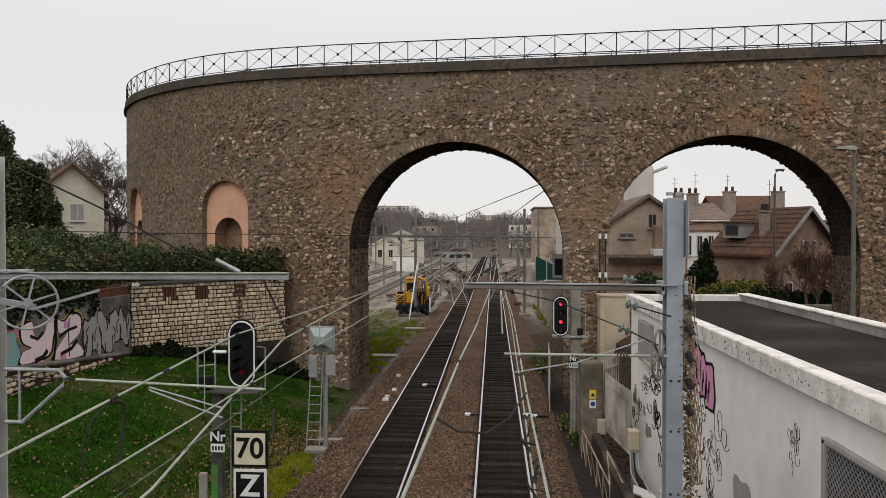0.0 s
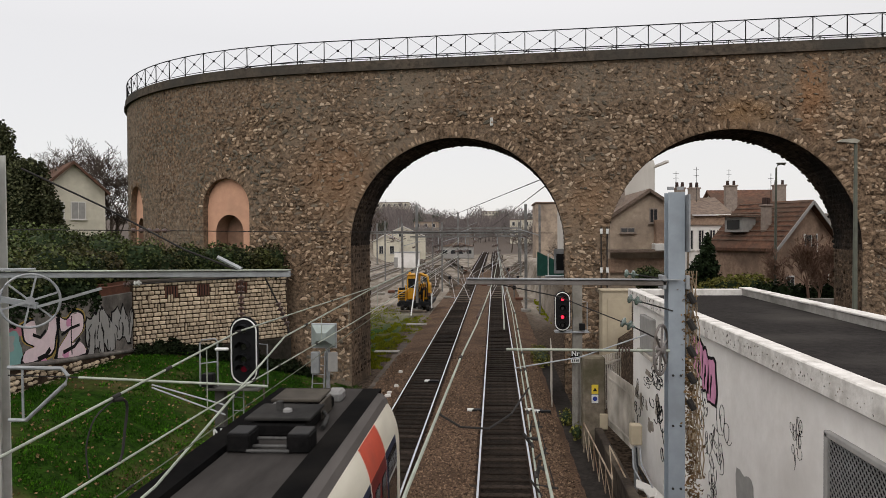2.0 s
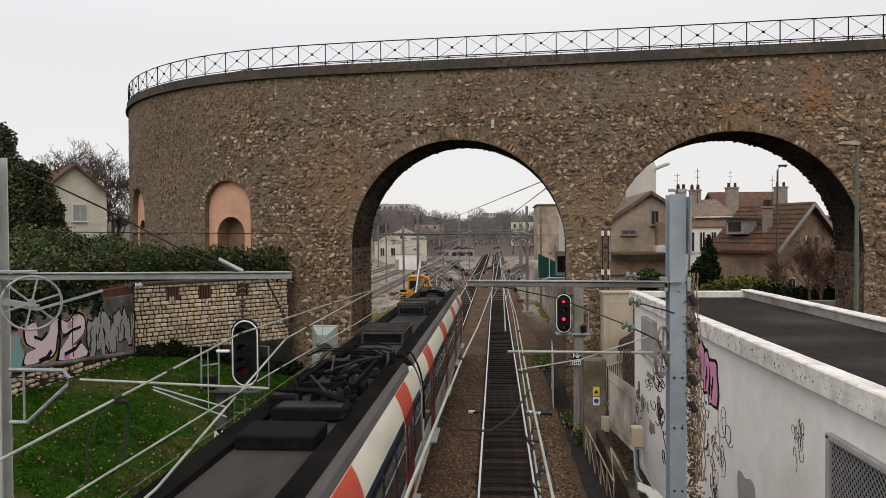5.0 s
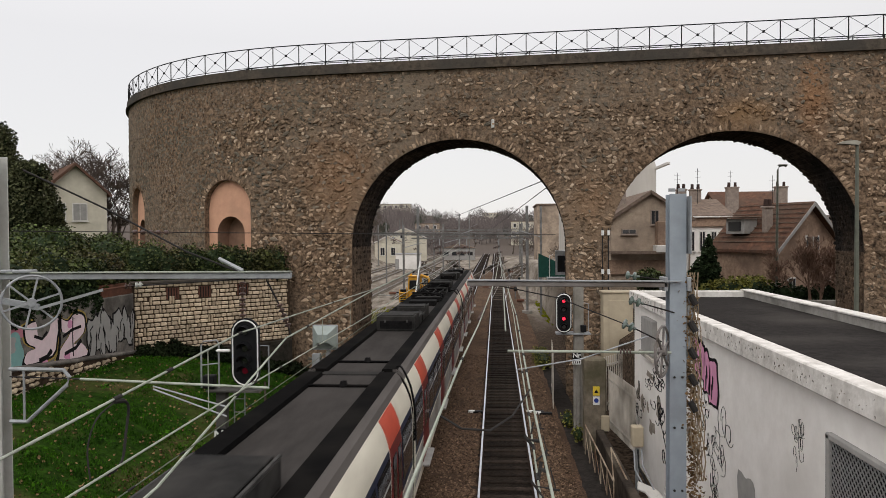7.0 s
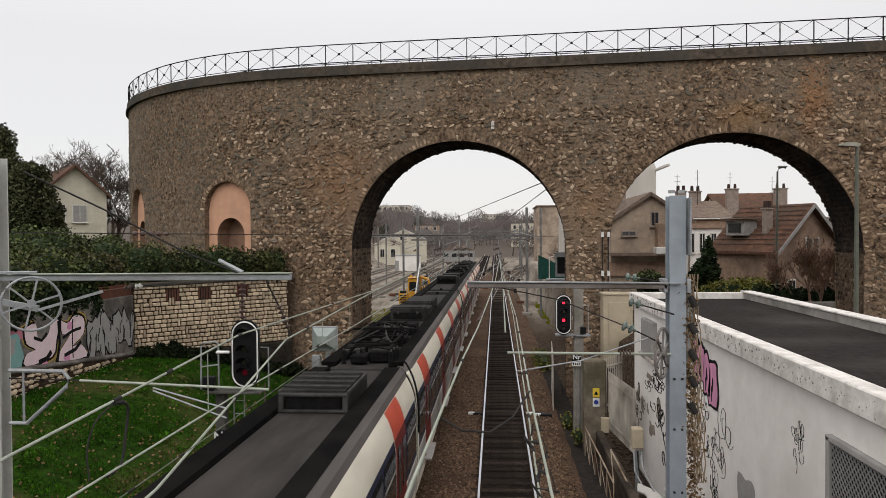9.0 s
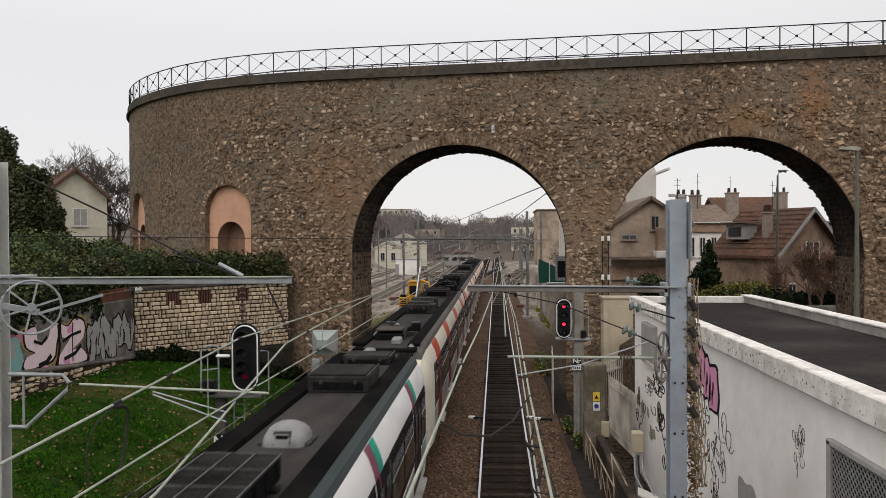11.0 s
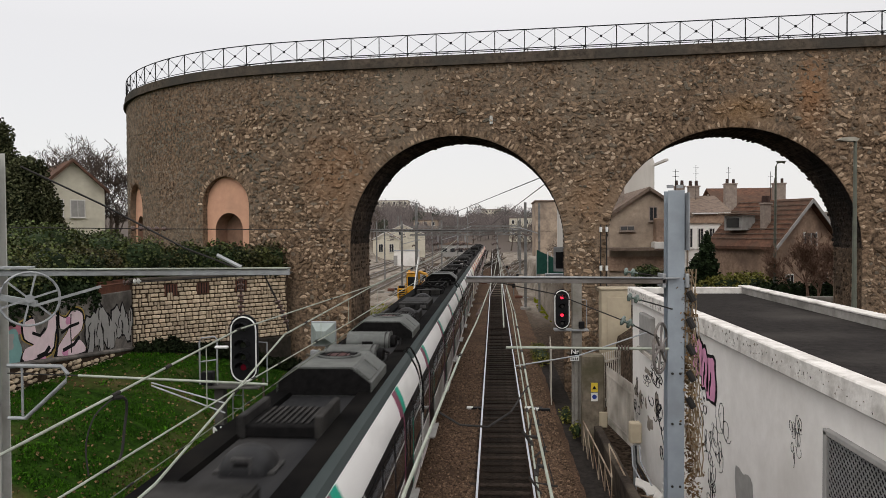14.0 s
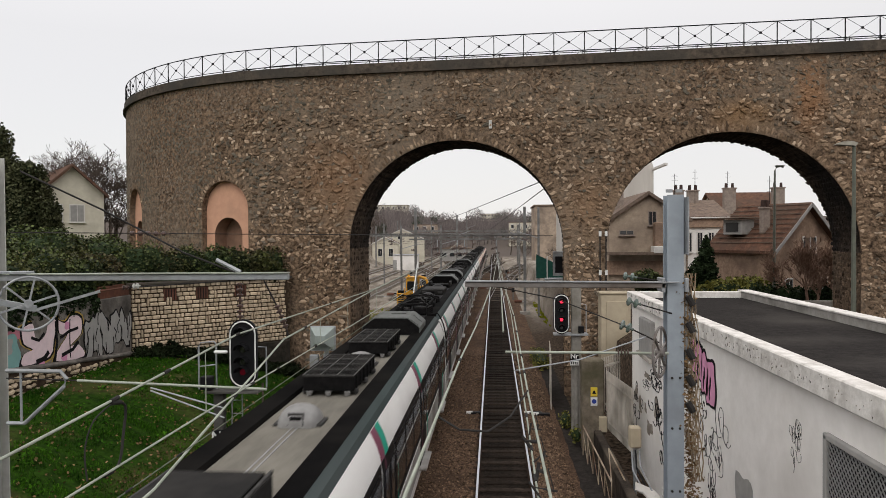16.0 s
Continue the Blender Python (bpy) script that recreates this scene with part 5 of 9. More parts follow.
def build_west_mast():
    t = build_mast((-8.52, 11.75, 0.2), 8.25, "pale grey steel line mast with a long beam and tension wheel", M_PALE_STEEL)
    ox, oy, oz = -8.52, 11.75, 0.2

    def q(x, z, y=11.6):
        return (x - ox, y - oy, z - oz)

    b = Mesh().bar(q(-8.4, 6.21), q(-3.34, 6.22), 0.10, 0.10, 0.01).obj("beam", M_STEEL, t, "pale steel cantilever beam")
    Mesh().bar(q(-8.4, 6.275), q(-3.34, 6.285), 0.18, 0.016).obj("beam_flange", M_WIRE, b)
    for x in (-8.3, -7.9):
        Mesh().box(*q(x, 6.3), 0.3, 0.24, 0.05, 0.01).obj("beam_clamp", M_STEEL, t)
    tension_wheel(t, q(-7.62, 5.80, 11.35), 0.44, 35, M_STEEL)
    Mesh().bar(q(-8.2, 5.83, 11.4), q(-7.5, 5.72, 11.35), 0.05, 0.10).obj("wheel_bracket", M_STEEL, t)
    Mesh().bar(q(-7.5, 5.70, 11.35), q(-6.45, 6.0, 11.45), 0.04, 0.045).obj("pull_rod", M_STEEL, t)
    Mesh().tube([q(-6.45, 6.0, 11.45), q(-6.1, 6.05, 11.5)], 0.018, 6).obj("rusty_link", M_RUST, t)
    insulator(t, q(-6.1, 6.05, 11.5), q(-5.98, 6.065, 11.5), M_CERAMIC, 2, 0.045)
    insulator(t, q(-5.92, 6.07, 11.5), q(-5.80, 6.085, 11.5), M_PALE_STEEL, 2, 0.05)
    Mesh().tube([q(-6.1, 6.05, 11.5), q(-4.2, 6.16, 11.6)], 0.012, 5).obj("stay", M_DARK_WIRE, t)
    Mesh().tube([q(-8.2, 4.65), q(-7.25, 4.64), q(-7.15, 4.52), q(-7.2, 4.38), q(-7.9, 3.76), q(-8.2, 3.76)], 0.035, 8).obj("step_frame", M_STEEL, t, "bent grey steel tube frame")
    Mesh().tube([q(-7.95, 4.64), q(-7.95, 3.76)], 0.02, 6).obj("step_frame_bar", M_STEEL, t)
    Mesh().tube([q(-6.96, 4.49), q(-3.73, 4.37)], 0.022, 8).obj("registration_tube", M_WIRE, t)
    Mesh().tube([q(-8.2, 4.52), q(-6.96, 4.49)], 0.012, 6).obj("registration_tie", M_DARK_WIRE, t)
    for dz in (0.0, -0.16):
        Mesh().tube([q(-5.7, 4.38 + dz * 0.3), q(-4.45, 4.05 + dz)], 0.014, 6).obj("registration_arm", M_STEEL, t)
    Mesh().tube([q(-7.9, 8.0), q(-6.5, 7.35), q(-5.1, 6.62), q(-4.2, 6.28)], 0.016, 6).obj("stay", M_DARK_WIRE, t)
    Mesh().tube([q(-4.55, 6.50), q(-4.15, 6.30)], 0.035, 6).obj("turnbuckle", M_STEEL, t)
    insulator(t, q(-4.16, 6.12), q(-4.16, 5.5), M_CERAMIC, 7, 0.055)
    insulator(t, q(-3.55, 5.75), q(-3.38, 5.35), M_CERAMIC, 5, 0.055)
    Mesh().tube([q(-3.75, 6.15), q(-3.55, 5.75)], 0.015, 5).obj("hanger", M_DARK_WIRE, t)
    Mesh().tube([q(-3.38, 5.35), q(-3.35, 5.2)], 0.015, 5).obj("hanger", M_DARK_WIRE, t)
    Mesh().tube([q(-8.3, 6.98, 11.9), q(-5.0, 6.93, 16), q(2.2, 6.85, 27)], 0.009, 5).obj("span_wire", M_DARK_WIRE, t)
    insulator(t, q(-7.0, 6.96, 13.5), q(-6.5, 6.95, 14.1), M_CERAMIC, 5, 0.05)


build_west_mast()


def build_wire(label, pts, r, material, clips=()):
    t = thing("overhead_wire", tuple(pts[0]), label, "overhead wire", "overhead wires")
    o = Vector(pts[0])
    smooth = []
    for a, b in zip(pts, pts[1:]):
        for i in range(6):
            smooth.append(Vector(a).lerp(Vector(b), i / 6) - o)
    smooth.append(Vector(pts[-1]) - o)
    Mesh().tube(smooth, r, 6).obj("strand", material, t)
    for c in clips:
        k = min(len(smooth) - 2, int(c * (len(smooth) - 1)))
        d = (smooth[k + 1] - smooth[k]).normalized()
        Mesh().tube([smooth[k] - d * 0.06, smooth[k] + d * 0.06], r * 1.7, 8).obj("clip", M_DARK_WIRE, t)


build_wire("pale carrier wire above the west track", [(-3.3, -6, 5.0), (-3.27, 3, 5.33), (-3.27, 9, 5.63), (-3.27, 19.6, 5.42), (-3.27, 40, 5.5), (-3.27, 66, 6.2)], 0.0115, M_WIRE, (0.25, 0.3, 0.36, 0.42, 0.5))
build_wire("thick pale wire falling towards the footbridge", [(-3.2, -4, 3.4 + 0.5), (-3.27, 6.7, 4.45), (-3.32, 11.2, 5.25), (-3.27, 18.8, 5.4), (-3.27, 40, 5.5), (-3.27, 66, 5.6)], 0.015, M_WIRE, (0.33, 0.45))
build_wire("contact wire above the west track", [(-3.3, -6, 4.85), (-3.25, 9.5, 4.9), (-3.27, 16.5, 4.82), (-3.3, 30, 4.75), (-3.27, 66, 4.8)], 0.0105, M_WIRE, (0.2, 0.25, 0.3, 0.4))
build_wire("lower contact wire above the west track", [(-3.2, -6, 4.66), (-3.2, 6.08, 4.66), (-3.2, 12.2, 4.66), (-3.25, 40, 4.68), (-3.27, 66, 4.7)], 0.0065, M_GREEN_WIRE, (0.2, 0.24, 0.29, 0.33, 0.38, 0.44))
build_wire("contact wire above the east track", [(0.28, -6, 5.55), (0.28, 6, 5.55), (0.32, 11.6, 5.58), (0.25, 25, 5.5), (0.27, 66, 5.5)], 0.0085, M_WIRE, (0.3, 0.35, 0.42, 0.5))
build_wire("anchored wire between the tracks", [(-0.5, -6, 5.5), (-0.45, 3.6, 5.57), (-0.36, 7.5, 5.57), (-0.26, 10.4, 5.56), (-0.2, 12.5, 5.58), (-0.02, 20, 5.6), (0.2, 40, 5.6)], 0.011, M_WIRE, (0.35,))
build_wire("carrier wire above the east track", [(0.27, 11.6, 6.1), (0.2, 30, 5.9), (0.27, 66, 6.5)], 0.010, M_DARK_WIRE)
build_wire("lower carrier wire beside the east track", [(0.15, 11.8, 5.3), (0.16, 13, 5.28), (0.2, 20, 5.35), (0.27, 50, 5.5)], 0.013, M_WIRE)
build_wire("black jumper cable slung between two wires", [(-0.41, 5.2, 5.56), (-0.25, 5.15, 5.48), (-0.05, 5.2, 5.455), (0.12, 5.5, 5.49), (0.22, 5.9, 5.53), (0.28, 6.1, 5.56)], 0.008, M_DARK_WIRE)
build_wire("second contact wire beside the first", [(0.24, -6, 5.35), (0.25, 4.2, 5.35), (0.27, 6.1, 5.35), (0.29, 8.9, 5.35), (0.33, 13.9, 5.35), (0.3, 40, 5.4)], 0.007, M_WIRE, (0.25, 0.33, 0.4, 0.55))
for k in range(5):
    y = 4.1 + 0.32 * k
    build_wire("black jumper loop hung on the contact wires", [(0.30, y, 5.55), (0.33 - 0.04 * (k % 2), y - 0.05, 5.44), (0.22 + 0.05 * (k % 3), y + 0.12, 5.40), (0.26, y + 0.1, 5.35)], 0.004 + 0.003 * (k % 2), M_DARK_WIRE, (0.4, 0.8))
build_wire("black jumper cable hung between the west carrier and contact wires", rounded([(-3.27, 5.94, 5.46), (-3.24, 6.12, 5.40), (-3.25, 6.10, 5.15), (-3.27, 6.05, 4.90), (-3.28, 5.8, 4.87)], 4), 0.012, M_DARK_WIRE, (0.1, 0.9))
build_wire("slack black cable beside the jumper", rounded([(-3.27, 5.94, 5.45), (-3.3, 5.72, 5.36), (-3.32, 5.62, 5.15), (-3.29, 5.6, 4.90)], 4), 0.007, M_DARK_WIRE)
build_wire("feeder wire rising to the pier of the arch", [(-8.5, 111, 8.8), (-3.51, 75, 9.04), (2.22, 33.5, 9.34)], 0.022, M_DARK_WIRE)
build_wire("second feeder wire rising to the pier of the arch", [(-0.35, 108, 7.85), (1.03, 70, 8.45), (2.35, 33.5, 9.02)], 0.022, M_DARK_WIRE)
for i, (x, y, z0, z1) in enumerate(((-3.29, 13.5, 4.86, 5.3), (-3.28, 8.0, 4.9, 5.58), (-3.27, 16.0, 4.83, 5.36), (-3.27, 20, 4.8, 5.4))):
    build_wire("thin dropper between contact and carrier wire", [(x, y, z0), (x, y, z1)], 0.006, M_WIRE)
wl2 = thing("line_fittings", (-0.26, 11.2, 5.56), "cluster of dark insulators on the anchored wire", "insulator")
for i in range(4):
    insulator(wl2, (0.02 * i, 0.0 + 0.55 * i, 0), (0.02 * i + 0.01, 0.3 + 0.55 * i, 0), M_CERAMIC, 3, 0.035)

M_LAMP_OFF = mat("dark_lens", (0.02, 0.02, 0.022), None, 3, 0.15, spec=0.8)
M_RED_LAMP = mat("red_signal_light", (1.0, 0.03, 0.07), emit=1.5)
M_RED_DIM = mat("dim_red_signal_light", (0.09, 0.005, 0.011), emit=0.25)
M_SIGN_WHITE = mat("white_sign", (0.75, 0.75, 0.73), (0.68, 0.68, 0.66), 4, 0.5)
M_SIGN_CREAM = mat("cream_sign", (0.66, 0.62, 0.45), (0.60, 0.56, 0.40), 4, 0.5)
M_SIGN_BLACK = mat("black_sign", (0.013, 0.013, 0.014), (0.009, 0.009, 0.01), 4, 0.5, spec=0.1)
M_GREEN_PAINT = mat("green_paint", (0.06, 0.28, 0.06), (0.045, 0.2, 0.045), 4, 0.7, dirt=(0.1, 0.12, 0.07), dirt_scale=2)


def capsule(cx, cz, w, h, n=10):
    r = w / 2
    return ([(cx + r * math.cos(math.pi * i / n), cz + h / 2 - r + r * math.sin(math.pi * i / n)) for i in range(n + 1)]
            + [(cx + r * math.cos(math.pi + math.pi * i / n), cz - h / 2 + r + r * math.sin(math.pi + math.pi * i / n)) for i in range(n + 1)])


def signal_head(t, x, y, z, w, h, lamps):
    head = Mesh().prism(capsule(x, z, w, h), y - 0.05, y + 0.02, "y").obj("target", M_SIGN_BLACK, t, "black oval target with a white border")
    pts = [Vector((u, y - 0.06, v)) for u, v in capsule(x, z, w * 0.88, h * 0.93)]
    Mesh().tube(pts, 0.018, 5, closed=True).obj("border", M_SIGN_WHITE, head)
    Mesh().box(x, y + 0.14, z, w * 0.6, 0.24, h * 0.8, 0.03).obj("lamp_case", M_SIGN_BLACK, t)
    for k, m in lamps:
        lens = Mesh().prism(circle(x, z + k * h, w * 0.105, 14), y - 0.075, y - 0.05, "y").obj("lens", m, t)
        hood = Mesh()
        hp = circle(x, z + k * h, w * 0.21, 10, 0, 180)
        hood.v += [(u, yy, v) for yy in (y - 0.05, y - 0.26) for u, v in hp]
        hood.f += [(i, i + 1, 12 + i, 11 + i) for i in range(10)]
        hood.v += [(x + (u - x) * 1.06, yy, v + 0.008) for yy in (y - 0.05, y - 0.26) for u, v in hp]
        hood.f += [(22 + i, 33 + i, 34 + i, 23 + i) for i in range(10)]
        hood.obj("hood", M_SIGN_BLACK, lens)


def text_part(t, s, size, at, material, name="lettering"):
    cu = bpy.data.curves.new(name, "FONT")
    cu.body, cu.size, cu.align_x, cu.align_y, cu.extrude = s, size, "CENTER", "CENTER", 0.004
    cu.offset = size * 0.022
    tmp = bpy.data.objects.new(name, cu)
    me = bpy.data.meshes.new_from_object(tmp)
    bpy.data.objects.remove(tmp)
    me.materials.append(material)
    ob = new(name, me)
    ob.parent = t
    ob.matrix_basis = pose(*at, 90, 0, 0)
    return ob


def sign(t, x, y, z, w, h, back, face, label):
    b = Mesh().box(x, y, z, w, 0.03, h, 0.01).obj("sign_board", back, t, label)
    if face:
        Mesh().box(x, y - 0.018, z, w * 0.84, 0.012, h * 0.84, 0.003).obj("sign_face", face, b)
    return b


M_POST = mat("dark_weathered_post", (0.13, 0.125, 0.115), (0.06, 0.058, 0.053), 4, 0.7, dirt=(0.05, 0.048, 0.043), dirt_scale=1.0)


def build_west_signal():
    t = thing("railway_signal", (-6.08, 15.6, -0.2), "railway signal on a ladder post with a speed board, dark lamps", "railway signal", "railway signals")

    def q(x, z, y=15.6):
        return (x + 6.08, y - 15.6, z + 0.2)

    Mesh().box(*q(-6.08, 1.6), 0.22, 0.22, 3.7, 0.02).obj("post", M_POST, t)
    Mesh().box(*q(-6.12, 0.9, 15.47), 0.16, 0.02, 1.9, 0.004).obj("green_panel", M_GREEN_PAINT, t, "green painted strip on the post")
    signal_head(t, *q(-5.475, 4.32, 15.45), 0.63, 1.52, ((0.30, M_LAMP_OFF), (0.06, M_LAMP_OFF), (-0.12, M_LAMP_OFF), (-0.14 - 0.12, M_RED_DIM)))
    Mesh().box(*q(-5.75, 3.47), 1.2, 0.5, 0.05, 0.01).obj("platform", M_POST, t)
    Mesh().tube([q(-6.55, 3.5), q(-6.55, 4.45), q(-6.5, 4.53), q(-6.2, 4.56), q(-6.15, 4.5), q(-6.15, 3.5)], 0.02, 6).obj("guard_rail", M_STEEL, t)
    Mesh().tube([q(-6.55, 4.0), q(-6.15, 4.05)], 0.016, 6).obj("guard_bar", M_STEEL, t)
    Mesh().tube([q(-5.1, 3.5, 15.85), q(-5.1, 4.4, 15.85), q(-5.5, 4.4, 15.95)], 0.018, 6).obj("guard_rail", M_STEEL, t)
    Mesh().box(*q(-6.32, 3.66, 15.5), 0.26, 0.2, 0.3, 0.02).obj("relay_box", M_SIGN_BLACK, t)
    Mesh().box(*q(-5.95, 4.37, 15.35), 0.3, 0.1, 0.06, 0.02).obj("marker_lamp", M_SIGN_WHITE, t)
    for k in (-5.9, -5.66):
        Mesh().tube([q(k, -0.1, 15.85), q(k, 3.5, 15.85)], 0.016, 6).obj("ladder_rail", M_STEEL, t)
    for i in range(11):
        Mesh().tube([q(-5.9, 0.2 + 0.3 * i, 15.85), q(-5.66, 0.2 + 0.3 * i, 15.85)], 0.012, 6).obj("rung", M_STEEL, t)
    b = sign(t, *q(-6.03, 2.49, 15.42), 0.32, 0.30, M_SIGN_BLACK, None, "black plate with white letters")
    text_part(b, "Nr", 0.30, q(-6.03, 2.49, 15.40), M_SIGN_WHITE)
    b = sign(t, *q(-6.03, 2.24, 15.42), 0.32, 0.19, M_SIGN_WHITE, None, "white number plate")
    for k in range(4):
        Mesh().box(*q(-6.13 + 0.066 * k, 2.24, 15.40), 0.035, 0.008, 0.09).obj("bar", M_SIGN_BLACK, b)
    b = sign(t, *q(-5.3, 2.245, 15.40), 0.82, 0.82, M_SIGN_BLACK, M_SIGN_CREAM, "cream speed board with black border")
    text_part(b, "70", 0.62, q(-5.3, 2.245, 15.370), M_SIGN_BLACK)
    b = sign(t, *q(-5.3, 1.42, 15.40), 0.74, 0.76, M_SIGN_WHITE, M_SIGN_BLACK, "black board with a white letter")
    text_part(b, "Z", 0.66, q(-5.3, 1.42, 15.370), M_SIGN_WHITE)
    Mesh().box(*q(-5.25, 1.0, 15.44), 0.06, 0.05, 2.6).obj("board_post", M_STEEL, t)
    Mesh().box(*q(-6.35, 1.2, 15.4), 0.18, 0.1, 1.0, 0.02).obj("marker_board", M_CONC, t, "grey marker board")


def build_ladder_signal():
    t = thing("ladder_signal", (-5.85, 23.7, -0.3), "grey signal seen from behind on a post with ladder", "railway signal", "railway signals")

    def q(x, z, y=23.7):
        return (x + 5.85, y - 23.7, z + 0.3)

    Mesh().tube([q(-5.62, -0.3, 23.9), q(-5.62, 3.1, 23.9)], 0.08, 8).obj("post", M_STEEL, t)
    for k in (-6.1, -5.72):
        Mesh().tube([q(k - (0.08 if k < -6 else 0.02), -0.1, 23.5), q(k + 0.06, 2.95, 23.7)], 0.022, 6).obj("ladder_rail", M_STEEL, t)
    for i in range(10):
        Mesh().tube([q(-6.15 + 0.012 * i, 0.15 + 0.29 * i, 23.52 + 0.02 * i), q(-5.73 + 0.006 * i, 0.15 + 0.29 * i, 23.52 + 0.02 * i)], 0.014, 6).obj("rung", M_STEEL, t)
    m = loft([(0, [(-0.40, -0.36), (-0.40, 0.38), (0.40, 0.38), (0.40, -0.36)]), (-0.35, [(-0.16, -0.12), (-0.16, 0.14), (0.16, 0.14), (0.16, -0.12)])])
    h = m.obj("signal_case", mat("grey_green_case", (0.28, 0.32, 0.30), (0.22, 0.25, 0.235), 3, 0.5), t, "grey-green pyramid-backed signal case")
    h.location = q(-5.68, 3.48, 23.6)
    Mesh().box(*q(-5.68, 3.48, 23.66), 0.86, 0.05, 0.84, 0.02).obj("case_frame", M_STEEL, t)
    Mesh().box(*q(-5.95, 2.6, 23.55), 0.28, 0.2, 0.72, 0.02).obj("junction_box", M_STEEL, t)
    Mesh().box(*q(-5.38, 2.62, 23.6), 0.32, 0.04, 0.66, 0.01).obj("notice", M_SHUTTER, t)
    Mesh().box(*q(-5.9, -0.25), 0.7, 0.5, 0.16, 0.02).obj("footing", M_CONC, t)


def build_east_signal():
    t = thing("railway_signal", (2.86, 25.8, -0.3), "railway signal showing two red lights on a concrete post", "railway signal", "railway signals")

    def q(x, z, y=25.8):
        return (x - 2.86, y - 25.8, z + 0.3)

    Mesh().box(*q(2.9, 2.4), 0.34, 0.26, 5.6, 0.02).obj("post", M_CONC, t)
    Mesh().box(*q(2.86, 1.2, 25.62), 0.12, 0.1, 2.6, 0.01).obj("cable_duct", M_CONC, t)
    signal_head(t, *q(2.355, 4.11, 25.5), 0.56, 1.42, ((0.30, M_RED_LAMP), (0.08, M_LAMP_OFF), (-0.14, M_RED_LAMP), (-0.34, M_LAMP_OFF)))
    Mesh().box(*q(2.7, 3.36), 1.2, 0.5, 0.06, 0.01).obj("platform", M_STEEL, t)
    Mesh().tube([q(3.25, 3.4), q(3.25, 4.4), q(3.0, 4.45)], 0.018, 6).obj("guard_rail", M_STEEL, t)
    Mesh().box(*q(3.05, 3.55, 25.6), 0.2, 0.16, 0.24, 0.02).obj("relay_box", M_SIGN_BLACK, t)
    b = sign(t, *q(2.80, 2.62, 25.5), 0.30, 0.26, M_SIGN_BLACK, None, "black plate with white letters")
    text_part(b, "Nr", 0.24, q(2.80, 2.62, 25.48), M_SIGN_WHITE)
    b = sign(t, *q(2.80, 2.38, 25.5), 0.30, 0.17, M_SIGN_WHITE, None, "white number plate")
    for k in range(4):
        Mesh().box(*q(2.70 + 0.064 * k, 2.38, 25.48), 0.034, 0.008, 0.08).obj("bar", M_SIGN_BLACK, b)
    # rear signal further along, seen above it
    t = thing("rear_signal", (3.7, 40, -0.3), "dark signal case on a caged platform beside the pier", "railway signal", "railway signals")
    Mesh().box(0, 0, 5.6, 0.75, 0.4, 1.15, 0.05).obj("signal_case", M_SIGN_BLACK, t)
    Mesh().box(0, -0.22, 5.6, 0.95, 0.04, 1.35, 0.05).obj("case_frame", M_STEEL, t)
    Mesh().box(0, -0.25, 5.55, 0.7, 0.04, 0.9, 0.05).obj("case_back", M_SIGN_BLACK, t)
    Mesh().box(0.4, 0, 4.75, 2.6, 0.9, 0.1).obj("platform", M_STEEL, t)
    for x in (-0.8, 1.0, 1.6):
        Mesh().tube([(x, -0.4, 4.8), (x, -0.4, 6.0), (x + 0.2, -0.4, 6.05)], 0.03, 6).obj("guard_rail", M_SIGN_WHITE, t)
    Mesh().box(0.6, 0, 2.4, 0.3, 0.3, 4.8).obj("post", M_CONC, t)


build_west_signal()
build_ladder_signal()
build_east_signal()


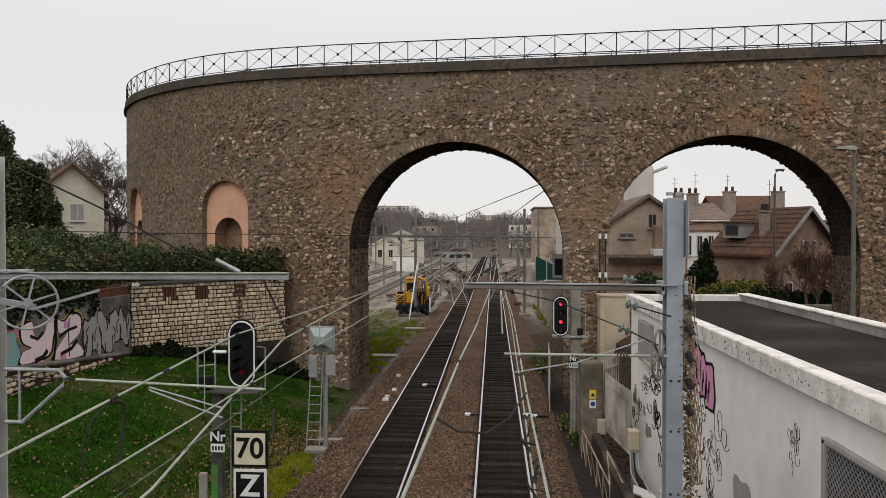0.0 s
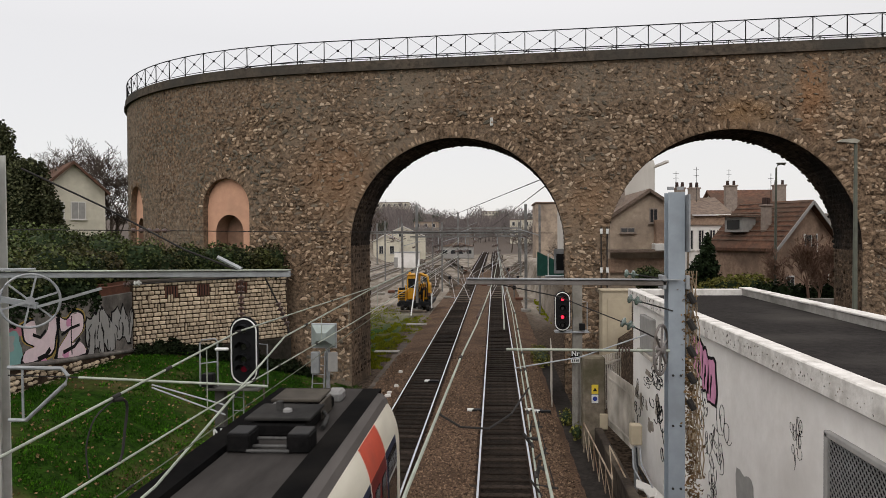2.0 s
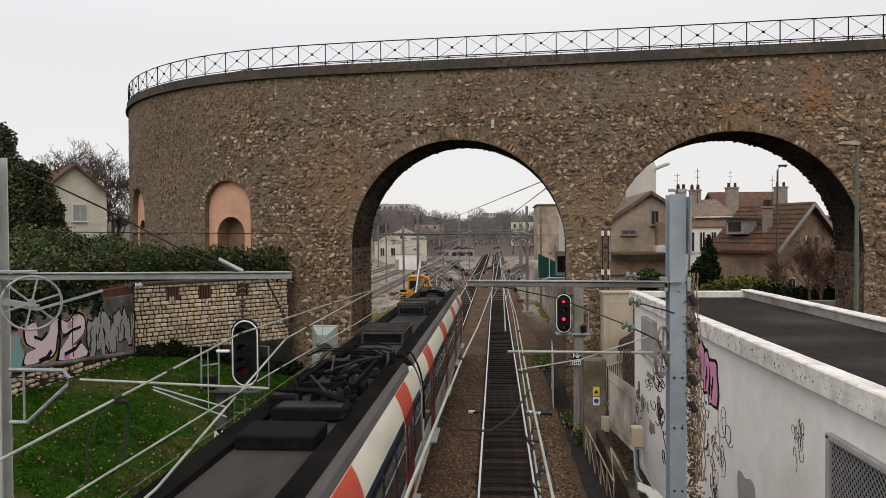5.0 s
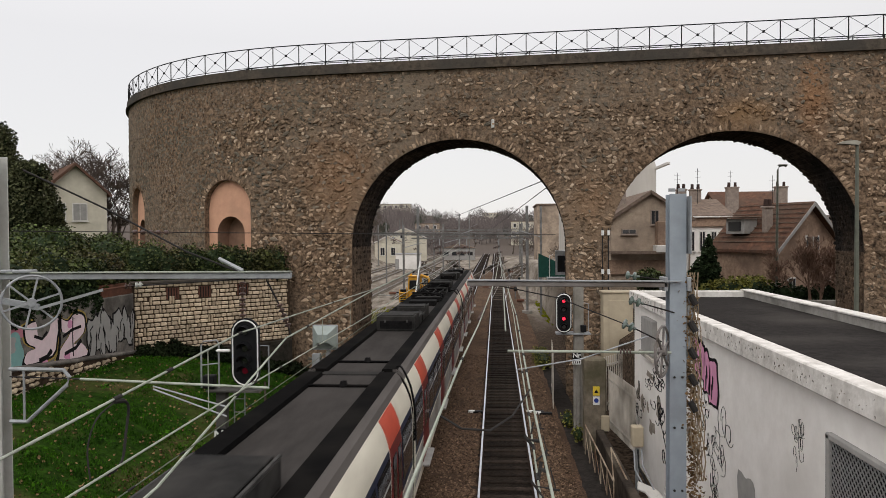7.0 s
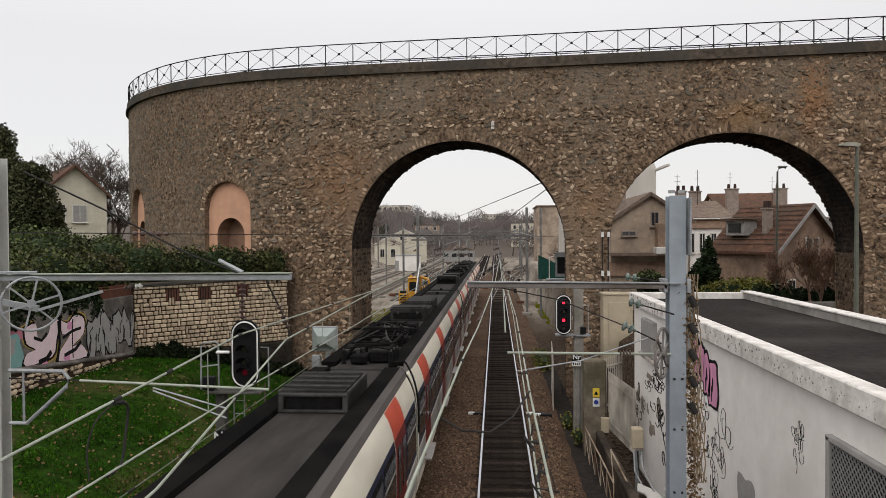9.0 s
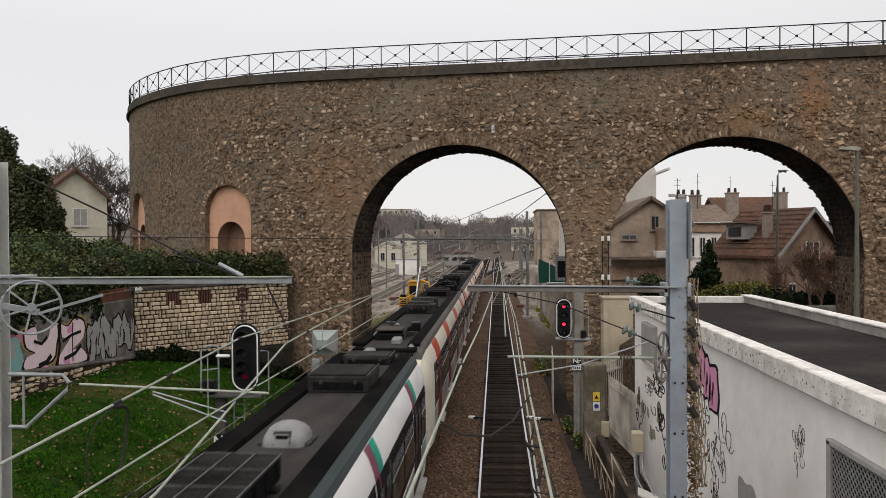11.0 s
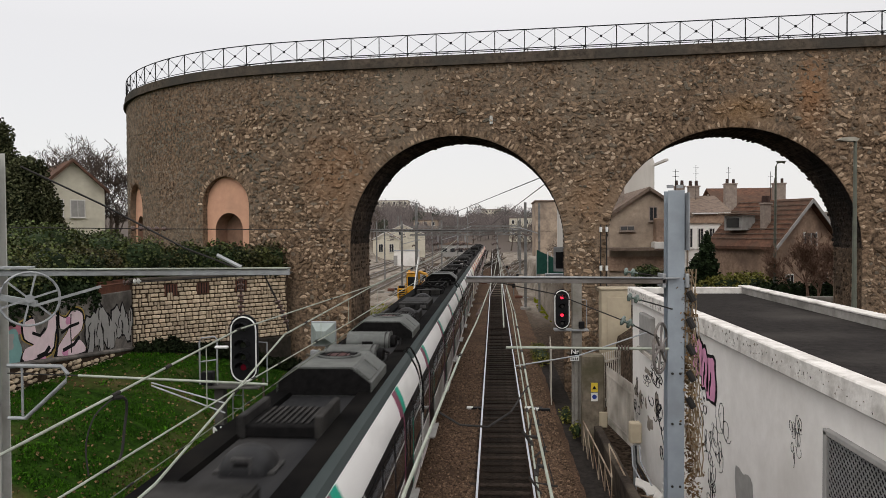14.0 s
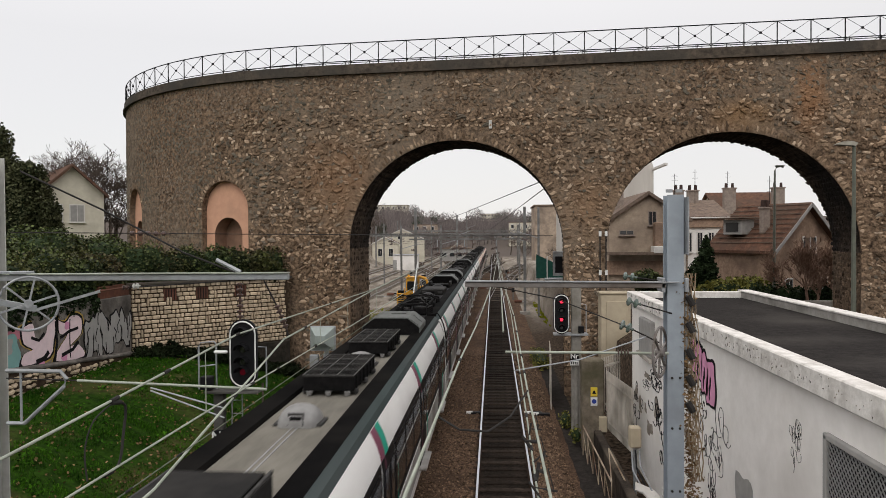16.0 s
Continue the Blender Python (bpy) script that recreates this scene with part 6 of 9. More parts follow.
# ---- small things beside the track ----
def build_trackside():
    lid = Mesh().box(0, 0, 0, 0.5, 0.985, 0.08, 0.012).data("trough_lid", mat("dark_old_concrete", (0.14, 0.115, 0.095), (0.07, 0.058, 0.048), 5, 0.9, bump=0.3, rand=0.25))
    t = thing("cable_trough", (-5.55, 18, -0.33), "grey concrete cable trough lids along the track", "cable trough")
    rnd = random.Random(2)
    for i in range(46):
        o = new("trough_lid", lid)
        o.parent = t
        o.matrix_basis = pose(-0.012 * i + rnd.uniform(-0.03, 0.03), 5 + i, rnd.uniform(-0.012, 0.012), 0, rnd.uniform(-1, 1), rnd.uniform(-0.7, 0.7) + 0.7)
    for x, y, w, d in ((-5.7, 24.9, 0.9, 0.25), (-6.1, 56.0, 1.6, 0.8), (-6.5, 43.0, 1.5, 0.7), (-5.5, 29.5, 0.8, 0.3)):
        Mesh().box(x, y, -0.24, w, d, 0.1, 0.02).obj("concrete_slab", M_CONC, label="pale concrete slab lying beside the track", category="slab", group="loose slabs")
    for x, y, s in ((-4.6, 30.6, 0.26), (-4.62, 31.2, 0.2), (-4.5, 32.6, 0.2), (-4.75, 36.0, 0.2)):
        b = thing("track_box", (x, y, -0.2), "small white track connection box with a black cable", "connection box", "track boxes")
        Mesh().box(0, 0, 0.09, s, s * 0.8, 0.18, 0.03).obj("case", M_TRIM, b)
        Mesh().tube([(0.1, 0, 0.05), (0.5, -0.1, 0.02), (0.9, 0.05, 0.03)], 0.025, 6).obj("cable", M_DARK_WIRE, b)
    for x, y in ((-0.68, 28.3), (1.9, 28.2), (-2.9, 33.8), (1.6, 28.4)):
        b = thing("rail_magnet", (x, y, -0.16), "dark track magnet with a pale cap between the rails", "track magnet", "track magnets")
        Mesh().box(0, 0, 0.05, 0.5, 0.2, 0.12, 0.02).obj("case", M_SIGN_BLACK, b)
        Mesh().box(-0.3, 0, 0.07, 0.26, 0.18, 0.1, 0.02).obj("cap", M_SIGN_WHITE, b)
    for x, y, h in ((-7.6, 24.5, 1.0), (-9.0, 27.5, 0.8)):
        b = Mesh().bar((x, y, ground_z(x, y) - 0.1), (x, y, ground_z(x, y) + h), 0.07).obj("stake", M_BARK, label="dark wooden stake in the grass", category="stake", group="stakes")


build_trackside()


# ---- behind the arches: yard, gantries, machine ----
T_NIGHT = mat("machine_glass", (0.02, 0.022, 0.025), None, 2, 0.12, spec=0.7)
M_YELLOW = mat("yellow_machine_paint", (0.72, 0.36, 0.015), (0.58, 0.28, 0.012), 3, 0.45, dirt=(0.3, 0.15, 0.03), dirt_scale=1.2, dirt_at=0.62)
M_YARD_BED = mat("earth_brown_sleepers", (0.15, 0.12, 0.095), (0.06, 0.047, 0.037), 4, 0.95, bump=0.3, island=0.4)
M_YARD_RAIL = mat("dull_yard_rail", (0.42, 0.40, 0.38), (0.25, 0.22, 0.2), 4, 0.5, metal=0.4)
for x in (-10.6, -15.0, -19.4, -24.0):
    t = thing("yard_track", (x, 0, -0.08), "pale yard track beyond the viaduct arch", "railway track", "yard tracks")
    for k in (-0.75, 0.75):
        Mesh().box(k, 215, -0.02, 0.07, 270, 0.14, 0.01).obj("rail", M_YARD_RAIL, t)
    m = Mesh()
    for i in range(200):
        m.box(0, 80 + 1.35 * i, -0.15, 2.4, 0.4, 0.1)
    m.obj("sleeper_bed", M_YARD, t, kind="stuff")


def curve_track(pts, label):
    t = thing("yard_track", (0, 0, -0.05), label, "railway track", "yard tracks")
    fine = []
    for a, b in zip(pts, pts[1:]):
        fine += [Vector((*a, 0)).lerp(Vector((*b, 0)), i / 8) for i in range(16)]
    for k in (-0.75, 0.75):
        Mesh().tube([p + Vector((k, 0, 0.02)) for p in fine], 0.034, 4).obj("rail", M_YARD_RAIL, t)
    m = Mesh()
    for i, p in enumerate(fine):
        m.box(p.x, p.y, -0.115, 2.4, 0.5, 0.1)
    m.obj("sleeper_bed", M_YARD_BED, t, kind="stuff")


curve_track([(0.6, 92), (1.6, 120), (4.2, 150), (9.0, 180), (15, 205), (20, 240), (20, 300)], "curving track that leaves the line on the east side")
curve_track([(-7.4, 65), (-7.6, 78), (-8.6, 95), (-10.6, 120), (-11.5, 140)], "siding that curves away behind the yellow machine")
curve_track([(-3.3, 74), (-4.6, 92), (-7.4, 112), (-12.8, 140), (-17.2, 165), (-19.4, 190)], "diverging track between the main line and the yard")
curve_track([(-3.3, 100), (-4.8, 125), (-8.0, 150), (-10.4, 175), (-10.6, 200)], "second diverging track towards the yard")
curve_track([(0.3, 78), (1.2, 100), (3.0, 124), (6.4, 150), (11.5, 180), (14, 215)], "inner curving track on the east side")
curve_track([(-3.0, 120), (-1.5, 145), (0.4, 170), (1.0, 200), (1, 300)], "crossover track between the two main tracks")


M_GANTRY = mat("weathered_gantry_steel", (0.25, 0.25, 0.245), (0.15, 0.15, 0.146), 5, 0.6, metal=0.3, dirt=(0.12, 0.11, 0.10), dirt_scale=0.8)


def build_gantry(y, x0, x1, z, top, s, hang=True):
    t = thing("line_gantry", (x0, y, -0.3), "grey steel gantry over the tracks carrying insulators", "gantry", "line gantries")
    w = x1 - x0
    for x, h in ((0.0, top), (w, top)):
        leg = Mesh().box(x, 0, h / 2, 0.24 * s, 0.24 * s, h, 0.02).obj("leg", M_GANTRY, t)
        Mesh().box(x, 0, 0.1, 0.9, 0.9, 0.3, 0.03).obj("footing", M_CONC, t)
    for dz in (0, 0.32):
        Mesh().box(w / 2, 0, z + dz, w + 1.2, 0.16 * s, 0.14 * s).obj("chord", M_GANTRY, t)
    n = int(w / 0.7)
    for i in range(n):
        Mesh().bar((i * w / n, 0, z if i % 2 else z + 0.32), ((i + 1) * w / n, 0, z + 0.32 if i % 2 else z), 0.06 * s).obj("lacing", M_GANTRY, t)
    if hang:
        for x in (w * 0.2, w * 0.45, -x0 - 3.3, -x0 + 0.27):
            Mesh().bar((x, 0, z), (x, 0, z - 1.3), 0.08).obj("hanger", M_STEEL, t)
            insulator(t, (x - 0.5, 0, z - 0.9), (x + 0.1, 0, z - 0.75), M_CERAMIC, 4, 0.16)
            insulator(t, (x - 0.3, 0, z - 1.4), (x + 0.3, 0, z - 1.25), M_CERAMIC, 4, 0.16)
    return t


build_gantry(66, -7.12, 2.82, 6.85, 9.75, 1.0)
build_gantry(118, -22, 4.2, 7.2, 9.0, 1.1)
build_gantry(165, -27, 5.5, 7.3, 9.5, 1.2)
build_gantry(225, -30, 8, 8.5, 12.0, 1.3, False)
for x, y, h in ((3.95, 64, 9.6), (-9.1, 71, 8.2), (-6.4, 88, 8.5), (-4.95, 98, 10), (3.6, 84, 9.0), (4.4, 100, 9.5), (-16, 105, 9), (-12, 140, 10), (5.0, 140, 10), (-5.5, 150, 12), (-22, 170, 11), (6, 185, 11)):
    m = thing("line_mast", (x, y, -0.3), "grey steel line mast in the yard", "mast", "line masts")
    Mesh().box(0, 0, h / 2, 0.19, 0.19, h, 0.02).obj("shaft", M_GANTRY, m)
    Mesh().bar((0, 0, h * 0.72), (1.8 if x < -3 else -1.8, 0, h * 0.78), 0.07).obj("bracket", M_STEEL, m)
    insulator(m, (1.0 if x < -3 else -1.0, 0, h * 0.70), (1.5 if x < -3 else -1.5, 0, h * 0.72), M_CERAMIC, 3, 0.13)
for x, z in ((-15, 5.6), (-10.6, 5.6), (-19.4, 5.6), (-3.3, 5.5), (0.27, 5.5), (-15, 6.8), (-10.6, 6.8)):
    build_wire("thin dark overhead wire of the yard", [(x, 66 if x > -5 else 100, z), (x, 118, z), (x, 165, z), (x * 0.9, 300, z + 1)], 0.02, M_DARK_WIRE)


def build_machine():
    """A road-rail machine: low chassis, louvred engine bay, narrow cab, folded boom and a tangle of rams and hoses."""
    t = thing("track_machine", (-7.35, 68.5, -0.3), "yellow road-rail track machine parked on a siding", "rail machine")
    Mesh().box(0, 0, 0.72, 3.1, 5.0, 0.4, 0.06).obj("chassis", M_SIGN_BLACK, t)
    for x in (-1.15, -0.35, 0.45, 1.2):
        wheel = Mesh().tube([(x - 0.14, -2.35, 0.42), (x + 0.14, -2.35, 0.42)], 0.42, 14).obj("wheel", M_DARK_WIRE, t)
        Mesh().tube([(x - 0.16, -2.35, 0.42), (x + 0.16, -2.35, 0.42)], 0.16, 8).obj("hub", M_STEEL, wheel)
    cab = Mesh().box(-0.30, -1.2, 2.15, 0.95, 1.6, 2.3, 0.10).obj("cab", M_YELLOW, t)
    Mesh().box(-0.30, -2.02, 2.55, 0.70, 0.05, 0.85, 0.03).obj("windscreen", T_NIGHT, cab)
    Mesh().box(-0.80, -1.2, 2.55, 0.05, 1.1, 0.8, 0.03).obj("side_window", T_NIGHT, cab)
    Mesh().box(-0.30, -1.2, 3.33, 1.05, 1.7, 0.08, 0.03).obj("cab_roof", M_YELLOW, cab)
    bay = Mesh().box(-1.2, -1.7, 1.45, 0.8, 1.3, 0.9, 0.05).obj("engine_bay", M_YELLOW, t)
    for k in range(4):
        Mesh().box(-1.2, -2.37, 1.14 + 0.2 * k, 0.7, 0.05, 0.09).obj("louvre", M_SIGN_BLACK, bay)
    Mesh().box(-1.25, -1.6, 2.0, 0.6, 0.9, 0.25, 0.04).obj("tool_box", M_SIGN_BLACK, t)
    Mesh().box(0.85, -0.9, 1.75, 1.0, 1.6, 1.5, 0.08).obj("engine_cover", M_YELLOW, t)
    for x0, z0, x1, z1, r in ((0.30, 1.2, 0.42, 3.45, 0.12), (0.42, 3.45, 1.15, 3.2, 0.13), (1.15, 3.2, 1.32, 1.7, 0.12)):
        Mesh().tube([(x0, -2.1, z0), (x1, -2.15, z1)], r, 8).obj("boom", M_YELLOW, t)
    for x0, z0, x1, z1 in ((0.62, 1.1, 0.7, 3.1), (0.95, 1.3, 1.1, 2.9), (0.12, 1.0, 0.2, 2.9)):
        Mesh().tube([(x0, -2.3, z0), ((x0 + x1) / 2, -2.3, (z0 + z1) / 2)], 0.075, 8).obj("ram", M_SIGN_BLACK, t)
        Mesh().tube([((x0 + x1) / 2, -2.3, (z0 + z1) / 2), (x1, -2.3, z1)], 0.04, 6).obj("piston", M_STEEL, t)
    Mesh().box(1.35, -2.2, 1.45, 0.42, 0.4, 0.5, 0.06).obj("grab", M_RUST, t)
    for k in range(5):
        Mesh().tube([(0.2 + 0.24 * k, -2.45, 0.95), (0.3 + 0.22 * k, -2.6, 1.7), (0.55 + 0.16 * k, -2.45, 2.5), (0.8 + 0.06 * k, -2.3, 3.1)], 0.035, 5).obj("hose", M_SIGN_BLACK, t)
    for k, x in enumerate((-1.5, -0.85, 0.25, 0.8, 1.5)):
        Mesh().box(x, -2.4, 1.5 + 0.12 * (k % 3), 0.07, 0.07, 1.3 + 0.3 * (k % 2), 0.01).obj("frame_post", M_YELLOW, t)
    for k in range(4):
        Mesh().box(0.1 + 0.42 * k, -2.42, 1.25 + 0.42 * (k % 3), 0.24, 0.08, 0.3, 0.02).obj("hatch", M_SIGN_BLACK if k % 2 else M_RUST, t)
    Mesh().tube([(-0.6, -1.2, 3.37), (-0.6, -1.2, 3.55)], 0.1, 8).obj("beacon", M_YELLOW, t)
    Mesh().box(-0.1, -2.62, 0.62, 3.0, 0.18, 0.34, 0.04).obj("buffer_beam", M_SIGN_BLACK, t)
    Mesh().box(1.55, -2.5, 0.95, 0.13, 0.1, 1.35, 0.02).obj("buffer_post", M_SIGN_WHITE, t)


build_machine()
rnd = random.Random(55)
for k in range(26):
    y = rnd.uniform(72, 150)
    x = rnd.choice((rnd.uniform(-6.2, -4.9), rnd.uniform(1.9, 3.2), rnd.uniform(-13.5, -12.0), rnd.uniform(-1.9, -1.1)))
    if k % 3:
        b = thing("point_machine", (x, y, -0.2), "small dark point machine beside the rails", "point machine", "point machines")
        Mesh().box(0, 0, 0.14, 0.8, 0.4, 0.26, 0.05).obj("case", rnd.choice((M_SIGN_BLACK, M_RUST, M_CONC)), b)
        Mesh().bar((0.4, 0, 0.1), (1.0, 0.05, 0.06), 0.06).obj("rod", M_STEEL, b)
    else:
        b = thing("dwarf_signal", (x, y, -0.25), "low dark signal box on a short post", "railway signal", "dwarf signals")
        Mesh().box(0, 0, 0.5, 0.12, 0.12, 1.0, 0.02).obj("post", M_GANTRY, b)
        Mesh().box(0, -0.05, 1.15, 0.34, 0.22, 0.44, 0.04).obj("head", M_SIGN_BLACK, b)
Mesh().bar((-7.3, 62.5, -0.3), (-6.9, 65.6, 4.5), 0.09).obj("leaning_stay", M_SIGN_WHITE, label="white leaning stay of the yard mast", category="stay")

# sheds and houses of the yard
build_house((-27.4, 182, -0.3), 6, 6.6, 9, 5.2, 6.9, M_CREAM_WALL, M_GREY_TILE, "small cream station house with a grey gable roof", [(-1.3, 3.0, 1.0, 1.9, 0), (1.4, 3.0, 1.0, 1.9, 0)], base=-0.5)
build_house((-24.6, 194, -0.3), 6, 12, 12, 6.3, 9.0, M_CREAM_WALL, M_GREY_TILE, "pale shed with a broad grey gable roof", [(-0.6, 6.9, 1.0, 1.2, 0)], base=-0.5)
t = thing("white_cabin", (-18.2, 150, -0.3), "white flat-roofed site cabin in the yard", "cabin")
Mesh().box(0, 0, 1.6, 5.0, 3, 3.2, 0.05).obj("wall", M_WHITE_WALL, t)
Mesh().box(0, 0, 3.25, 5.3, 3.3, 0.15, 0.03).obj("roof", M_STEEL, t)
Mesh().box(-2.2, -1.52, 1.2, 0.8, 0.05, 2.0, 0.01).obj("door", M_SHUTTER, t)
for i, (x, y, w, d, h) in enumerate(((-10.5, 205, 9, 5, 3.4), (-36, 236, 10, 6, 4.5))):
    t = thing("yard_shed", (x, y, -0.3), "grey railway shed in the distance", "shed", "yard sheds")
    Mesh().box(0, 0, h / 2, w, d, h, 0.05).obj("wall", M_GREY_RENDER if i % 2 else M_SHUTTER, t)
    Mesh().prism([(-w / 2 - 0.3, h), (w / 2 + 0.3, h), (0, h + 1.2)], -d / 2 - 0.3, d / 2 + 0.3).obj("roof", M_GREY_TILE, t)
    for k in range(4):
        Mesh().box(-w / 2 + (k + 0.5) * w / 4, -d / 2 - 0.03, h * 0.55, w / 7, 0.06, h * 0.3).obj("window", M_WINDOW, t)


def build_block(at, w, d, h, wall, label, rows, cols, gap=True):
    t = thing("apartment_building", at, label, "apartment building", "distant buildings")
    Mesh().box(0, 0, h / 2 - 2, w, d, h + 4, 0.1).obj("wall", wall, t)
    Mesh().box(0, 0, h + 0.15, w + 0.5, d + 0.5, 0.3, 0.05).obj("roof", M_GREY_TILE, t)
    for r in range(rows):
        for c in range(cols):
            wn = Mesh().box(-w / 2 + (c + 0.5) * w / cols, -d / 2 - 0.02, (r + 0.55) * h / rows, w / cols * 0.45, 0.1, h / rows * 0.5).obj("window", M_TRIM, t)
            Mesh().box(-w / 2 + (c + 0.5) * w / cols, -d / 2 - 0.06, (r + 0.55) * h / rows, w / cols * 0.36, 0.06, h / rows * 0.42).obj("pane", M_WINDOW, wn)


build_block((11.6, 156, -0.3), 6.2, 14, 13.1, M_GREY_RENDER, "beige blank-walled building behind the viaduct pier", 0, 0)
Mesh().box(14.75, 148.9, 7, 0.1, 0.2, 11).obj("corner_window", M_WINDOW, label="strip of windows on the beige building", category="window")
build_block((-72, 500, 8), 26, 14, 20, M_CREAM_WALL, "pale apartment block on the wooded hill", 5, 7)
build_block((-2, 520, 12), 14, 12, 10.0, M_CREAM_WALL, "long pale apartment block above the trees", 4, 6)
build_block((-88, 470, 8), 14, 12, 18, M_GREY_RENDER, "grey apartment block on the wooded hill", 5, 4)
build_block((13, 330, 5), 12, 8, 7.5, M_CREAM_WALL, "pale house with windows at the end of the line", 2, 4)
build_block((-32, 340, 5), 11, 8, 7, M_GREY_RENDER, "grey-brown house among the trees", 2, 3)


def build_woods():
    rnd = random.Random(77)
    m, g = Mesh(), Mesh()
    for i in range(620):
        y = rnd.uniform(245, 480)
        x = rnd.uniform(-0.42, 0.30) * y
        if abs(x - 1) < 14 and y < 330:
            continue
        z = ground_z(x, y) - 0.5
        h = rnd.uniform(6, 11) * (1 + (y - 245) / 700)
        tgt = g if rnd.random() < 0.08 else m
        m.add([(x - 0.2, y, z), (x + 0.2, y, z), (x, y, z + h * 0.7)], [(0, 1, 2)])
        for _ in range(240):
            v = Vector((rnd.gauss(0, 1), rnd.gauss(0, 0.5), rnd.gauss(0, 1)))
            v *= min(1.0, 1.7 / max(v.length, 0.01))
            p = Vector((x + v.x * h * 0.2, y + v.y * 2, z + h * 0.62 + v.z * h * 0.19))
            a = rnd.gauss(0, 0.45)
            s = rnd.uniform(0.7, 2.2)
            d = Vector((math.sin(a) * s, 0.1, math.cos(a) * s))
            w = rnd.uniform(0.05, 0.14)
            tgt.add([p - Vector((w, 0, 0)), p + Vector((w, 0, 0)), p + d], [(0, 1, 2)])
    m.obj("far_woods", mat("leafless_winter_wood", (0.19, 0.162, 0.155), (0.125, 0.107, 0.102), 0.05, 0.95, island=0.35), kind="stuff", label="leafless winter woods on the far hill", category="woods")
    g.obj("far_evergreens", mat("far_evergreen", (0.05, 0.065, 0.045), (0.03, 0.04, 0.03), 0.05, 0.95, island=0.3), kind="stuff", label="a few dark evergreens on the far hill", category="woods")


build_woods()
for i, (x, y, h) in enumerate(((-34, 200, 12), (-42, 215, 13), (-38, 230, 12), (7.5, 175, 11), (9, 210, 12), (-14, 255, 12), (-8, 262, 13), (6, 258, 12), (12, 120, 8))):
    build_bare_tree((x, y, ground_z(x, y)), h, 0.55, "leafless tree beyond the railway yard", 60 + i)
t = thing("green_screen", (4.3, 60, 2.7), "dark green screen sheet on a fence", "fence")
Mesh().prism([(-0.8, 0.6), (1.7, 0.6), (1.7, 1.4), (-0.8, 2.6)], 0, 0.05).obj("sheet", mat("dark_green_sheet", (0.02, 0.07, 0.055), (0.014, 0.05, 0.04), 3, 0.7), t)
for x in (-0.8, 0.4, 1.7):
    Mesh().bar((x, 0.08, -0.2), (x, 0.08, 2.2), 0.07).obj("post", M_STEEL, t)


# ---- east side: fences, boxes, graffiti, the street behind ----
M_BEIGE = mat("beige_metal", (0.47, 0.40, 0.29), (0.40, 0.34, 0.25), 3, 0.6, dirt=(0.3, 0.25, 0.18), dirt_scale=0.9, dirt_at=0.62)
M_RAIL_BROWN = mat("worn_brown_rail", (0.44, 0.37, 0.28), (0.28, 0.22, 0.16), 5, 0.6, dirt=(0.14, 0.085, 0.055), dirt_scale=1.2)
M_SOOT_WALL = mat("sooty_retaining_wall", (0.065, 0.052, 0.043), (0.03, 0.025, 0.021), 3, 0.95, bump=0.4, dirt=(0.11, 0.09, 0.07), dirt_scale=0.8)
M_GREY_FENCE = mat("pale_fence_steel", (0.60, 0.55, 0.48), (0.46, 0.42, 0.37), 4, 0.6, dirt=(0.22, 0.2, 0.17), dirt_scale=1.0)
M_BRONZE = mat("green_brown_lamp_post", (0.12, 0.13, 0.10), (0.085, 0.09, 0.07), 4, 0.5)
M_MESH = mat("galvanised_mesh", (0.33, 0.33, 0.32), (0.24, 0.24, 0.23), 8, 0.5, metal=0.4)


def build_grille():
    t = thing("window_grille", (4.4, 7.55, 3.27), "recessed window with a diamond wire grille in white wall", "window grille")
    Mesh().box(-0.005, 0, 0, 0.06, 4.4, 1.8, 0.01).obj("backing", M_SIGN_BLACK, t)
    for y in (-2.23, 2.23):
        Mesh().box(-0.03, y, 0, 0.10, 0.10, 1.9, 0.01).obj("frame_side", M_SHUTTER, t)
    for z in (-0.93, 0.93):
        Mesh().box(-0.03, 0, z, 0.10, 4.56, 0.08, 0.01).obj("frame_bar", M_SHUTTER, t)
    g = Mesh()
    for k in range(-30, 48):
        for s in (1, -1):
            y0 = -2.2 + k * 0.095
            a, b = (y0, -0.9), (y0 + 1.8, 0.9)
            if s < 0:
                a, b = (y0, 0.9), (y0 + 1.8, -0.9)
            u0, u1 = max(0, (-2.2 - a[0]) / 1.8), min(1, (2.2 - a[0]) / 1.8)
            if u1 <= u0:
                continue
            z = lambda u: a[1] + (b[1] - a[1]) * u
            g.bar((-0.05 - 0.008 * s, a[0] + 1.8 * u0, z(u0)), (-0.05 - 0.008 * s, a[0] + 1.8 * u1, z(u1)), 0.012)
    g.obj("wire_mesh", M_MESH, t, kind="stuff")


build_grille()


M_PEEL = mat("bare_render", (0.36, 0.32, 0.27), (0.22, 0.19, 0.16), 4, 0.9, bump=0.2)

M_PEEL_DARK = mat("flaked_dark_render", (0.10, 0.085, 0.07), (0.05, 0.043, 0.036), 5, 0.9)


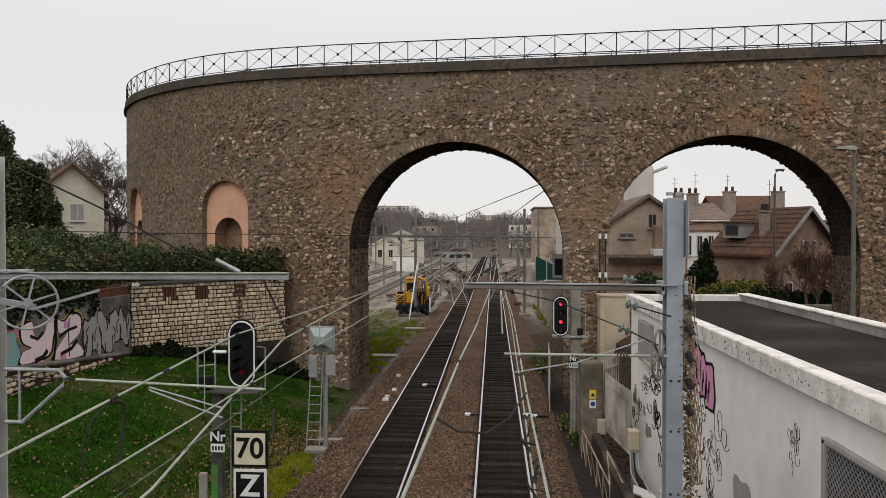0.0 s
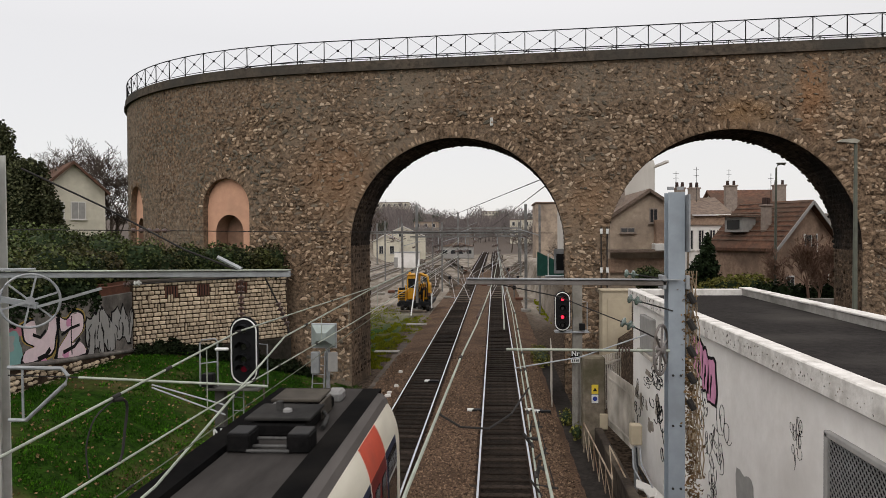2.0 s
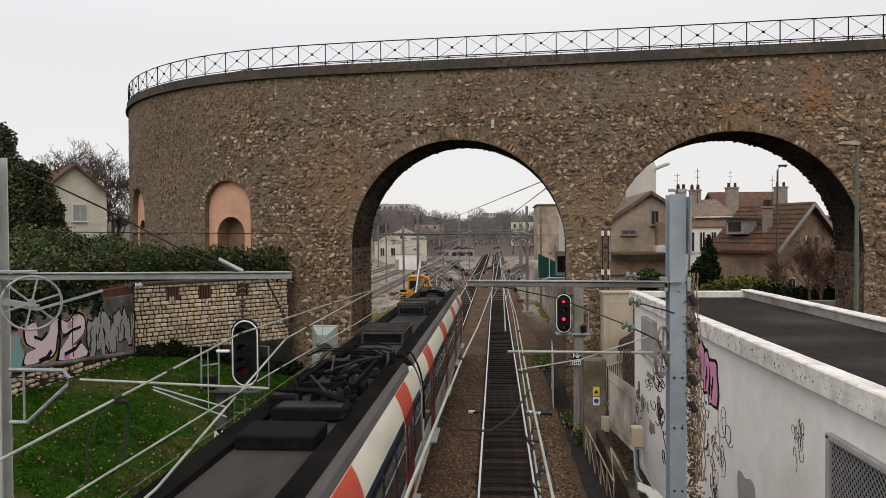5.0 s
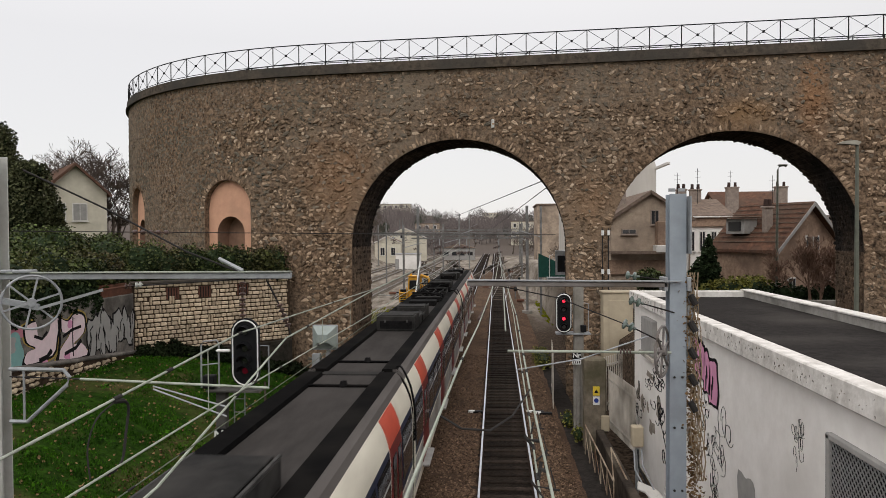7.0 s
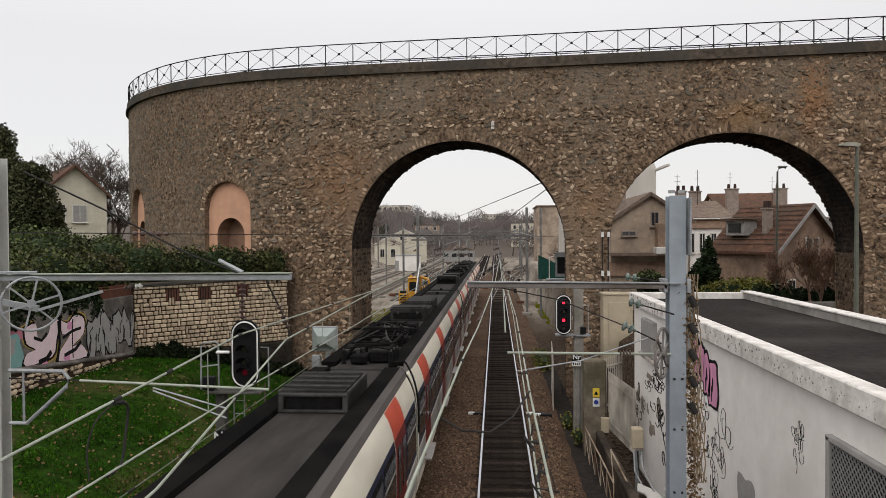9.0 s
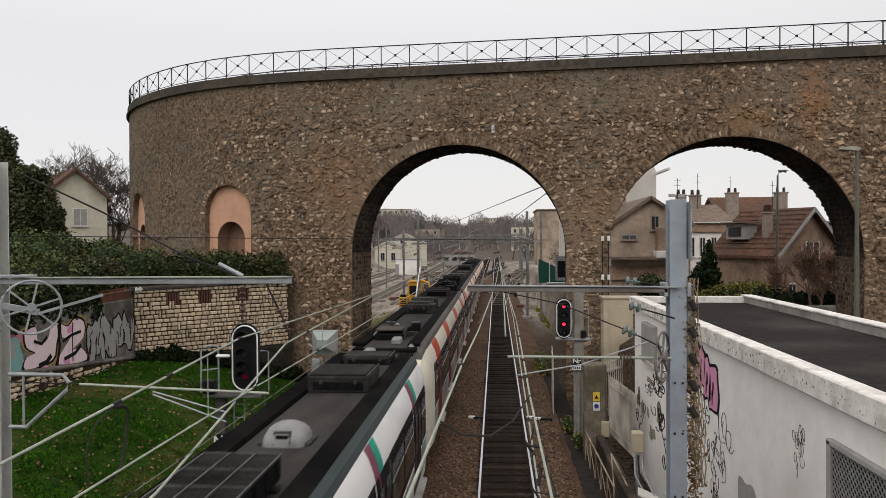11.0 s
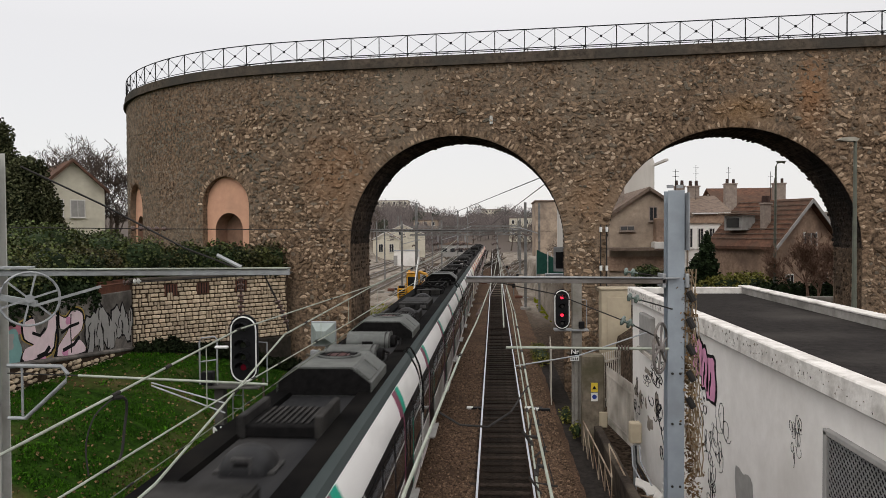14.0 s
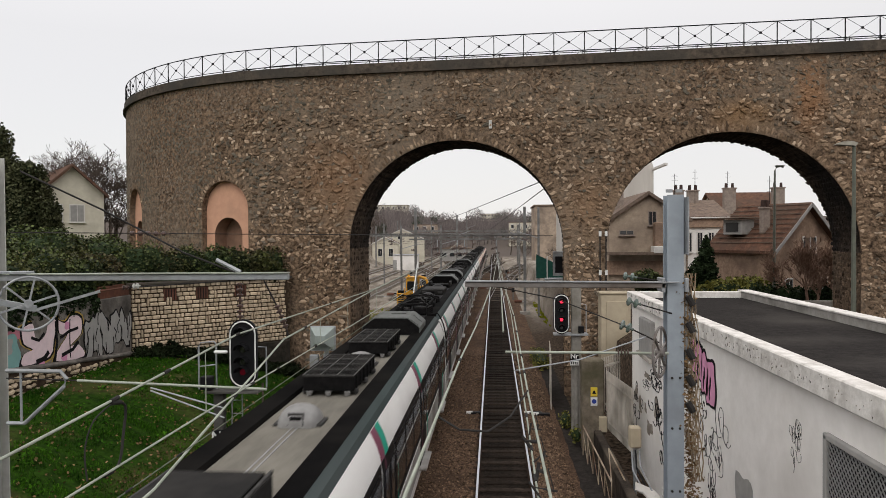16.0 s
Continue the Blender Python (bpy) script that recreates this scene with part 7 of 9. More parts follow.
def scribble(y, z, w, h, seed, n, r, col="black"):
    """Loops of thin sprayed line on the building's wall, as plain strokes."""
    rnd = random.Random(seed)
    for k in range(n):
        cy, cz = y + rnd.uniform(-0.5, 0.5) * w, z + rnd.uniform(-0.5, 0.5) * h
        a0, ay, az = rnd.uniform(0, 6), rnd.uniform(0.10, 0.22) * w, rnd.uniform(0.08, 0.2) * h
        pts = [Vector((4.397, cy + ay * math.cos(a0 + i * 0.4) + 0.012 * i * w, cz + az * math.sin(a0 + i * 0.4 * rnd.uniform(0.9, 1.1)))) for i in range(rnd.randint(9, 18))]
        Mesh().tube(pts, r, 4).obj("graffiti_stroke", PAINT[col], label="thin black sprayed loop on the white wall", category="graffiti", group="graffiti strokes")


for i, (dy, dz, ru, rv) in enumerate(((0.85, 0.42, 0.30, 0.42), (0.3, 0.28, 0.30, 0.50), (-0.25, 0.05, 0.30, 0.52), (-0.78, -0.12, 0.34, 0.58))):
    painted("graffiti_outline", blob_outline(15.6 + dy * 0.78, 3.90 + dz * 0.75, ru * 0.85 + 0.05, rv * 0.85 + 0.05, 70 + i, 24, 0.18), 4.388, PAINT["black"], "black sprayed outline of a pink graffito")
    painted("graffiti_fill", blob_outline(15.6 + dy * 0.78, 3.90 + dz * 0.75, ru * 0.85 - 0.02, rv * 0.85 - 0.02, 70 + i, 24, 0.18), 4.382, PAINT["pink"], "pink sprayed fill of a graffito on the wall")
    for k in range(2):
        painted("graffiti_mark", blob_outline(15.6 + dy * 0.78 + 0.06 * k, 3.92 + dz * 0.75 - 0.2 * k, 0.04, 0.14, 80 + i + k, 12, 0.3), 4.376, PAINT["black"], "black sprayed mark inside the pink graffito")
scribble(10.85, 3.75, 0.32, 0.7, 1, 12, 0.004)
scribble(15.3, 2.9, 0.8, 1.0, 2, 9, 0.008)
scribble(15.0, 1.9, 0.8, 1.2, 3, 8, 0.008)
scribble(20.0, 2.3, 1.5, 1.2, 4, 10, 0.014)
scribble(19.8, 3.2, 1.2, 0.6, 5, 8, 0.012)
scribble(22.3, 1.4, 1.4, 1.4, 6, 8, 0.014)
painted("graffiti_fill", blob_outline(13.0, 2.15, 0.45, 0.45, 91), 4.388, M_SHUTTER, "grey painted-over patch on the wall")
rnd_w = random.Random(17)
for k in range(16):
    w, h = rnd_w.uniform(0.12, 0.4), rnd_w.uniform(0.06, 0.25)
    painted("peeled_patch", blob_outline(rnd_w.uniform(16.5, 23.0), rnd_w.uniform(1.0, 4.2), w, h, 300 + k, 16, 0.4), 4.393, M_PEEL, "grey-brown patch where the white paint peeled off")
for k in range(150):
    y = rnd_w.uniform(7.0, 23.3)
    size = 0.25 + 0.045 * (y - 7.0)
    painted("peeled_patch", blob_outline(y, rnd_w.uniform(4.78, 5.03), rnd_w.uniform(0.008, 0.035) * size, rnd_w.uniform(0.008, 0.04) * size, 400 + k, 11, 0.9), 4.252, M_PEEL_DARK if k % 3 else M_PEEL, "dark flaked patch on the white parapet")
scribble(14.4, 2.4, 1.0, 1.6, 11, 10, 0.007)
scribble(19.0, 1.7, 1.6, 1.5, 7, 12, 0.016)
scribble(21.0, 2.6, 1.2, 0.5, 8, 8, 0.010)

# sloping peeled lean-to and panel at the far end of the building
t = thing("wall_panel_box", (4.2, 20.3, 3.0), "grey framed panel box on the white wall", "panel")
Mesh().box(0.14, 0.6, 0.95, 0.16, 1.5, 1.0, 0.02).obj("panel", M_SHUTTER, t)
Mesh().bar((0.1, -0.3, 0.38), (0.1, 1.5, 0.38), 0.16, 0.1).obj("ledge", M_GREY_FENCE, t)

t = thing("concrete_pillar", (3.25, 24.3, -0.3), "mossy concrete gate pillar with warning signs", "pillar")
Mesh().box(0, 0, 1.5, 0.72, 0.6, 3.1, 0.05).obj("shaft", mat("mossy_concrete", (0.25, 0.21, 0.165), (0.12, 0.10, 0.075), 3, 0.9, bump=0.3, dirt=(0.075, 0.07, 0.04), dirt_scale=0.9, dirt_at=0.52), t)
b = Mesh().box(0.02, -0.32, 2.0, 0.22, 0.02, 0.30, 0.005).obj("warning_sign", mat("yellow_sign", (0.75, 0.55, 0.05), (0.68, 0.5, 0.05), 4, 0.5), t, "yellow warning sign")
Mesh().prism([(-0.05, 1.94), (0.09, 1.94), (0.02, 2.06)], -0.345, -0.33).obj("triangle", M_SIGN_BLACK, b)
b = Mesh().box(0.02, -0.32, 1.68, 0.22, 0.02, 0.28, 0.005).obj("notice", M_SIGN_WHITE, t, "white notice with a blue disc")
Mesh().prism(circle(0.02, 1.69, 0.075, 14), -0.345, -0.33).obj("disc", mat("blue_disc", (0.02, 0.05, 0.3), None, 3, 0.5), b)
Mesh().box(0.3, -0.38, 0.95, 0.26, 0.16, 0.5, 0.02).obj("meter_box", M_BEIGE, t, "beige meter box")

t = thing("switch_cabinet", (4.95, 30.2, 2.5), "tall beige metal cabinet beside the viaduct pier", "cabinet")
Mesh().box(0, 0, 0.45, 1.2, 0.8, 3.0, 0.03).obj("body", M_BEIGE, t)
Mesh().box(0.05, -0.42, 0.5, 0.85, 0.03, 2.3, 0.01).obj("door", M_BEIGE, t)
Mesh().box(0, 0, 1.98, 1.3, 0.9, 0.08, 0.02).obj("lid", M_BEIGE, t)


def palisade(a, b, z, h, label, lean=0.0):
    t = thing("palisade_fence", (a[0], a[1], z), label, "fence", "palisade fences")
    d = Vector((b[0] - a[0], b[1] - a[1], b[2] if len(b) > 2 else 0))
    n = max(2, int(d.length / 0.13))
    for i in range(n + 1):
        p = d * (i / n)
        Mesh().box(p.x, p.y, p.z + h / 2, 0.03, 0.075, h, 0.008).obj("pale", M_GREY_FENCE, t)
    for k in (0.25, h - 0.3):
        Mesh().bar((0, 0, k), (d.x, d.y, d.z + k), 0.05, 0.06).obj("rail", M_GREY_FENCE, t)


palisade((3.65, 25.2), (4.5, 26.3), 0.7, 1.9, "pale steel palisade fence beside the gate pillar")
palisade((3.7, 24.0), (4.0, 21.2), 0.5, 1.9, "pale steel palisade fence along the white building")
palisade((2.3, 29.5), (2.55, 33.5), -0.3, 2.3, "weathered pale fence at the foot of the pier")


def build_stair():
    t = thing("stair_rail", (2.9, 20.5, -0.3), "worn steel handrail with crossed bars beside the stair", "handrail")
    pts = [(-0.05, 3.0, 1.0), (0.12, -1.6, 0.75), (0.3, 0.0, 1.15), (0.55, -2.4, 0.6), (1.0, -2.6, 0.6)]
    Mesh().tube(pts[:2], 0.025, 6).obj("rail", M_RAIL_BROWN, t)
    Mesh().tube(pts[1:], 0.025, 6).obj("rail", M_RAIL_BROWN, t)
    for i in range(6):
        y = 3.0 - i * 0.92
        Mesh().tube([(-0.05 + 0.034 * i, y, -0.2), (-0.05 + 0.034 * i, y, 1.0 - 0.05 * i)], 0.018, 6).obj("post", M_RAIL_BROWN, t)
        if i < 5:
            Mesh().tube([(-0.05 + 0.034 * i, y, 0.85 - 0.05 * i), (-0.02 + 0.034 * i, y - 0.9, 0.05)], 0.012, 5).obj("brace", M_RAIL_BROWN, t)
    w = thing("retaining_wall", (3.3, 19, -0.4), "low dark retaining wall beside the path", "wall", kind="structure")
    Mesh().box(0.05, 0, 0.35, 0.25, 9.5, 1.1, 0.03).obj("wall", M_SOOT_WALL, w)
    e = thing("junction_box", (3.75, 19.6, 0.4), "grey electrical box with pale conduits on a post", "electrical box")
    Mesh().box(0, 0, 1.05, 0.3, 0.3, 0.55, 0.03).obj("case", M_BEIGE, e)
    Mesh().tube([(0, 0, -0.6), (0, 0, 0.7)], 0.05, 8).obj("post", M_STEEL, e)
    for k in range(3):
        Mesh().tube([(-0.1 + 0.1 * k, -0.1, 0.7), (-0.15 + 0.1 * k, -0.5, 0.3 + 0.05 * k), (0.05 + 0.1 * k, -1.1, -0.1), (0.1 + 0.1 * k, -2.0, -0.5)], 0.022, 8).obj("conduit", M_STEEL if k != 1 else M_SIGN_BLACK, e)
    for k in range(5):
        b = thing("debris", (3.75 + 0.09 * k, 18.6 - 0.42 * k, 0.28), "broken pale board leaning by the wall", "debris", "broken boards")
        Mesh().box(0, 0, 0.12, 0.5 - 0.05 * k, 0.28, 0.05, 0.01).obj("board", M_TRIM, b).rotation_euler = (0.5, 0.4 - 0.25 * k, 0.6 * k)
    p = thing("cable_drum", (4.0, 16.8, -0.2), "pale ribbed plastic pipe standing by the wall", "pipe")
    Mesh().tube([(0, 0, 0), (0, 0, 1.35), (0, 0, 1.4), (0, 0, 1.45)], [0.16, 0.16, 0.14, 0.08], 12).obj("pipe", M_TRIM, p)
    for k in range(8):
        Mesh().tube([(0, 0, 0.15 + 0.15 * k), (0, 0, 0.2 + 0.15 * k)], 0.175, 12).obj("rib", M_TRIM, p)


build_stair()
build_shrub("weeds", (0, 0, 0), [(2.65, 27.2, -0.05, 0.25, 0.8, 0.3), (2.75, 24.6, 0.1, 0.2, 0.4, 0.3), (2.5, 40, 0.1, 0.6, 3, 0.4)], 900, 0.09, M_LEAF_OLIVE, "olive weeds beside the path", "weeds", 15)
t = thing("path", (2.6, 20, -0.31), "dark trodden path beside the east track", "path", kind="structure")
Mesh().box(-0.1, 6, 0.03, 1.3, 40, 0.06, 0.02).obj("surface", mat("dark_path", (0.040, 0.034, 0.030), (0.02, 0.017, 0.015), 5, 0.9, bump=0.3), t)

# street behind: lamps, houses, plants
t = thing("street_lamp", (13.66, 28.5, 2.6), "green-grey street lamp with a flat hooded head", "street lamp", "street lamps")
Mesh().tube([(0, 0, 0), (0, 0, 3), (0, 0, 7.6)], [0.10, 0.085, 0.06], 10).obj("post", M_BRONZE, t)
h = loft([(-0.14, [(-0.72, 7.62), (-0.5, 7.72), (-0.1, 7.74), (0.1, 7.66), (0.0, 7.56)]), (0.14, [(-0.72, 7.62), (-0.5, 7.72), (-0.1, 7.74), (0.1, 7.66), (0.0, 7.56)])]).obj("lamp_head", mat("lamp_hood", (0.36, 0.34, 0.28), None, 3, 0.5), t)
t = thing("street_lamp", (15.8, 42, 2.6), "green-grey street lamp with a short bent arm", "street lamp", "street lamps")
Mesh().tube([(0, 0, 0), (0, 0, 4), (0.03, 0, 7.8), (0.12, 0, 8.0), (0.35, 0, 8.05), (0.5, 0, 7.98)], [0.09, 0.075, 0.05, 0.05, 0.05, 0.04], 10).obj("post", M_BRONZE, t)
Mesh().box(0.3, 0, 8.07, 0.5, 0.2, 0.08, 0.03).obj("lamp_head", M_BRONZE, t)


def mast_aerial(at, h):
    t = thing("aerial", at, "thin roof aerial with cross bars", "aerial", "aerials")
    Mesh().tube([(0, 0, 0), (0, 0, h)], 0.022, 5).obj("pole", M_IRON, t)
    for k in (0.75, 0.92):
        Mesh().bar((-0.22, 0, h * k), (0.22, 0, h * k), 0.02).obj("bar", M_IRON, t)


build_house((10.9, 52, 2.7), 0, 5.5, 10, 5.2, 7.0, M_GREY_RENDER, M_GREY_TILE, "brown-grey gabled house with a dark tiled roof", [(0.3, 5.3, 0.45, 0.9, 0), (-1.5, 4.3, 0.9, 0.25, 0), (1.6, 3.6, 0.8, 1.3, 0)], over=0.3, frames=M_CHIMNEY,
            verge=M_GREY_TILE, chimneys=((-1.6, 3, 5.4, 7.7, 0.8),))
t = thing("awning", (10.2, 51.6, 2.7), "dull brown awning over the house front", "awning")
Mesh().prism([(-2.2, 2.95), (2.4, 2.95), (2.4, 2.75), (-2.2, 2.75)], -0.7, 0.3).obj("canopy", M_GREY_TILE, t)
Mesh().prism([(-2.2, 2.3), (2.4, 2.3), (2.4, 1.3), (-2.2, 1.3)], 0.2, 0.3).obj("shopfront", M_BRICK, t)
t = thing("bay_window", (12.0, 51.5, 2.7), "white bay window with brick panel", "window")
Mesh().box(0, 0, 4.0, 1.6, 0.9, 2.0, 0.04).obj("wall", M_BRICK, t)
Mesh().box(0, -0.1, 3.1, 1.9, 1.1, 0.5, 0.04).obj("balcony", M_TRIM, t)
Mesh().box(0.9, -0.2, 3.0, 0.7, 0.8, 4.2, 0.04).obj("white_pier", M_TRIM, t)
build_house((16.2, 60, 2.6), 0, 5.2, 9, 5.6, 7.0, M_WHITE_WALL, M_GREY_TILE, "white rendered town house with narrow windows", [(-0.35, 3.6, 0.35, 1.5, 0), (0.5, 3.6, 0.35, 1.5, 0), (1.4, 3.6, 0.35, 1.5, 0), (-1.7, 3.6, 0.9, 1.6, 0)], gable_front=False,
            chimneys=((-0.7, 2, 5.8, 7.9, 0.8), (1.0, 4, 6.5, 8.0, 0.9)))
Mesh().box(16.8, 59.85, 7.75, 3.6, 0.12, 0.7, 0.02).obj("frieze", M_BRICK, label="brick frieze under the white house's eaves", category="frieze")
build_house((25.2, 72, 2.6), 0, 6.0, 9, 5.9, 8.3, M_CREAM_WALL, M_TILE, "broad house with a low red-brown roof", [], gable_front=False, chimneys=((-2.2, 0.5, 6, 8.7, 1.1), (2.4, 0.5, 6, 8.7, 1.1)))
hc = build_house((19.7, 47.2, 2.6), 30, 6.0, 4.8, 3.3, 6.0, M_BRICK, M_TILE, "brick house with a steep brown tiled roof and dormer", [(0.3, 3.2, 1.1, 1.6, 0), (-1.6, 0.9, 0.6, 1.0, 0), (1.5, 0.9, 0.8, 1.1, 0)], over=0.45, verge=M_SHUTTER,
                 chimneys=((-1.9, 1.5, 3.9, 5.9, 0.6),))
for i in range(9):
    z = 3.3 + 2.7 * (i + 0.5) / 9
    Mesh().box(-3.0 * (1 - (i + 0.5) / 9) - 0.05, 2.4, z + 0.26, 0.06, 5.6, 0.05).obj("tile_course", M_GREY_TILE, hc)
dm = Mesh().box(-2.2, 3.3, 4.7, 1.2, 1.5, 1.0, 0.03).obj("dormer", M_SHUTTER, hc, "grey dormer window")
Mesh().box(-2.82, 3.3, 4.7, 0.05, 1.0, 0.6).obj("pane", M_WINDOW, dm)
Mesh().box(-2.3, 3.3, 5.3, 1.7, 1.9, 0.1, 0.02).obj("dormer_roof", M_GREY_TILE, dm)
Mesh().box(0.3, -0.05, 3.25, 0.9, 0.06, 1.7, 0.01).obj("blind", M_BRICK, hc)
t = thing("blank_gable_building", (13.4, 76, 2.6), "tall pale building with a blank streaked side wall", "building")
Mesh().prism([(-6, -1), (3.1, -1), (3.1, 11.2), (2.7, 12.4), (-6, 11.4)], 0, 10).obj("wall", mat("streaked_pale_render", (0.60, 0.57, 0.52), (0.50, 0.47, 0.43), 1.0, 0.9, dirt=(0.36, 0.33, 0.3), dirt_scale=0.5, dirt_at=0.58, stretch=(1, 1, 0.15)), t)
Mesh().box(3.15, 0, 11.0, 0.3, 10.4, 0.25, 0.03).obj("cornice", M_TRIM, t)
mast_aerial((16.6, 61, 9.3), 2.9)
mast_aerial((23.0, 73, 10.8), 2.2)
mast_aerial((22.2, 60, 6.5), 5.0)
mast_aerial((13.0, 53, 9.2), 2.0)
mast_aerial((-30.8, 56, 11.3), 2.6)

build_shrub("conifer", (13.2, 47, 2.6), [(0, 0, 1.0, 1.25, 1.0, 1.1), (0.1, 0, 1.9, 0.9, 0.9, 1.0), (0.25, 0, 2.8, 0.5, 0.5, 0.9), (0.3, 0, 3.6, 0.22, 0.22, 0.6)], 3000, 0.2, M_LEAF_DARK, "dark conifer in front of the white house", "tree", 21)
build_shrub("olive_bush", (13.9, 44, 2.4), [(0, 0, 0.9, 1.6, 1.0, 0.95), (1.4, 0.3, 1.0, 1.3, 1.0, 1.0), (-1.2, 0, 0.7, 1.0, 0.8, 0.8)], 3200, 0.17, M_LEAF_OLIVE, "olive-green garden bush beside the street", "bush", 22)
build_shrub("garden_hedge", (16.6, 42, 2.4), [(-2.2 + 0.9 * i, 0.2 * (i % 2), 0.6, 0.9, 0.9, 0.85 + 0.15 * (i % 3)) for i in range(7)], 5200, 0.15, M_LEAF_DARK, "dark green hedge by the street", "hedge", 23)
build_shrub("porch_bush", (9.8, 47, 2.5), [(0, 0, 1.3, 1.0, 0.8, 0.9), (1.6, 0, 0.8, 0.9, 0.7, 0.6)], 1800, 0.15, M_LEAF, "green bush in front of the gabled house", "bush", 24)
for i, (x, y, h) in enumerate(((17.2, 41, 4.4), (18.2, 42, 4.0), (16.6, 41.5, 3.8), (18.8, 41.2, 3.6), (17.6, 40.6, 3.4))):
    build_bare_tree((x, y, 2.6), h, 0.42, "leafless reddish shrub by the street", 90 + i, M_TWIG, 5, "bare_shrub", 0.014)
t = thing("garden_wall", (16, 39.5, 2.4), "pale garden wall along the street", "wall", kind="structure")
Mesh().box(-1, 0, 0.4, 16, 0.25, 1.0, 0.03).obj("wall", M_CONC, t)
Mesh().bar((17.4, 37, 2.4), (17.4, 37, 4.9), 0.12).obj("gate_post", M_SIGN_WHITE, label="slim white gate post by the street", category="post")
# wall lanterns and pipes on the pier between the arches
t = thing("pier_cabling", tuple(via(15.4, 3.5, 0.1)), "white-capped cables and insulators fixed to the pier", "cable")
for dx in (0.0, 0.26):
    Mesh().tube([(dx, 0, -1), (dx, 0, 3.6)], 0.03, 6).obj("cable", M_DARK_WIRE, t)
    for z in (1.6, 3.3):
        Mesh().tube([(dx, -0.05, z), (dx, -0.05, z + 0.22)], 0.06, 8).obj("cap", M_SIGN_WHITE, t)


# ---- the train ----
CAR_LENGTH = 23.52
T_WHITE = mat("cream_white_train_paint", (0.72, 0.68, 0.57), (0.66, 0.62, 0.51), 1.2, 0.45, dirt=(0.42, 0.38, 0.31), dirt_scale=0.7, dirt_at=0.64, stretch=(1, 0.3, 1))
T_WHITE2 = mat("white_train_paint", (0.80, 0.79, 0.77), (0.74, 0.73, 0.71), 1.2, 0.4, dirt=(0.5, 0.49, 0.47), dirt_scale=0.7, dirt_at=0.66, stretch=(1, 0.3, 1))
T_RED = mat("orange_red_train_paint", (0.55, 0.075, 0.035), (0.46, 0.06, 0.03), 3, 0.45, dirt=(0.3, 0.06, 0.035), dirt_scale=1.0, dirt_at=0.66)
T_GREEN = mat("turquoise_stripe", (0.0, 0.33, 0.22), (0.0, 0.28, 0.19), 3, 0.45)
T_PURPLE = mat("plum_stripe", (0.22, 0.055, 0.10), (0.18, 0.045, 0.085), 3, 0.45)
T_DECK = mat("dusty_roof_deck", (0.050, 0.045, 0.042), (0.031, 0.028, 0.026), 2.5, 0.75, bump=0.1, dirt=(0.055, 0.049, 0.046), dirt_scale=0.6, dirt_at=0.6, stretch=(1, 0.25, 1))
T_DECK2 = mat("dark_roof_deck", (0.029, 0.029, 0.030), (0.017, 0.017, 0.018), 2.5, 0.7, bump=0.1, dirt=(0.045, 0.042, 0.04), dirt_scale=0.6, dirt_at=0.6, stretch=(1, 0.25, 1))
T_DECK3 = mat("tan_roof_deck", (0.21, 0.195, 0.165), (0.14, 0.13, 0.11), 2.5, 0.75, bump=0.1, dirt=(0.09, 0.08, 0.07), dirt_scale=0.6, dirt_at=0.6, stretch=(1, 0.25, 1))
T_RIM = mat("black_roof_edge", (0.006, 0.0055, 0.0055), (0.003, 0.003, 0.003), 5, 0.8, dirt=(0.011, 0.010, 0.009), dirt_scale=0.8, spec=0.02)
T_CORNICE = mat("warm_grey_cornice", (0.16, 0.146, 0.137), (0.10, 0.09, 0.084), 2, 0.62, dirt=(0.09, 0.08, 0.075), dirt_scale=0.6, stretch=(1, 0.2, 1))
T_CORNICE2 = mat("slate_green_cornice", (0.06, 0.078, 0.077), (0.045, 0.058, 0.057), 2, 0.62, dirt=(0.07, 0.08, 0.08), dirt_scale=0.6, stretch=(1, 0.2, 1))
T_BOX = mat("grey_roof_unit", (0.032, 0.031, 0.030), (0.015, 0.0145, 0.014), 4, 0.6, dirt=(0.045, 0.042, 0.039), dirt_scale=1.0, rand=0.25, spec=0.05)
T_BOX2 = mat("slate_roof_unit", (0.125, 0.132, 0.122), (0.075, 0.08, 0.074), 4, 0.55, bump=0.1, dirt=(0.06, 0.063, 0.058), dirt_scale=1.3, rand=0.15)
T_PLATE = mat("dusty_brown_plate", (0.10, 0.088, 0.072), (0.055, 0.048, 0.04), 4, 0.6, dirt=(0.05, 0.044, 0.038), dirt_scale=1.2)
T_GRILLE = mat("worn_grille_bars", (0.085, 0.082, 0.078), (0.035, 0.034, 0.032), 5, 0.55)
T_FRAME = mat("worn_grey_frame", (0.075, 0.072, 0.07), (0.035, 0.034, 0.033), 5, 0.65)
T_DARK = mat("sooty_metal", (0.014, 0.013, 0.013), (0.006, 0.006, 0.006), 8, 0.7, spec=0.03)
T_COWL = mat("grey_cowl", (0.026, 0.026, 0.027), (0.014, 0.014, 0.015), 4, 0.5, dirt=(0.04, 0.038, 0.036), dirt_scale=1.5, spec=0.15)
T_DOME = mat("pale_dome", (0.27, 0.265, 0.255), (0.18, 0.175, 0.17), 4, 0.5)
T_GLASS = mat("dark_train_glass", (0.012, 0.014, 0.017), (0.008, 0.009, 0.012), 2, 0.08, spec=0.25)
T_NAVY = mat("navy_panel", (0.02, 0.028, 0.06), (0.012, 0.016, 0.036), 3, 0.4, spec=0.1)
T_DOOR = mat("dark_red_door", (0.16, 0.02, 0.018), (0.11, 0.015, 0.014), 3, 0.45, spec=0.15)
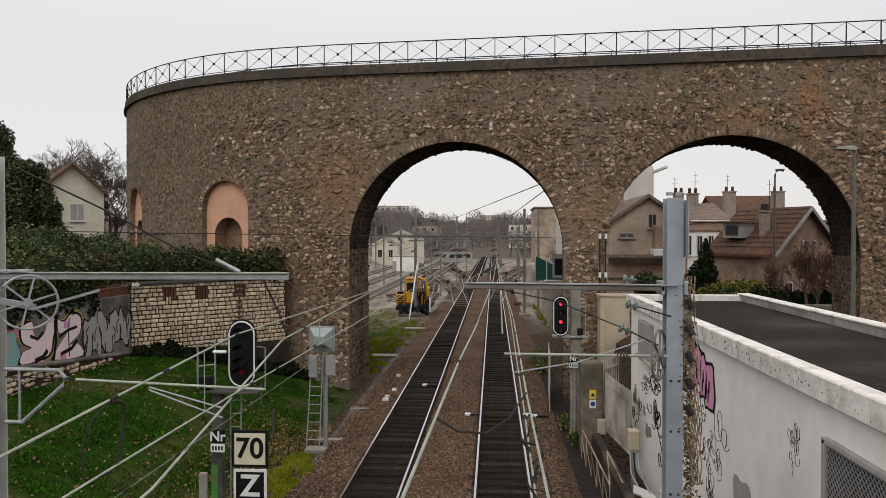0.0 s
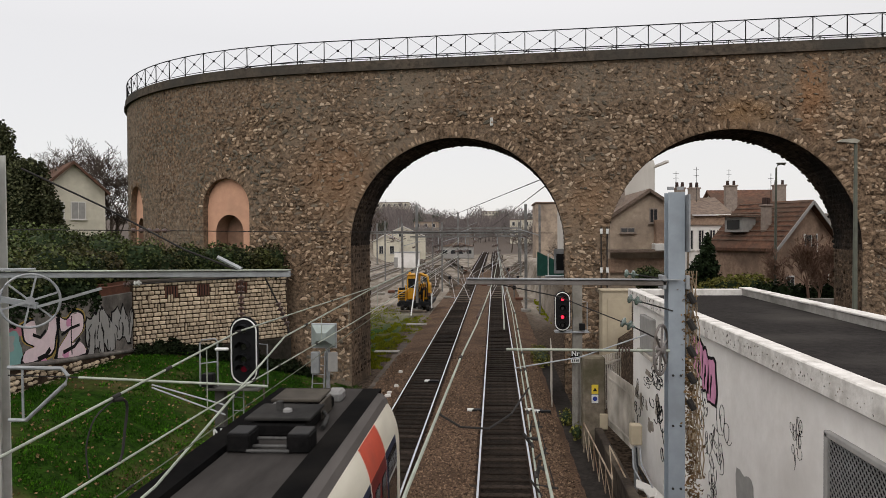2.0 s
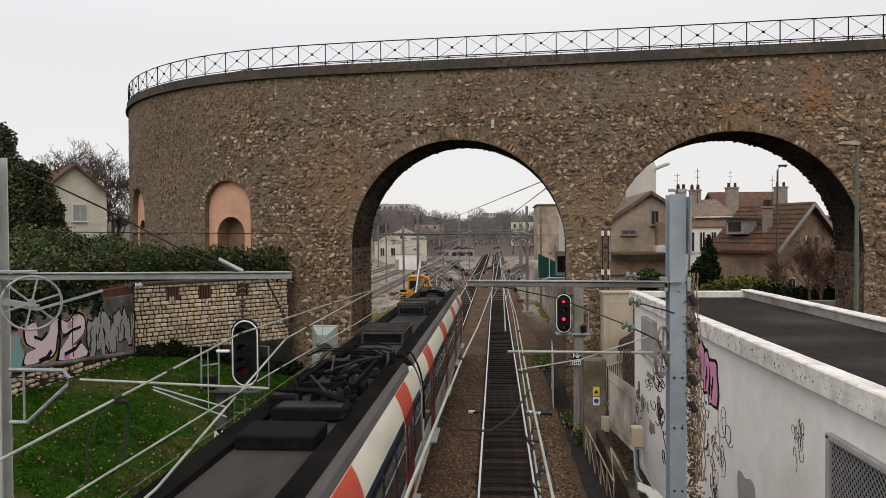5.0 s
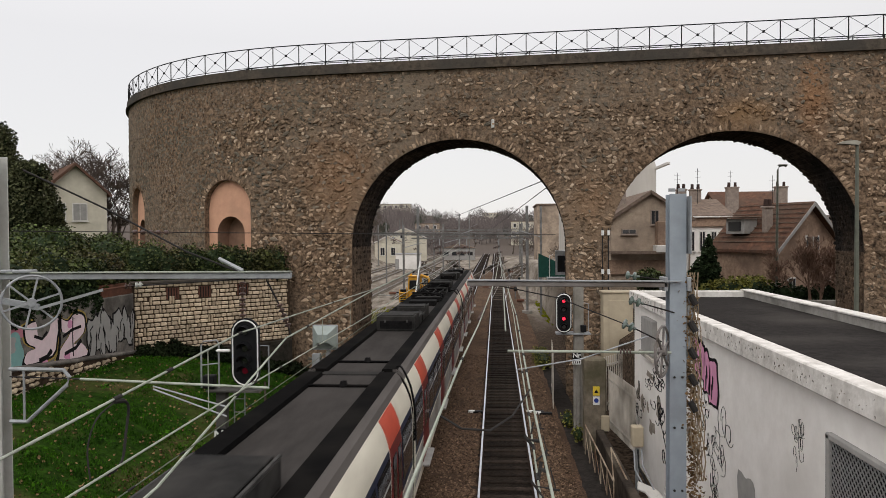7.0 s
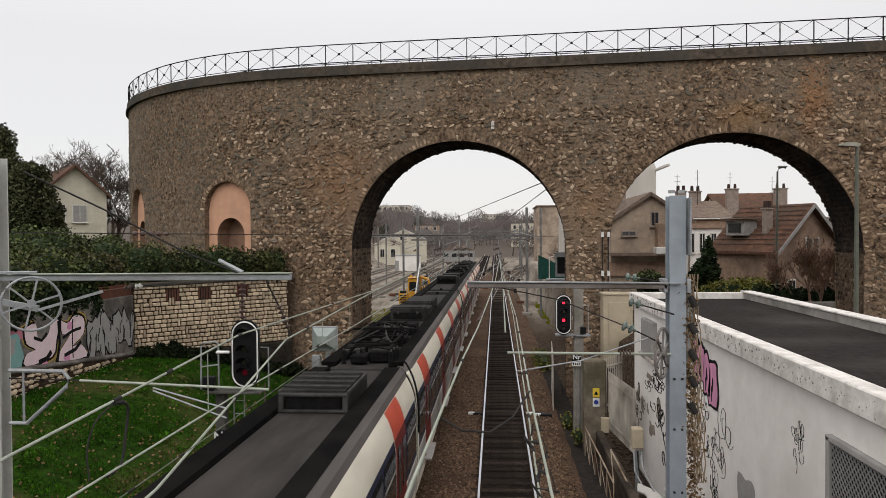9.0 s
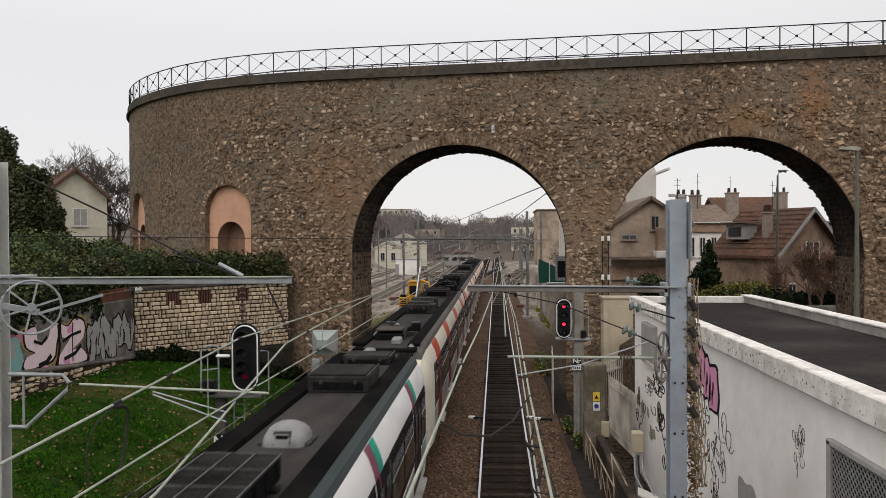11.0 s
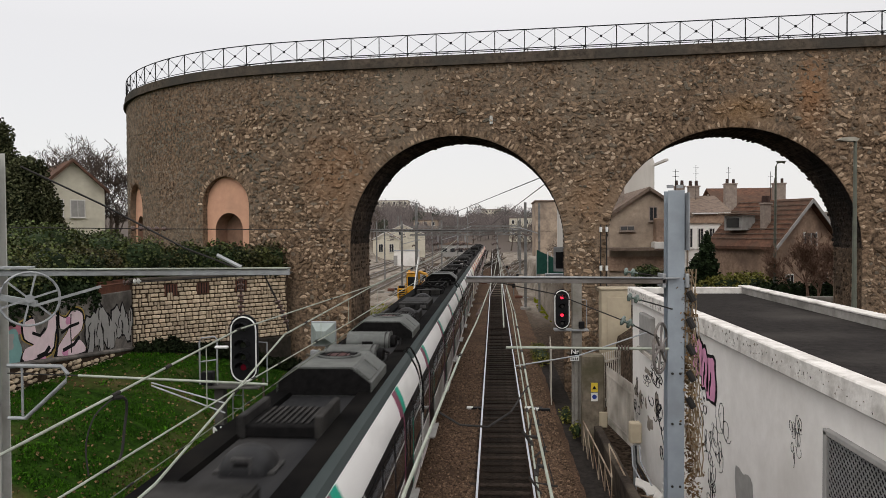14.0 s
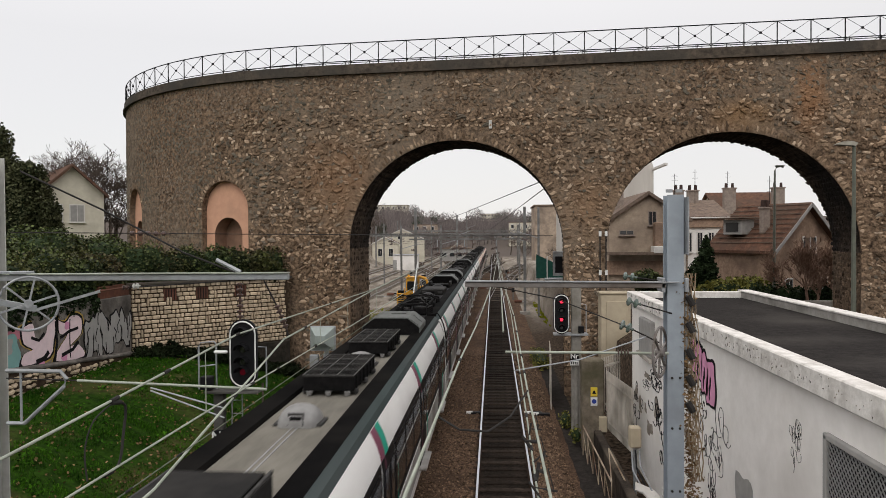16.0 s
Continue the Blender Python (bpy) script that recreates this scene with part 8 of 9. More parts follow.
T_BLACK = mat("black_door", (0.008, 0.008, 0.009), (0.005, 0.005, 0.006), 3, 0.4, spec=0.08)
T_SKIRT = mat("pale_grey_skirt", (0.40, 0.39, 0.37), (0.30, 0.29, 0.275), 3, 0.5, dirt=(0.2, 0.18, 0.16), dirt_scale=1.0)
T_FAN = mat("red_fan", (0.07, 0.022, 0.021), (0.04, 0.014, 0.014), 3, 0.5)

# half of the body's cross-section: outwards and up
SHELL = [(1.02, 0.55), (1.36, 0.75), (1.40, 1.3), (1.40, 2.3)] + rounded([(1.39, 2.85), (1.345, 3.15), (1.26, 3.40), (1.165, 3.58)], 5)


def squeezed(outline, k, drop):
    """A section narrowed to k and lowered towards the cab's front."""
    return [(x * k, z if z < 1.6 else 1.6 + (z - 1.6) * drop) for x, z in outline]


def both(half):
    return [(-x, z) for x, z in half] + [(x, z) for x, z in reversed(half)]


def side_strip(y0, y1, z0, z1, out, side):
    """A thin panel that follows the body's side between two heights."""
    pts = [(x, z) for x, z in SHELL if z0 < z < z1]

    def at(z):
        for (xa, za), (xb, zb) in zip(SHELL, SHELL[1:]):
            if za <= z <= zb:
                return xa + (xb - xa) * (z - za) / (zb - za)
        return 1.165

    pts = [(at(z0), z0)] + pts + [(at(z1), z1)]
    m = Mesh()
    n = len(pts)
    for y in (y0, y1):
        for o in (0.0, out):
            m.v += [(side * (x + o), y, z + o * 0.3) for x, z in pts]
    for j in range(n - 1):
        m.f += [(n + j, n + j + 1, 3 * n + j + 1, 3 * n + j), (j, j + 1, n + j + 1, n + j), (2 * n + j, 3 * n + j, 3 * n + j + 1, 2 * n + j + 1)]
    m.f += [(0, n, 3 * n, 2 * n), (n - 1, 2 * n - 1, 4 * n - 1, 3 * n - 1)]
    return m


def roof_box(t, y, w, l, h, material, x=0.0, z=3.72, lid=True, name="air_conditioner"):
    b = Mesh().box(x, y, z + h / 2, w, l, h, 0.025).obj(name, material, t)
    if lid:
        Mesh().box(x - 0.03, y, z + h + 0.012, w - 0.10, l - 0.10, 0.045, 0.012).obj("lid", material, b)
        for k in (-1, 1):
            Mesh().box(x + k * (w / 2 - 0.02), y, z + h + 0.015, 0.045, l + 0.02, 0.05, 0.01).obj("edge_strip", T_FRAME, b)
            Mesh().box(x + k * w * 0.28, y - l / 2 - 0.012, z + h * 0.66, 0.07, 0.03, 0.09, 0.01).obj("latch", T_FRAME, b)
            Mesh().box(x + k * (w / 2 + 0.05), y - l * 0.3, z + 0.04, 0.12, 0.08, 0.08, 0.01).obj("foot", T_DARK, b)
        Mesh().box(x, y - l / 2 - 0.008, z + h * 0.42, w * 0.82, 0.02, h * 0.5, 0.008).obj("end_panel", T_DARK, b)
    return b


def trapezoid_unit(t, y, l, fan):
    """A bevelled hood with a sunk fan near its leading end and hatches on the slopes."""
    w = 0.92
    z = 3.72
    sec = [(-w, z), (-w, z + 0.26), (-w * 0.60, z + 0.56), (w * 0.60, z + 0.56), (w, z + 0.26), (w, z)]
    b = loft([(y - l / 2, sec), (y + l / 2, sec)]).obj("ventilation_unit", T_BOX2, t, "slate-grey bevelled ventilation unit")
    slope = math.atan2(0.30, 0.40 * w)
    for e in (-1, 1):
        rot = Euler((0, e * slope, 0)).to_matrix()
        for k in (-0.27, 0.25):
            Mesh().box(e * w * 0.805, y + k * l, z + 0.418, 0.36, l * 0.42, 0.02, 0.006, rot).obj("side_hatch", T_BOX2, b)
    if fan:
        f = y + l * 0.2
        ring = Mesh().tube([(0.44 * math.cos(a), f + 0.40 * math.sin(a), z + 0.575) for a in [2 * math.pi * i / 24 for i in range(24)]], 0.03, 6, closed=True)
        ring.obj("fan_ring", T_BOX2, b)
        Mesh().prism([(0.43 * math.cos(a), f + 0.39 * math.sin(a)) for a in [2 * math.pi * i / 24 for i in range(24)]], z + 0.555, z + 0.572, "z").obj("fan_well", T_DARK, b)
        Mesh().prism([(0.24 * math.cos(a), f + 0.20 * math.sin(a)) for a in [2 * math.pi * i / 16 for i in range(16)]], z + 0.573, z + 0.58, "z").obj("fan", T_FAN, b)
        for k in range(5):
            Mesh().box(-0.34 + 0.17 * k, f, z + 0.588, 0.012, 0.74, 0.01).obj("guard_bar", T_DARK, b)
    else:
        Mesh().box(0.1, y + l * 0.22, z + 0.57, 0.5, 0.5, 0.03, 0.01).obj("top_hatch", T_BOX2, b)
    for e in (-1, 1):
        Mesh().prism([(-0.9, z + 0.02), (0.9, z + 0.02), (0.9, z + 0.25), (0.54, z + 0.53), (-0.54, z + 0.53), (-0.9, z + 0.25)], y + e * l / 2, y + e * (l / 2 + 0.02)).obj("end_plate", T_DARK, b)
    return b


def grid_unit(t, y, l):
    """A tall bank of resistors on small feet under a grille of cross bars."""
    w, z, h = 1.02, 3.82, 0.28
    b = Mesh().box(0, y, z + h / 2, w, l, h, 0.015).obj("resistor_bank", T_DARK, t, "dark resistor bank under a metal grille")
    n = int(l / 0.11)
    for i in range(n + 1):
        Mesh().box(0, y - l / 2 + i * l / n, z + h + 0.012, w, 0.028, 0.024).obj("slat", T_BOX, b)
    for i in range(4):
        Mesh().box(-w / 2 + i * w / 3, y, z + h + 0.03, 0.022, l, 0.02).obj("bar", T_GRILLE, b)
    for i in range(5):
        Mesh().box(0, y - l / 2 + i * l / 4, z + h + 0.034, w, 0.02, 0.02).obj("bar", T_GRILLE, b)
    for e in (-1, 1):
        for i in range(6):
            Mesh().box(e * (w / 2 + 0.012), y - l / 2 + (i + 0.5) * l / 6, z + h / 2, 0.03, 0.04, h, 0.008).obj("rib", T_DARK, b)
        for i in range(3):
            Mesh().box(e * 0.48, y - 0.42 * l + 0.42 * l * i, z - 0.03, 0.16, 0.16, 0.12, 0.03).obj("insulator", T_FRAME, b)
        for i in range(3):
            Mesh().tube([(-0.38 + 0.38 * i, y + e * (l / 2 + 0.02), z - 0.08), (-0.38 + 0.38 * i, y + e * (l / 2 + 0.02), z + 0.0)], [0.05, 0.065], 8).obj("terminal", T_DOME, b)
    return b


def air_tank(t, y, x=-0.12):
    """A rounded casing lying across the roof, clamped by straps at one end."""
    z = 3.72
    ring = rounded([(-0.36, 0.0), (-0.39, 0.14), (-0.30, 0.31), (-0.14, 0.36), (0.2, 0.37), (0.34, 0.29), (0.38, 0.1), (0.38, 0.0)], 4)
    b = Mesh().prism([(y + u, z + v) for u, v in ring], x - 0.63, x + 0.55, "x").obj("air_tank", T_BOX2, t, "rounded slate-grey casing across the roof")
    for k in (0.42, 0.53):
        Mesh().tube([(x + k, y + u * 1.02, z + v * 1.03) for u, v in ring], 0.016, 5).obj("strap", T_FRAME, b)
    Mesh().prism([(y + u * 0.62, z + 0.03 + v * 0.7) for u, v in ring], x + 0.55, x + 0.68, "x").obj("end_cap", T_DARK, b)
    Mesh().box(x - 0.05, y - 0.385, z + 0.12, 0.30, 0.03, 0.12, 0.02).obj("name_plate", T_DARK, b)
    Mesh().tube([(x + 0.7, y, z + 0.25), (x + 0.82, y - 0.05, z + 0.2), (x + 0.84, y - 0.35, z + 0.08), (x + 0.8, y - 0.5, z)], 0.03, 6).obj("pipe", T_DARK, b)
    return b


def dome_unit(t, y, material):
    """A rounded cowl with a raised loop on the side that faces the rear."""
    z = 3.72
    rows = []
    for k in range(13):
        a = math.pi * k / 12
        s = max(0.06, math.sin(a)) ** 0.6
        w, h = 0.36 * (0.55 + 0.45 * s), 0.33 * s
        rows.append((y - 0.36 * math.cos(a), [(w * math.cos(b), z + h * math.sin(b) ** 0.8) for b in [math.pi * (1 - i / 10) for i in range(11)]]))
    b = loft(rows).obj("vent_cowl", material, t, "rounded metal roof cowl", smooth=True)
    Mesh().tube([(-0.13, y - 0.34, z + 0.04), (-0.12, y - 0.30, z + 0.22), (0.12, y - 0.30, z + 0.22), (0.13, y - 0.34, z + 0.04)], 0.03, 6).obj("loop", T_FRAME, b)
    Mesh().box(0, y - 0.33, z + 0.12, 0.2, 0.04, 0.13, 0.01).obj("vent_mouth", T_DARK, b)
    for e in (-1, 1):
        Mesh().box(e * 0.34, y, z + 0.02, 0.14, 0.5, 0.05, 0.01).obj("foot_flange", T_FRAME, b)
    return b


def pantograph(t, y, d):
    """A folded current collector on its insulators; d is the way it points."""
    z = 3.80
    b = Mesh()
    for x in (-0.55, 0.55):
        b.bar((x, y - 1.3 * d, z + 0.22), (x, y + 1.3 * d, z + 0.22), 0.07, 0.08)
    for k in (-1.2, 0, 1.2):
        b.bar((-0.6, y + k * d, z + 0.22), (0.6, y + k * d, z + 0.22), 0.07, 0.08)
    p = b.obj("pantograph", T_DARK, t, "folded sooty pantograph")
    for x in (-0.55, 0.55):
        for k in (-1.25, 0.1, 1.25):
            m = Mesh()
            for i in range(4):
                m.tube([(x, y + k * d, z - 0.07 + i * 0.06), (x, y + k * d, z - 0.03 + i * 0.06)], [0.085, 0.06], 8)
            m.obj("insulator", T_DARK, p)
    a = Mesh()
    for x in (-1, 1):
        a.tube([(0.45 * x, y - 1.1 * d, z + 0.3), (0.3 * x, y + 1.5 * d, z + 0.44)], 0.02, 6)
        a.tube([(0.3 * x, y + 1.5 * d, z + 0.44), (0.42 * x, y - 0.9 * d, z + 0.52)], 0.016, 6)
    a.obj("arm", T_DARK, p)
    h = Mesh()
    for k in (-0.15, 0.15):
        h.tube([(-0.85, y + (k - 0.9) * d, z + 0.44), (-0.6, y + (k - 0.9) * d, z + 0.56), (0.6, y + (k - 0.9) * d, z + 0.56), (0.85, y + (k - 0.9) * d, z + 0.44)], 0.02, 6)
    h.obj("collector_head", T_DARK, p)
    c = Mesh()
    c2 = Mesh()
    c.tube([(-0.7, y + 2.0 * d, z + 0.05), (-0.7, y + 2.0 * d, z + 0.3), (0.1, y + 2.3 * d, z + 0.34), (0.7, y + 2.5 * d, z + 0.2), (0.7, y + 3.0 * d, z)], 0.05, 6)
    c2.tube([(0.5, y - 1.7 * d, z), (0.5, y - 1.9 * d, z + 0.3), (-0.3, y - 2.2 * d, z + 0.3), (-0.6, y - 2.4 * d, z)], 0.05, 6)
    c.obj("roof_cable", T_DARK, p)
    c2.obj("roof_cable", T_DARK, p)
    for xx, yy, ww, ll, hh in ((0.1, 2.6, 1.3, 0.5, 0.22), (-0.5, 2.1, 0.5, 0.4, 0.3), (0.35, -2.2, 0.5, 0.9, 0.28), (-0.45, -1.9, 0.45, 0.5, 0.2)):
        Mesh().box(xx, y + yy * d, z - 0.06 + hh / 2, ww, ll, hh, 0.03).obj("switch_box", T_DARK, p)
        Mesh().box(xx, y + yy * d, z - 0.05 + hh, ww * 0.86, ll * 0.84, 0.03, 0.01).obj("box_lid", T_BOX, p)
    # pale rods of the folded frame, drive cylinder, ribbed bushings and loose cables
    for xa, ya, za, xb, yb, zb, r in ((-0.45, -1.6, 0.30, 0.05, 0.9, 0.42, 0.018), (0.42, -1.5, 0.30, -0.05, 1.0, 0.44, 0.018), (-0.62, -0.7, 0.34, -0.62, 1.2, 0.34, 0.014), (0.62, -1.9, 0.26, 0.2, -0.5, 0.38, 0.02), (-0.2, 1.5, 0.46, 0.35, 2.2, 0.2, 0.018)):
        Mesh().tube([(xa, y + ya * d, z + za), (xb, y + yb * d, z + zb)], r, 6).obj("rod", T_FRAME, p)
    Mesh().tube([(0.15, y - 1.1 * d, z + 0.14), (0.15, y - 0.2 * d, z + 0.16), (0.15, y + 0.3 * d, z + 0.18)], [0.09, 0.09, 0.04], 10).obj("drive_cylinder", T_BOX, p)
    for xa, ya in ((0.78, -2.35), (0.74, -2.62), (0.70, -2.9), (-0.3, 2.0), (0.0, 2.05), (0.3, 2.1), (-0.5, -2.7), (0.52, 1.7)):
        m = Mesh()
        for i in range(5):
            m.tube([(xa, y + ya * d, z - 0.08 + i * 0.07), (xa, y + ya * d, z - 0.02 + i * 0.07)], [0.075, 0.045], 8)
        m.obj("bushing", T_DARK, p)
        Mesh().tube([(xa, y + ya * d, z + 0.27), (xa, y + ya * d, z + 0.31)], 0.03, 6).obj("terminal", T_GRILLE, p)
    rnd = random.Random(int(abs(y) * 10))
    for k in range(26):
        xa, ya = rnd.uniform(-0.62, 0.62), rnd.uniform(-2.6, 2.4)
        hh = rnd.uniform(0.06, 0.3)
        if k % 2:
            Mesh().tube([(xa, y + ya * d, z - 0.06), (xa, y + ya * d, z + hh)], [rnd.uniform(0.04, 0.08), rnd.uniform(0.02, 0.05)], 7).obj("fitting", rnd.choice((T_DARK, T_DARK, T_BOX, T_GRILLE)), p)
        else:
            Mesh().box(xa, y + ya * d, z - 0.06 + hh / 2, rnd.uniform(0.08, 0.26), rnd.uniform(0.08, 0.24), hh, 0.02, Euler((0, 0, rnd.uniform(-0.3, 0.3))).to_matrix()).obj("fitting", rnd.choice((T_DARK, T_DARK, T_BOX)), p)
    for pts in (((0.78, -2.35, 0.3), (0.4, -2.0, 0.42), (0.1, -1.7, 0.3)), ((-0.3, 2.0, 0.3), (-0.5, 1.5, 0.44), (-0.55, 1.1, 0.28)), ((0.7, -2.9, 0.3), (0.2, -3.0, 0.4), (-0.5, -2.7, 0.3)), ((0.3, 2.1, 0.3), (0.5, 1.9, 0.42), (0.52, 1.7, 0.3))):
        Mesh().tube([(a, y + b * d, z + c) for a, b, c in rounded(pts, 4)], 0.02, 5).obj("roof_cable", T_DARK, p)
    for xa, ya, ww, ll in ((-0.1, -2.75, 0.42, 0.34), (-0.55, 0.55, 0.24, 0.5), (0.55, 0.6, 0.26, 0.6), (0.0, 1.15, 0.4, 0.22)):
        Mesh().box(xa, y + ya * d, z + 0.06, ww, ll, 0.22, 0.04).obj("cover", T_DARK, p)
    return p


def cab_unit(t, at):
    """The unit behind the cab: two raised plates on a dark frame, then two boxes with pipes between them."""
    u = Mesh().box(-0.1, at(3.1), 3.83, 0.9, 2.0, 0.2, 0.03).obj("equipment_frame", T_DARK, t, "raised plates on a dark frame")
    Mesh().box(-0.12, at(2.58), 4.04, 0.84, 0.88, 0.05, 0.012).obj("front_plate", T_PLATE, u, "dusty brown cover plate")
    Mesh().box(-0.10, at(3.62), 4.0, 1.04, 0.95, 0.05, 0.012).obj("rear_plate", T_BOX, u)
    Mesh().box(0.33, at(2.75), 3.88, 0.05, 0.8, 0.28, 0.01).obj("side_plate", T_PLATE, u)
    Mesh().tube([(-0.22, at(3.55), 4.02), (-0.22, at(3.55), 4.16)], 0.06, 10).obj("canister", T_FRAME, u)
    Mesh().tube([(-0.05, at(3.7), 4.03), (-0.05, at(3.7), 4.07), (-0.05, at(3.7), 4.09)], [0.08, 0.07, 0.02], 10).obj("cap", T_DOME, u)
    for x in (-0.43, 0.45):
        b = Mesh().box(x, at(4.7), 3.86, 0.34, 0.44, 0.26, 0.02).obj("side_box", T_DARK, u)
        Mesh().box(x, at(4.7), 4.0, 0.30, 0.42, 0.03, 0.01).obj("lid", T_COWL, b)
    for y, z in ((4.55, 3.84), (4.75, 3.78), (4.92, 3.76)):
        Mesh().tube([(-0.3, at(y), z), (0.32, at(y), z)], 0.025, 6).obj("pipe", T_GRILLE, u)
    Mesh().tube([(0.36, at(3.0), 3.86), (0.5, at(3.3), 3.84), (0.52, at(3.7), 3.78)], 0.035, 7).obj("pipe", T_FRAME, u)
    Mesh().tube([(-0.62, at(2.4), 3.86), (-0.66, at(3.2), 3.86)], 0.03, 7).obj("pipe", T_DOME, u)


def build_carriage(unit, cab, flip, deck):
    """One carriage; y runs from 0 at its leading end to the length behind it. cab: it has a driver's cab; flip: the cab or the collector is at the rear end."""
    first = unit == 1
    white, corn = (T_WHITE, T_CORNICE) if first else (T_WHITE2, T_CORNICE2)
    words = ("cream-white and red" if first else "white, plum and turquoise") + " commuter train carriage, " + ("with a rounded driver's cab" if cab else "with a folded pantograph")
    t = thing("train_carriage", (0, 0, 0), words, "train carriage", "carriages of the train")
    L = CAR_LENGTH - 0.18

    def at(y):
        return -y if not flip else -(CAR_LENGTH - y)

    d = -1 if not flip else 1
    ends = [(0.0, 0.80, 0.60), (0.25, 0.90, 0.82), (0.7, 0.965, 0.94), (1.3, 1.0, 1.0)] if cab else [(0.12, 1.0, 1.0)]
    secs = ends + [(L, 1.0, 1.0)]
    loft([(at(y), squeezed(both(SHELL), k, s)) for y, k, s in secs]).obj("body", white, t)
    for y in ([L] if cab else [0.12, L]):
        e = 1 if (y == L) else -1
        loft([(at(y + e * k), both([(x * 0.985, z * 0.995) for x, z in SHELL])) for k in (0.0, 0.012)]).obj("end_wall", T_DARK, t)
    # grey cornice, black roof edges and the sunk deck
    y_roof = 0.55 if cab else 0.12
    for side in (-1, 1):
        c = [(side * 1.17, 3.575), (side * 1.12, 3.70), (side * 1.02, 3.80), (side * 0.9, 3.80), (side * 0.9, 3.5), (side * 1.1, 3.5)]
        low = [(x * 0.95, z - 0.16) for x, z in c]
        loft([(at(y_roof), low), (at(y_roof + 0.8), c), (at(L), c)]).obj("cornice", corn, t)
        r = [(side * 1.025, 3.806), (side * 0.66, 3.80), (side * 0.62, 3.70), (side * 0.62, 3.6), (side * 1.0, 3.6)]
        loft([(at(y_roof + 0.35), r), (at(L), r)]).obj("roof_edge", T_RIM, t, "matt black roof edge")
    Mesh().box(0, at((y_roof + L) / 2), 3.64, 1.3, L - y_roof, 0.16).obj("roof_deck", deck, t)
    if deck is T_DECK3:
        for x in (-0.06, 0.03):
            Mesh().box(x, at(4.2), 3.722, 0.03, 7.0, 0.008).obj("seam", T_DOME, t)
    if cab:
        loft([(at(0.12), squeezed([(-0.95, 2.3), (-0.85, 3.0), (0.85, 3.0), (0.95, 2.3)], 1, 0.7)), (at(0.04), squeezed([(-0.95, 2.1), (-0.85, 2.9), (0.85, 2.9), (0.95, 2.1)], 1, 0.6))]).obj("windscreen", T_GLASS, t)
        Mesh().box(0, at(0.9), 3.66, 1.9, 0.9, 0.10, 0.03).obj("cab_roof", T_RIM, t)
        Mesh().box(0.24 if first else -0.2, at(1.5 if first else 0.85), 3.80, 0.30, 0.45, 0.22, 0.05).obj("aerial_box", T_DOME, t, "pale grey aerial box")
        Mesh().tube([(0.75, at(0.95), 3.7), (0.75, at(0.95), 3.8)], [0.12, 0.05], 8).obj("horn", T_DOME, t)
    # sides: doors, windows, coloured bands
    doors = (3.45, 8.5, 14.6, 20.6) if cab else (2.7, 8.7, 14.7, 20.7)
    for side in (1, -1):
        for y in doors:
            if first:
                side_strip(at(y - 0.72), at(y + 0.72), 3.06, 3.565, 0.012, side).obj("red_band", T_RED, t, "orange-red painted band")
                door = side_strip(at(y - 0.68), at(y + 0.68), 1.05, 3.06, 0.014, side).obj("door", T_DOOR, t, "dark red double door")
            else:
                yb = at(y) - (0.3 if cab else 0.68)
                side_strip(yb - 0.38, yb, 3.05, 3.565, 0.012, side).obj("plum_band", T_PURPLE, t, "plum painted band")
                side_strip(yb, yb + 0.38, 3.05, 3.565, 0.013, side).obj("turquoise_band", T_GREEN, t, "turquoise painted band")
                side_strip(yb - 0.10, yb - 0.02, 1.05, 3.05, 0.016, side).obj("door_edge", T_PURPLE, t)
                side_strip(yb + 1.38, yb + 1.44, 1.05, 2.6, 0.016, side).obj("door_edge", T_GREEN, t)
                door = side_strip(at(y - 0.68), at(y + 0.68), 1.05, 3.06, 0.014, side).obj("door", T_BLACK, t, "black double door")
            for k in (-0.33, 0.33):
                side_strip(at(y + k - 0.2), at(y + k + 0.2), 1.9, 2.85, 0.026, side).obj("door_window", T_GLASS, door)
            Mesh().box(side * 1.45, at(y), 0.98, 0.22, 1.5, 0.06, 0.02).obj("step", T_SKIRT, t)
        edges = [1.5 if cab else 0.35] + [v for y in doors for v in (y - 0.78, y + 0.78)] + [L - 0.15]
        for a, b in zip(edges[::2], edges[1::2]):
            if b - a < 0.5:
                continue
            side_strip(at(a), at(b), 1.78, 3.06, 0.008, side).obj("window_panel", T_NAVY if first else T_BLACK, t)
            n = max(1, round((b - a) / 1.45))
            for i in range(n):
                u, v = a + (b - a) * i / n + 0.09, a + (b - a) * (i + 1) / n - 0.09
                w = side_strip(at(u), at(v), 1.95, 2.95, 0.016, side).obj("window", T_GLASS, t)
                side_strip(at(u), at(v), 2.52, 2.56, 0.024, side).obj("window_bar", T_SKIRT, w)
            side_strip(at(a), at(b), 1.05, 1.70, 0.008, side).obj("lower_panel", T_SKIRT, t)
    for y in (4.2, L - 3.9):
        bg = Mesh().box(0, at(y), 0.62, 2.1, 3.3, 0.35, 0.06).obj("bogie", T_DARK, t)
        for k in (-1.15, 1.15):
            for side in (-1, 1):
                Mesh().tube([(side * 0.69, at(y + k), 0.46), (side * 0.82, at(y + k), 0.46)], 0.455, 16).obj("wheel", M_RAIL_SIDE, bg)
    Mesh().box(0, at(L / 2), 0.75, 2.3, 7.5, 0.5, 0.05).obj("underfloor_box", T_DARK, t)
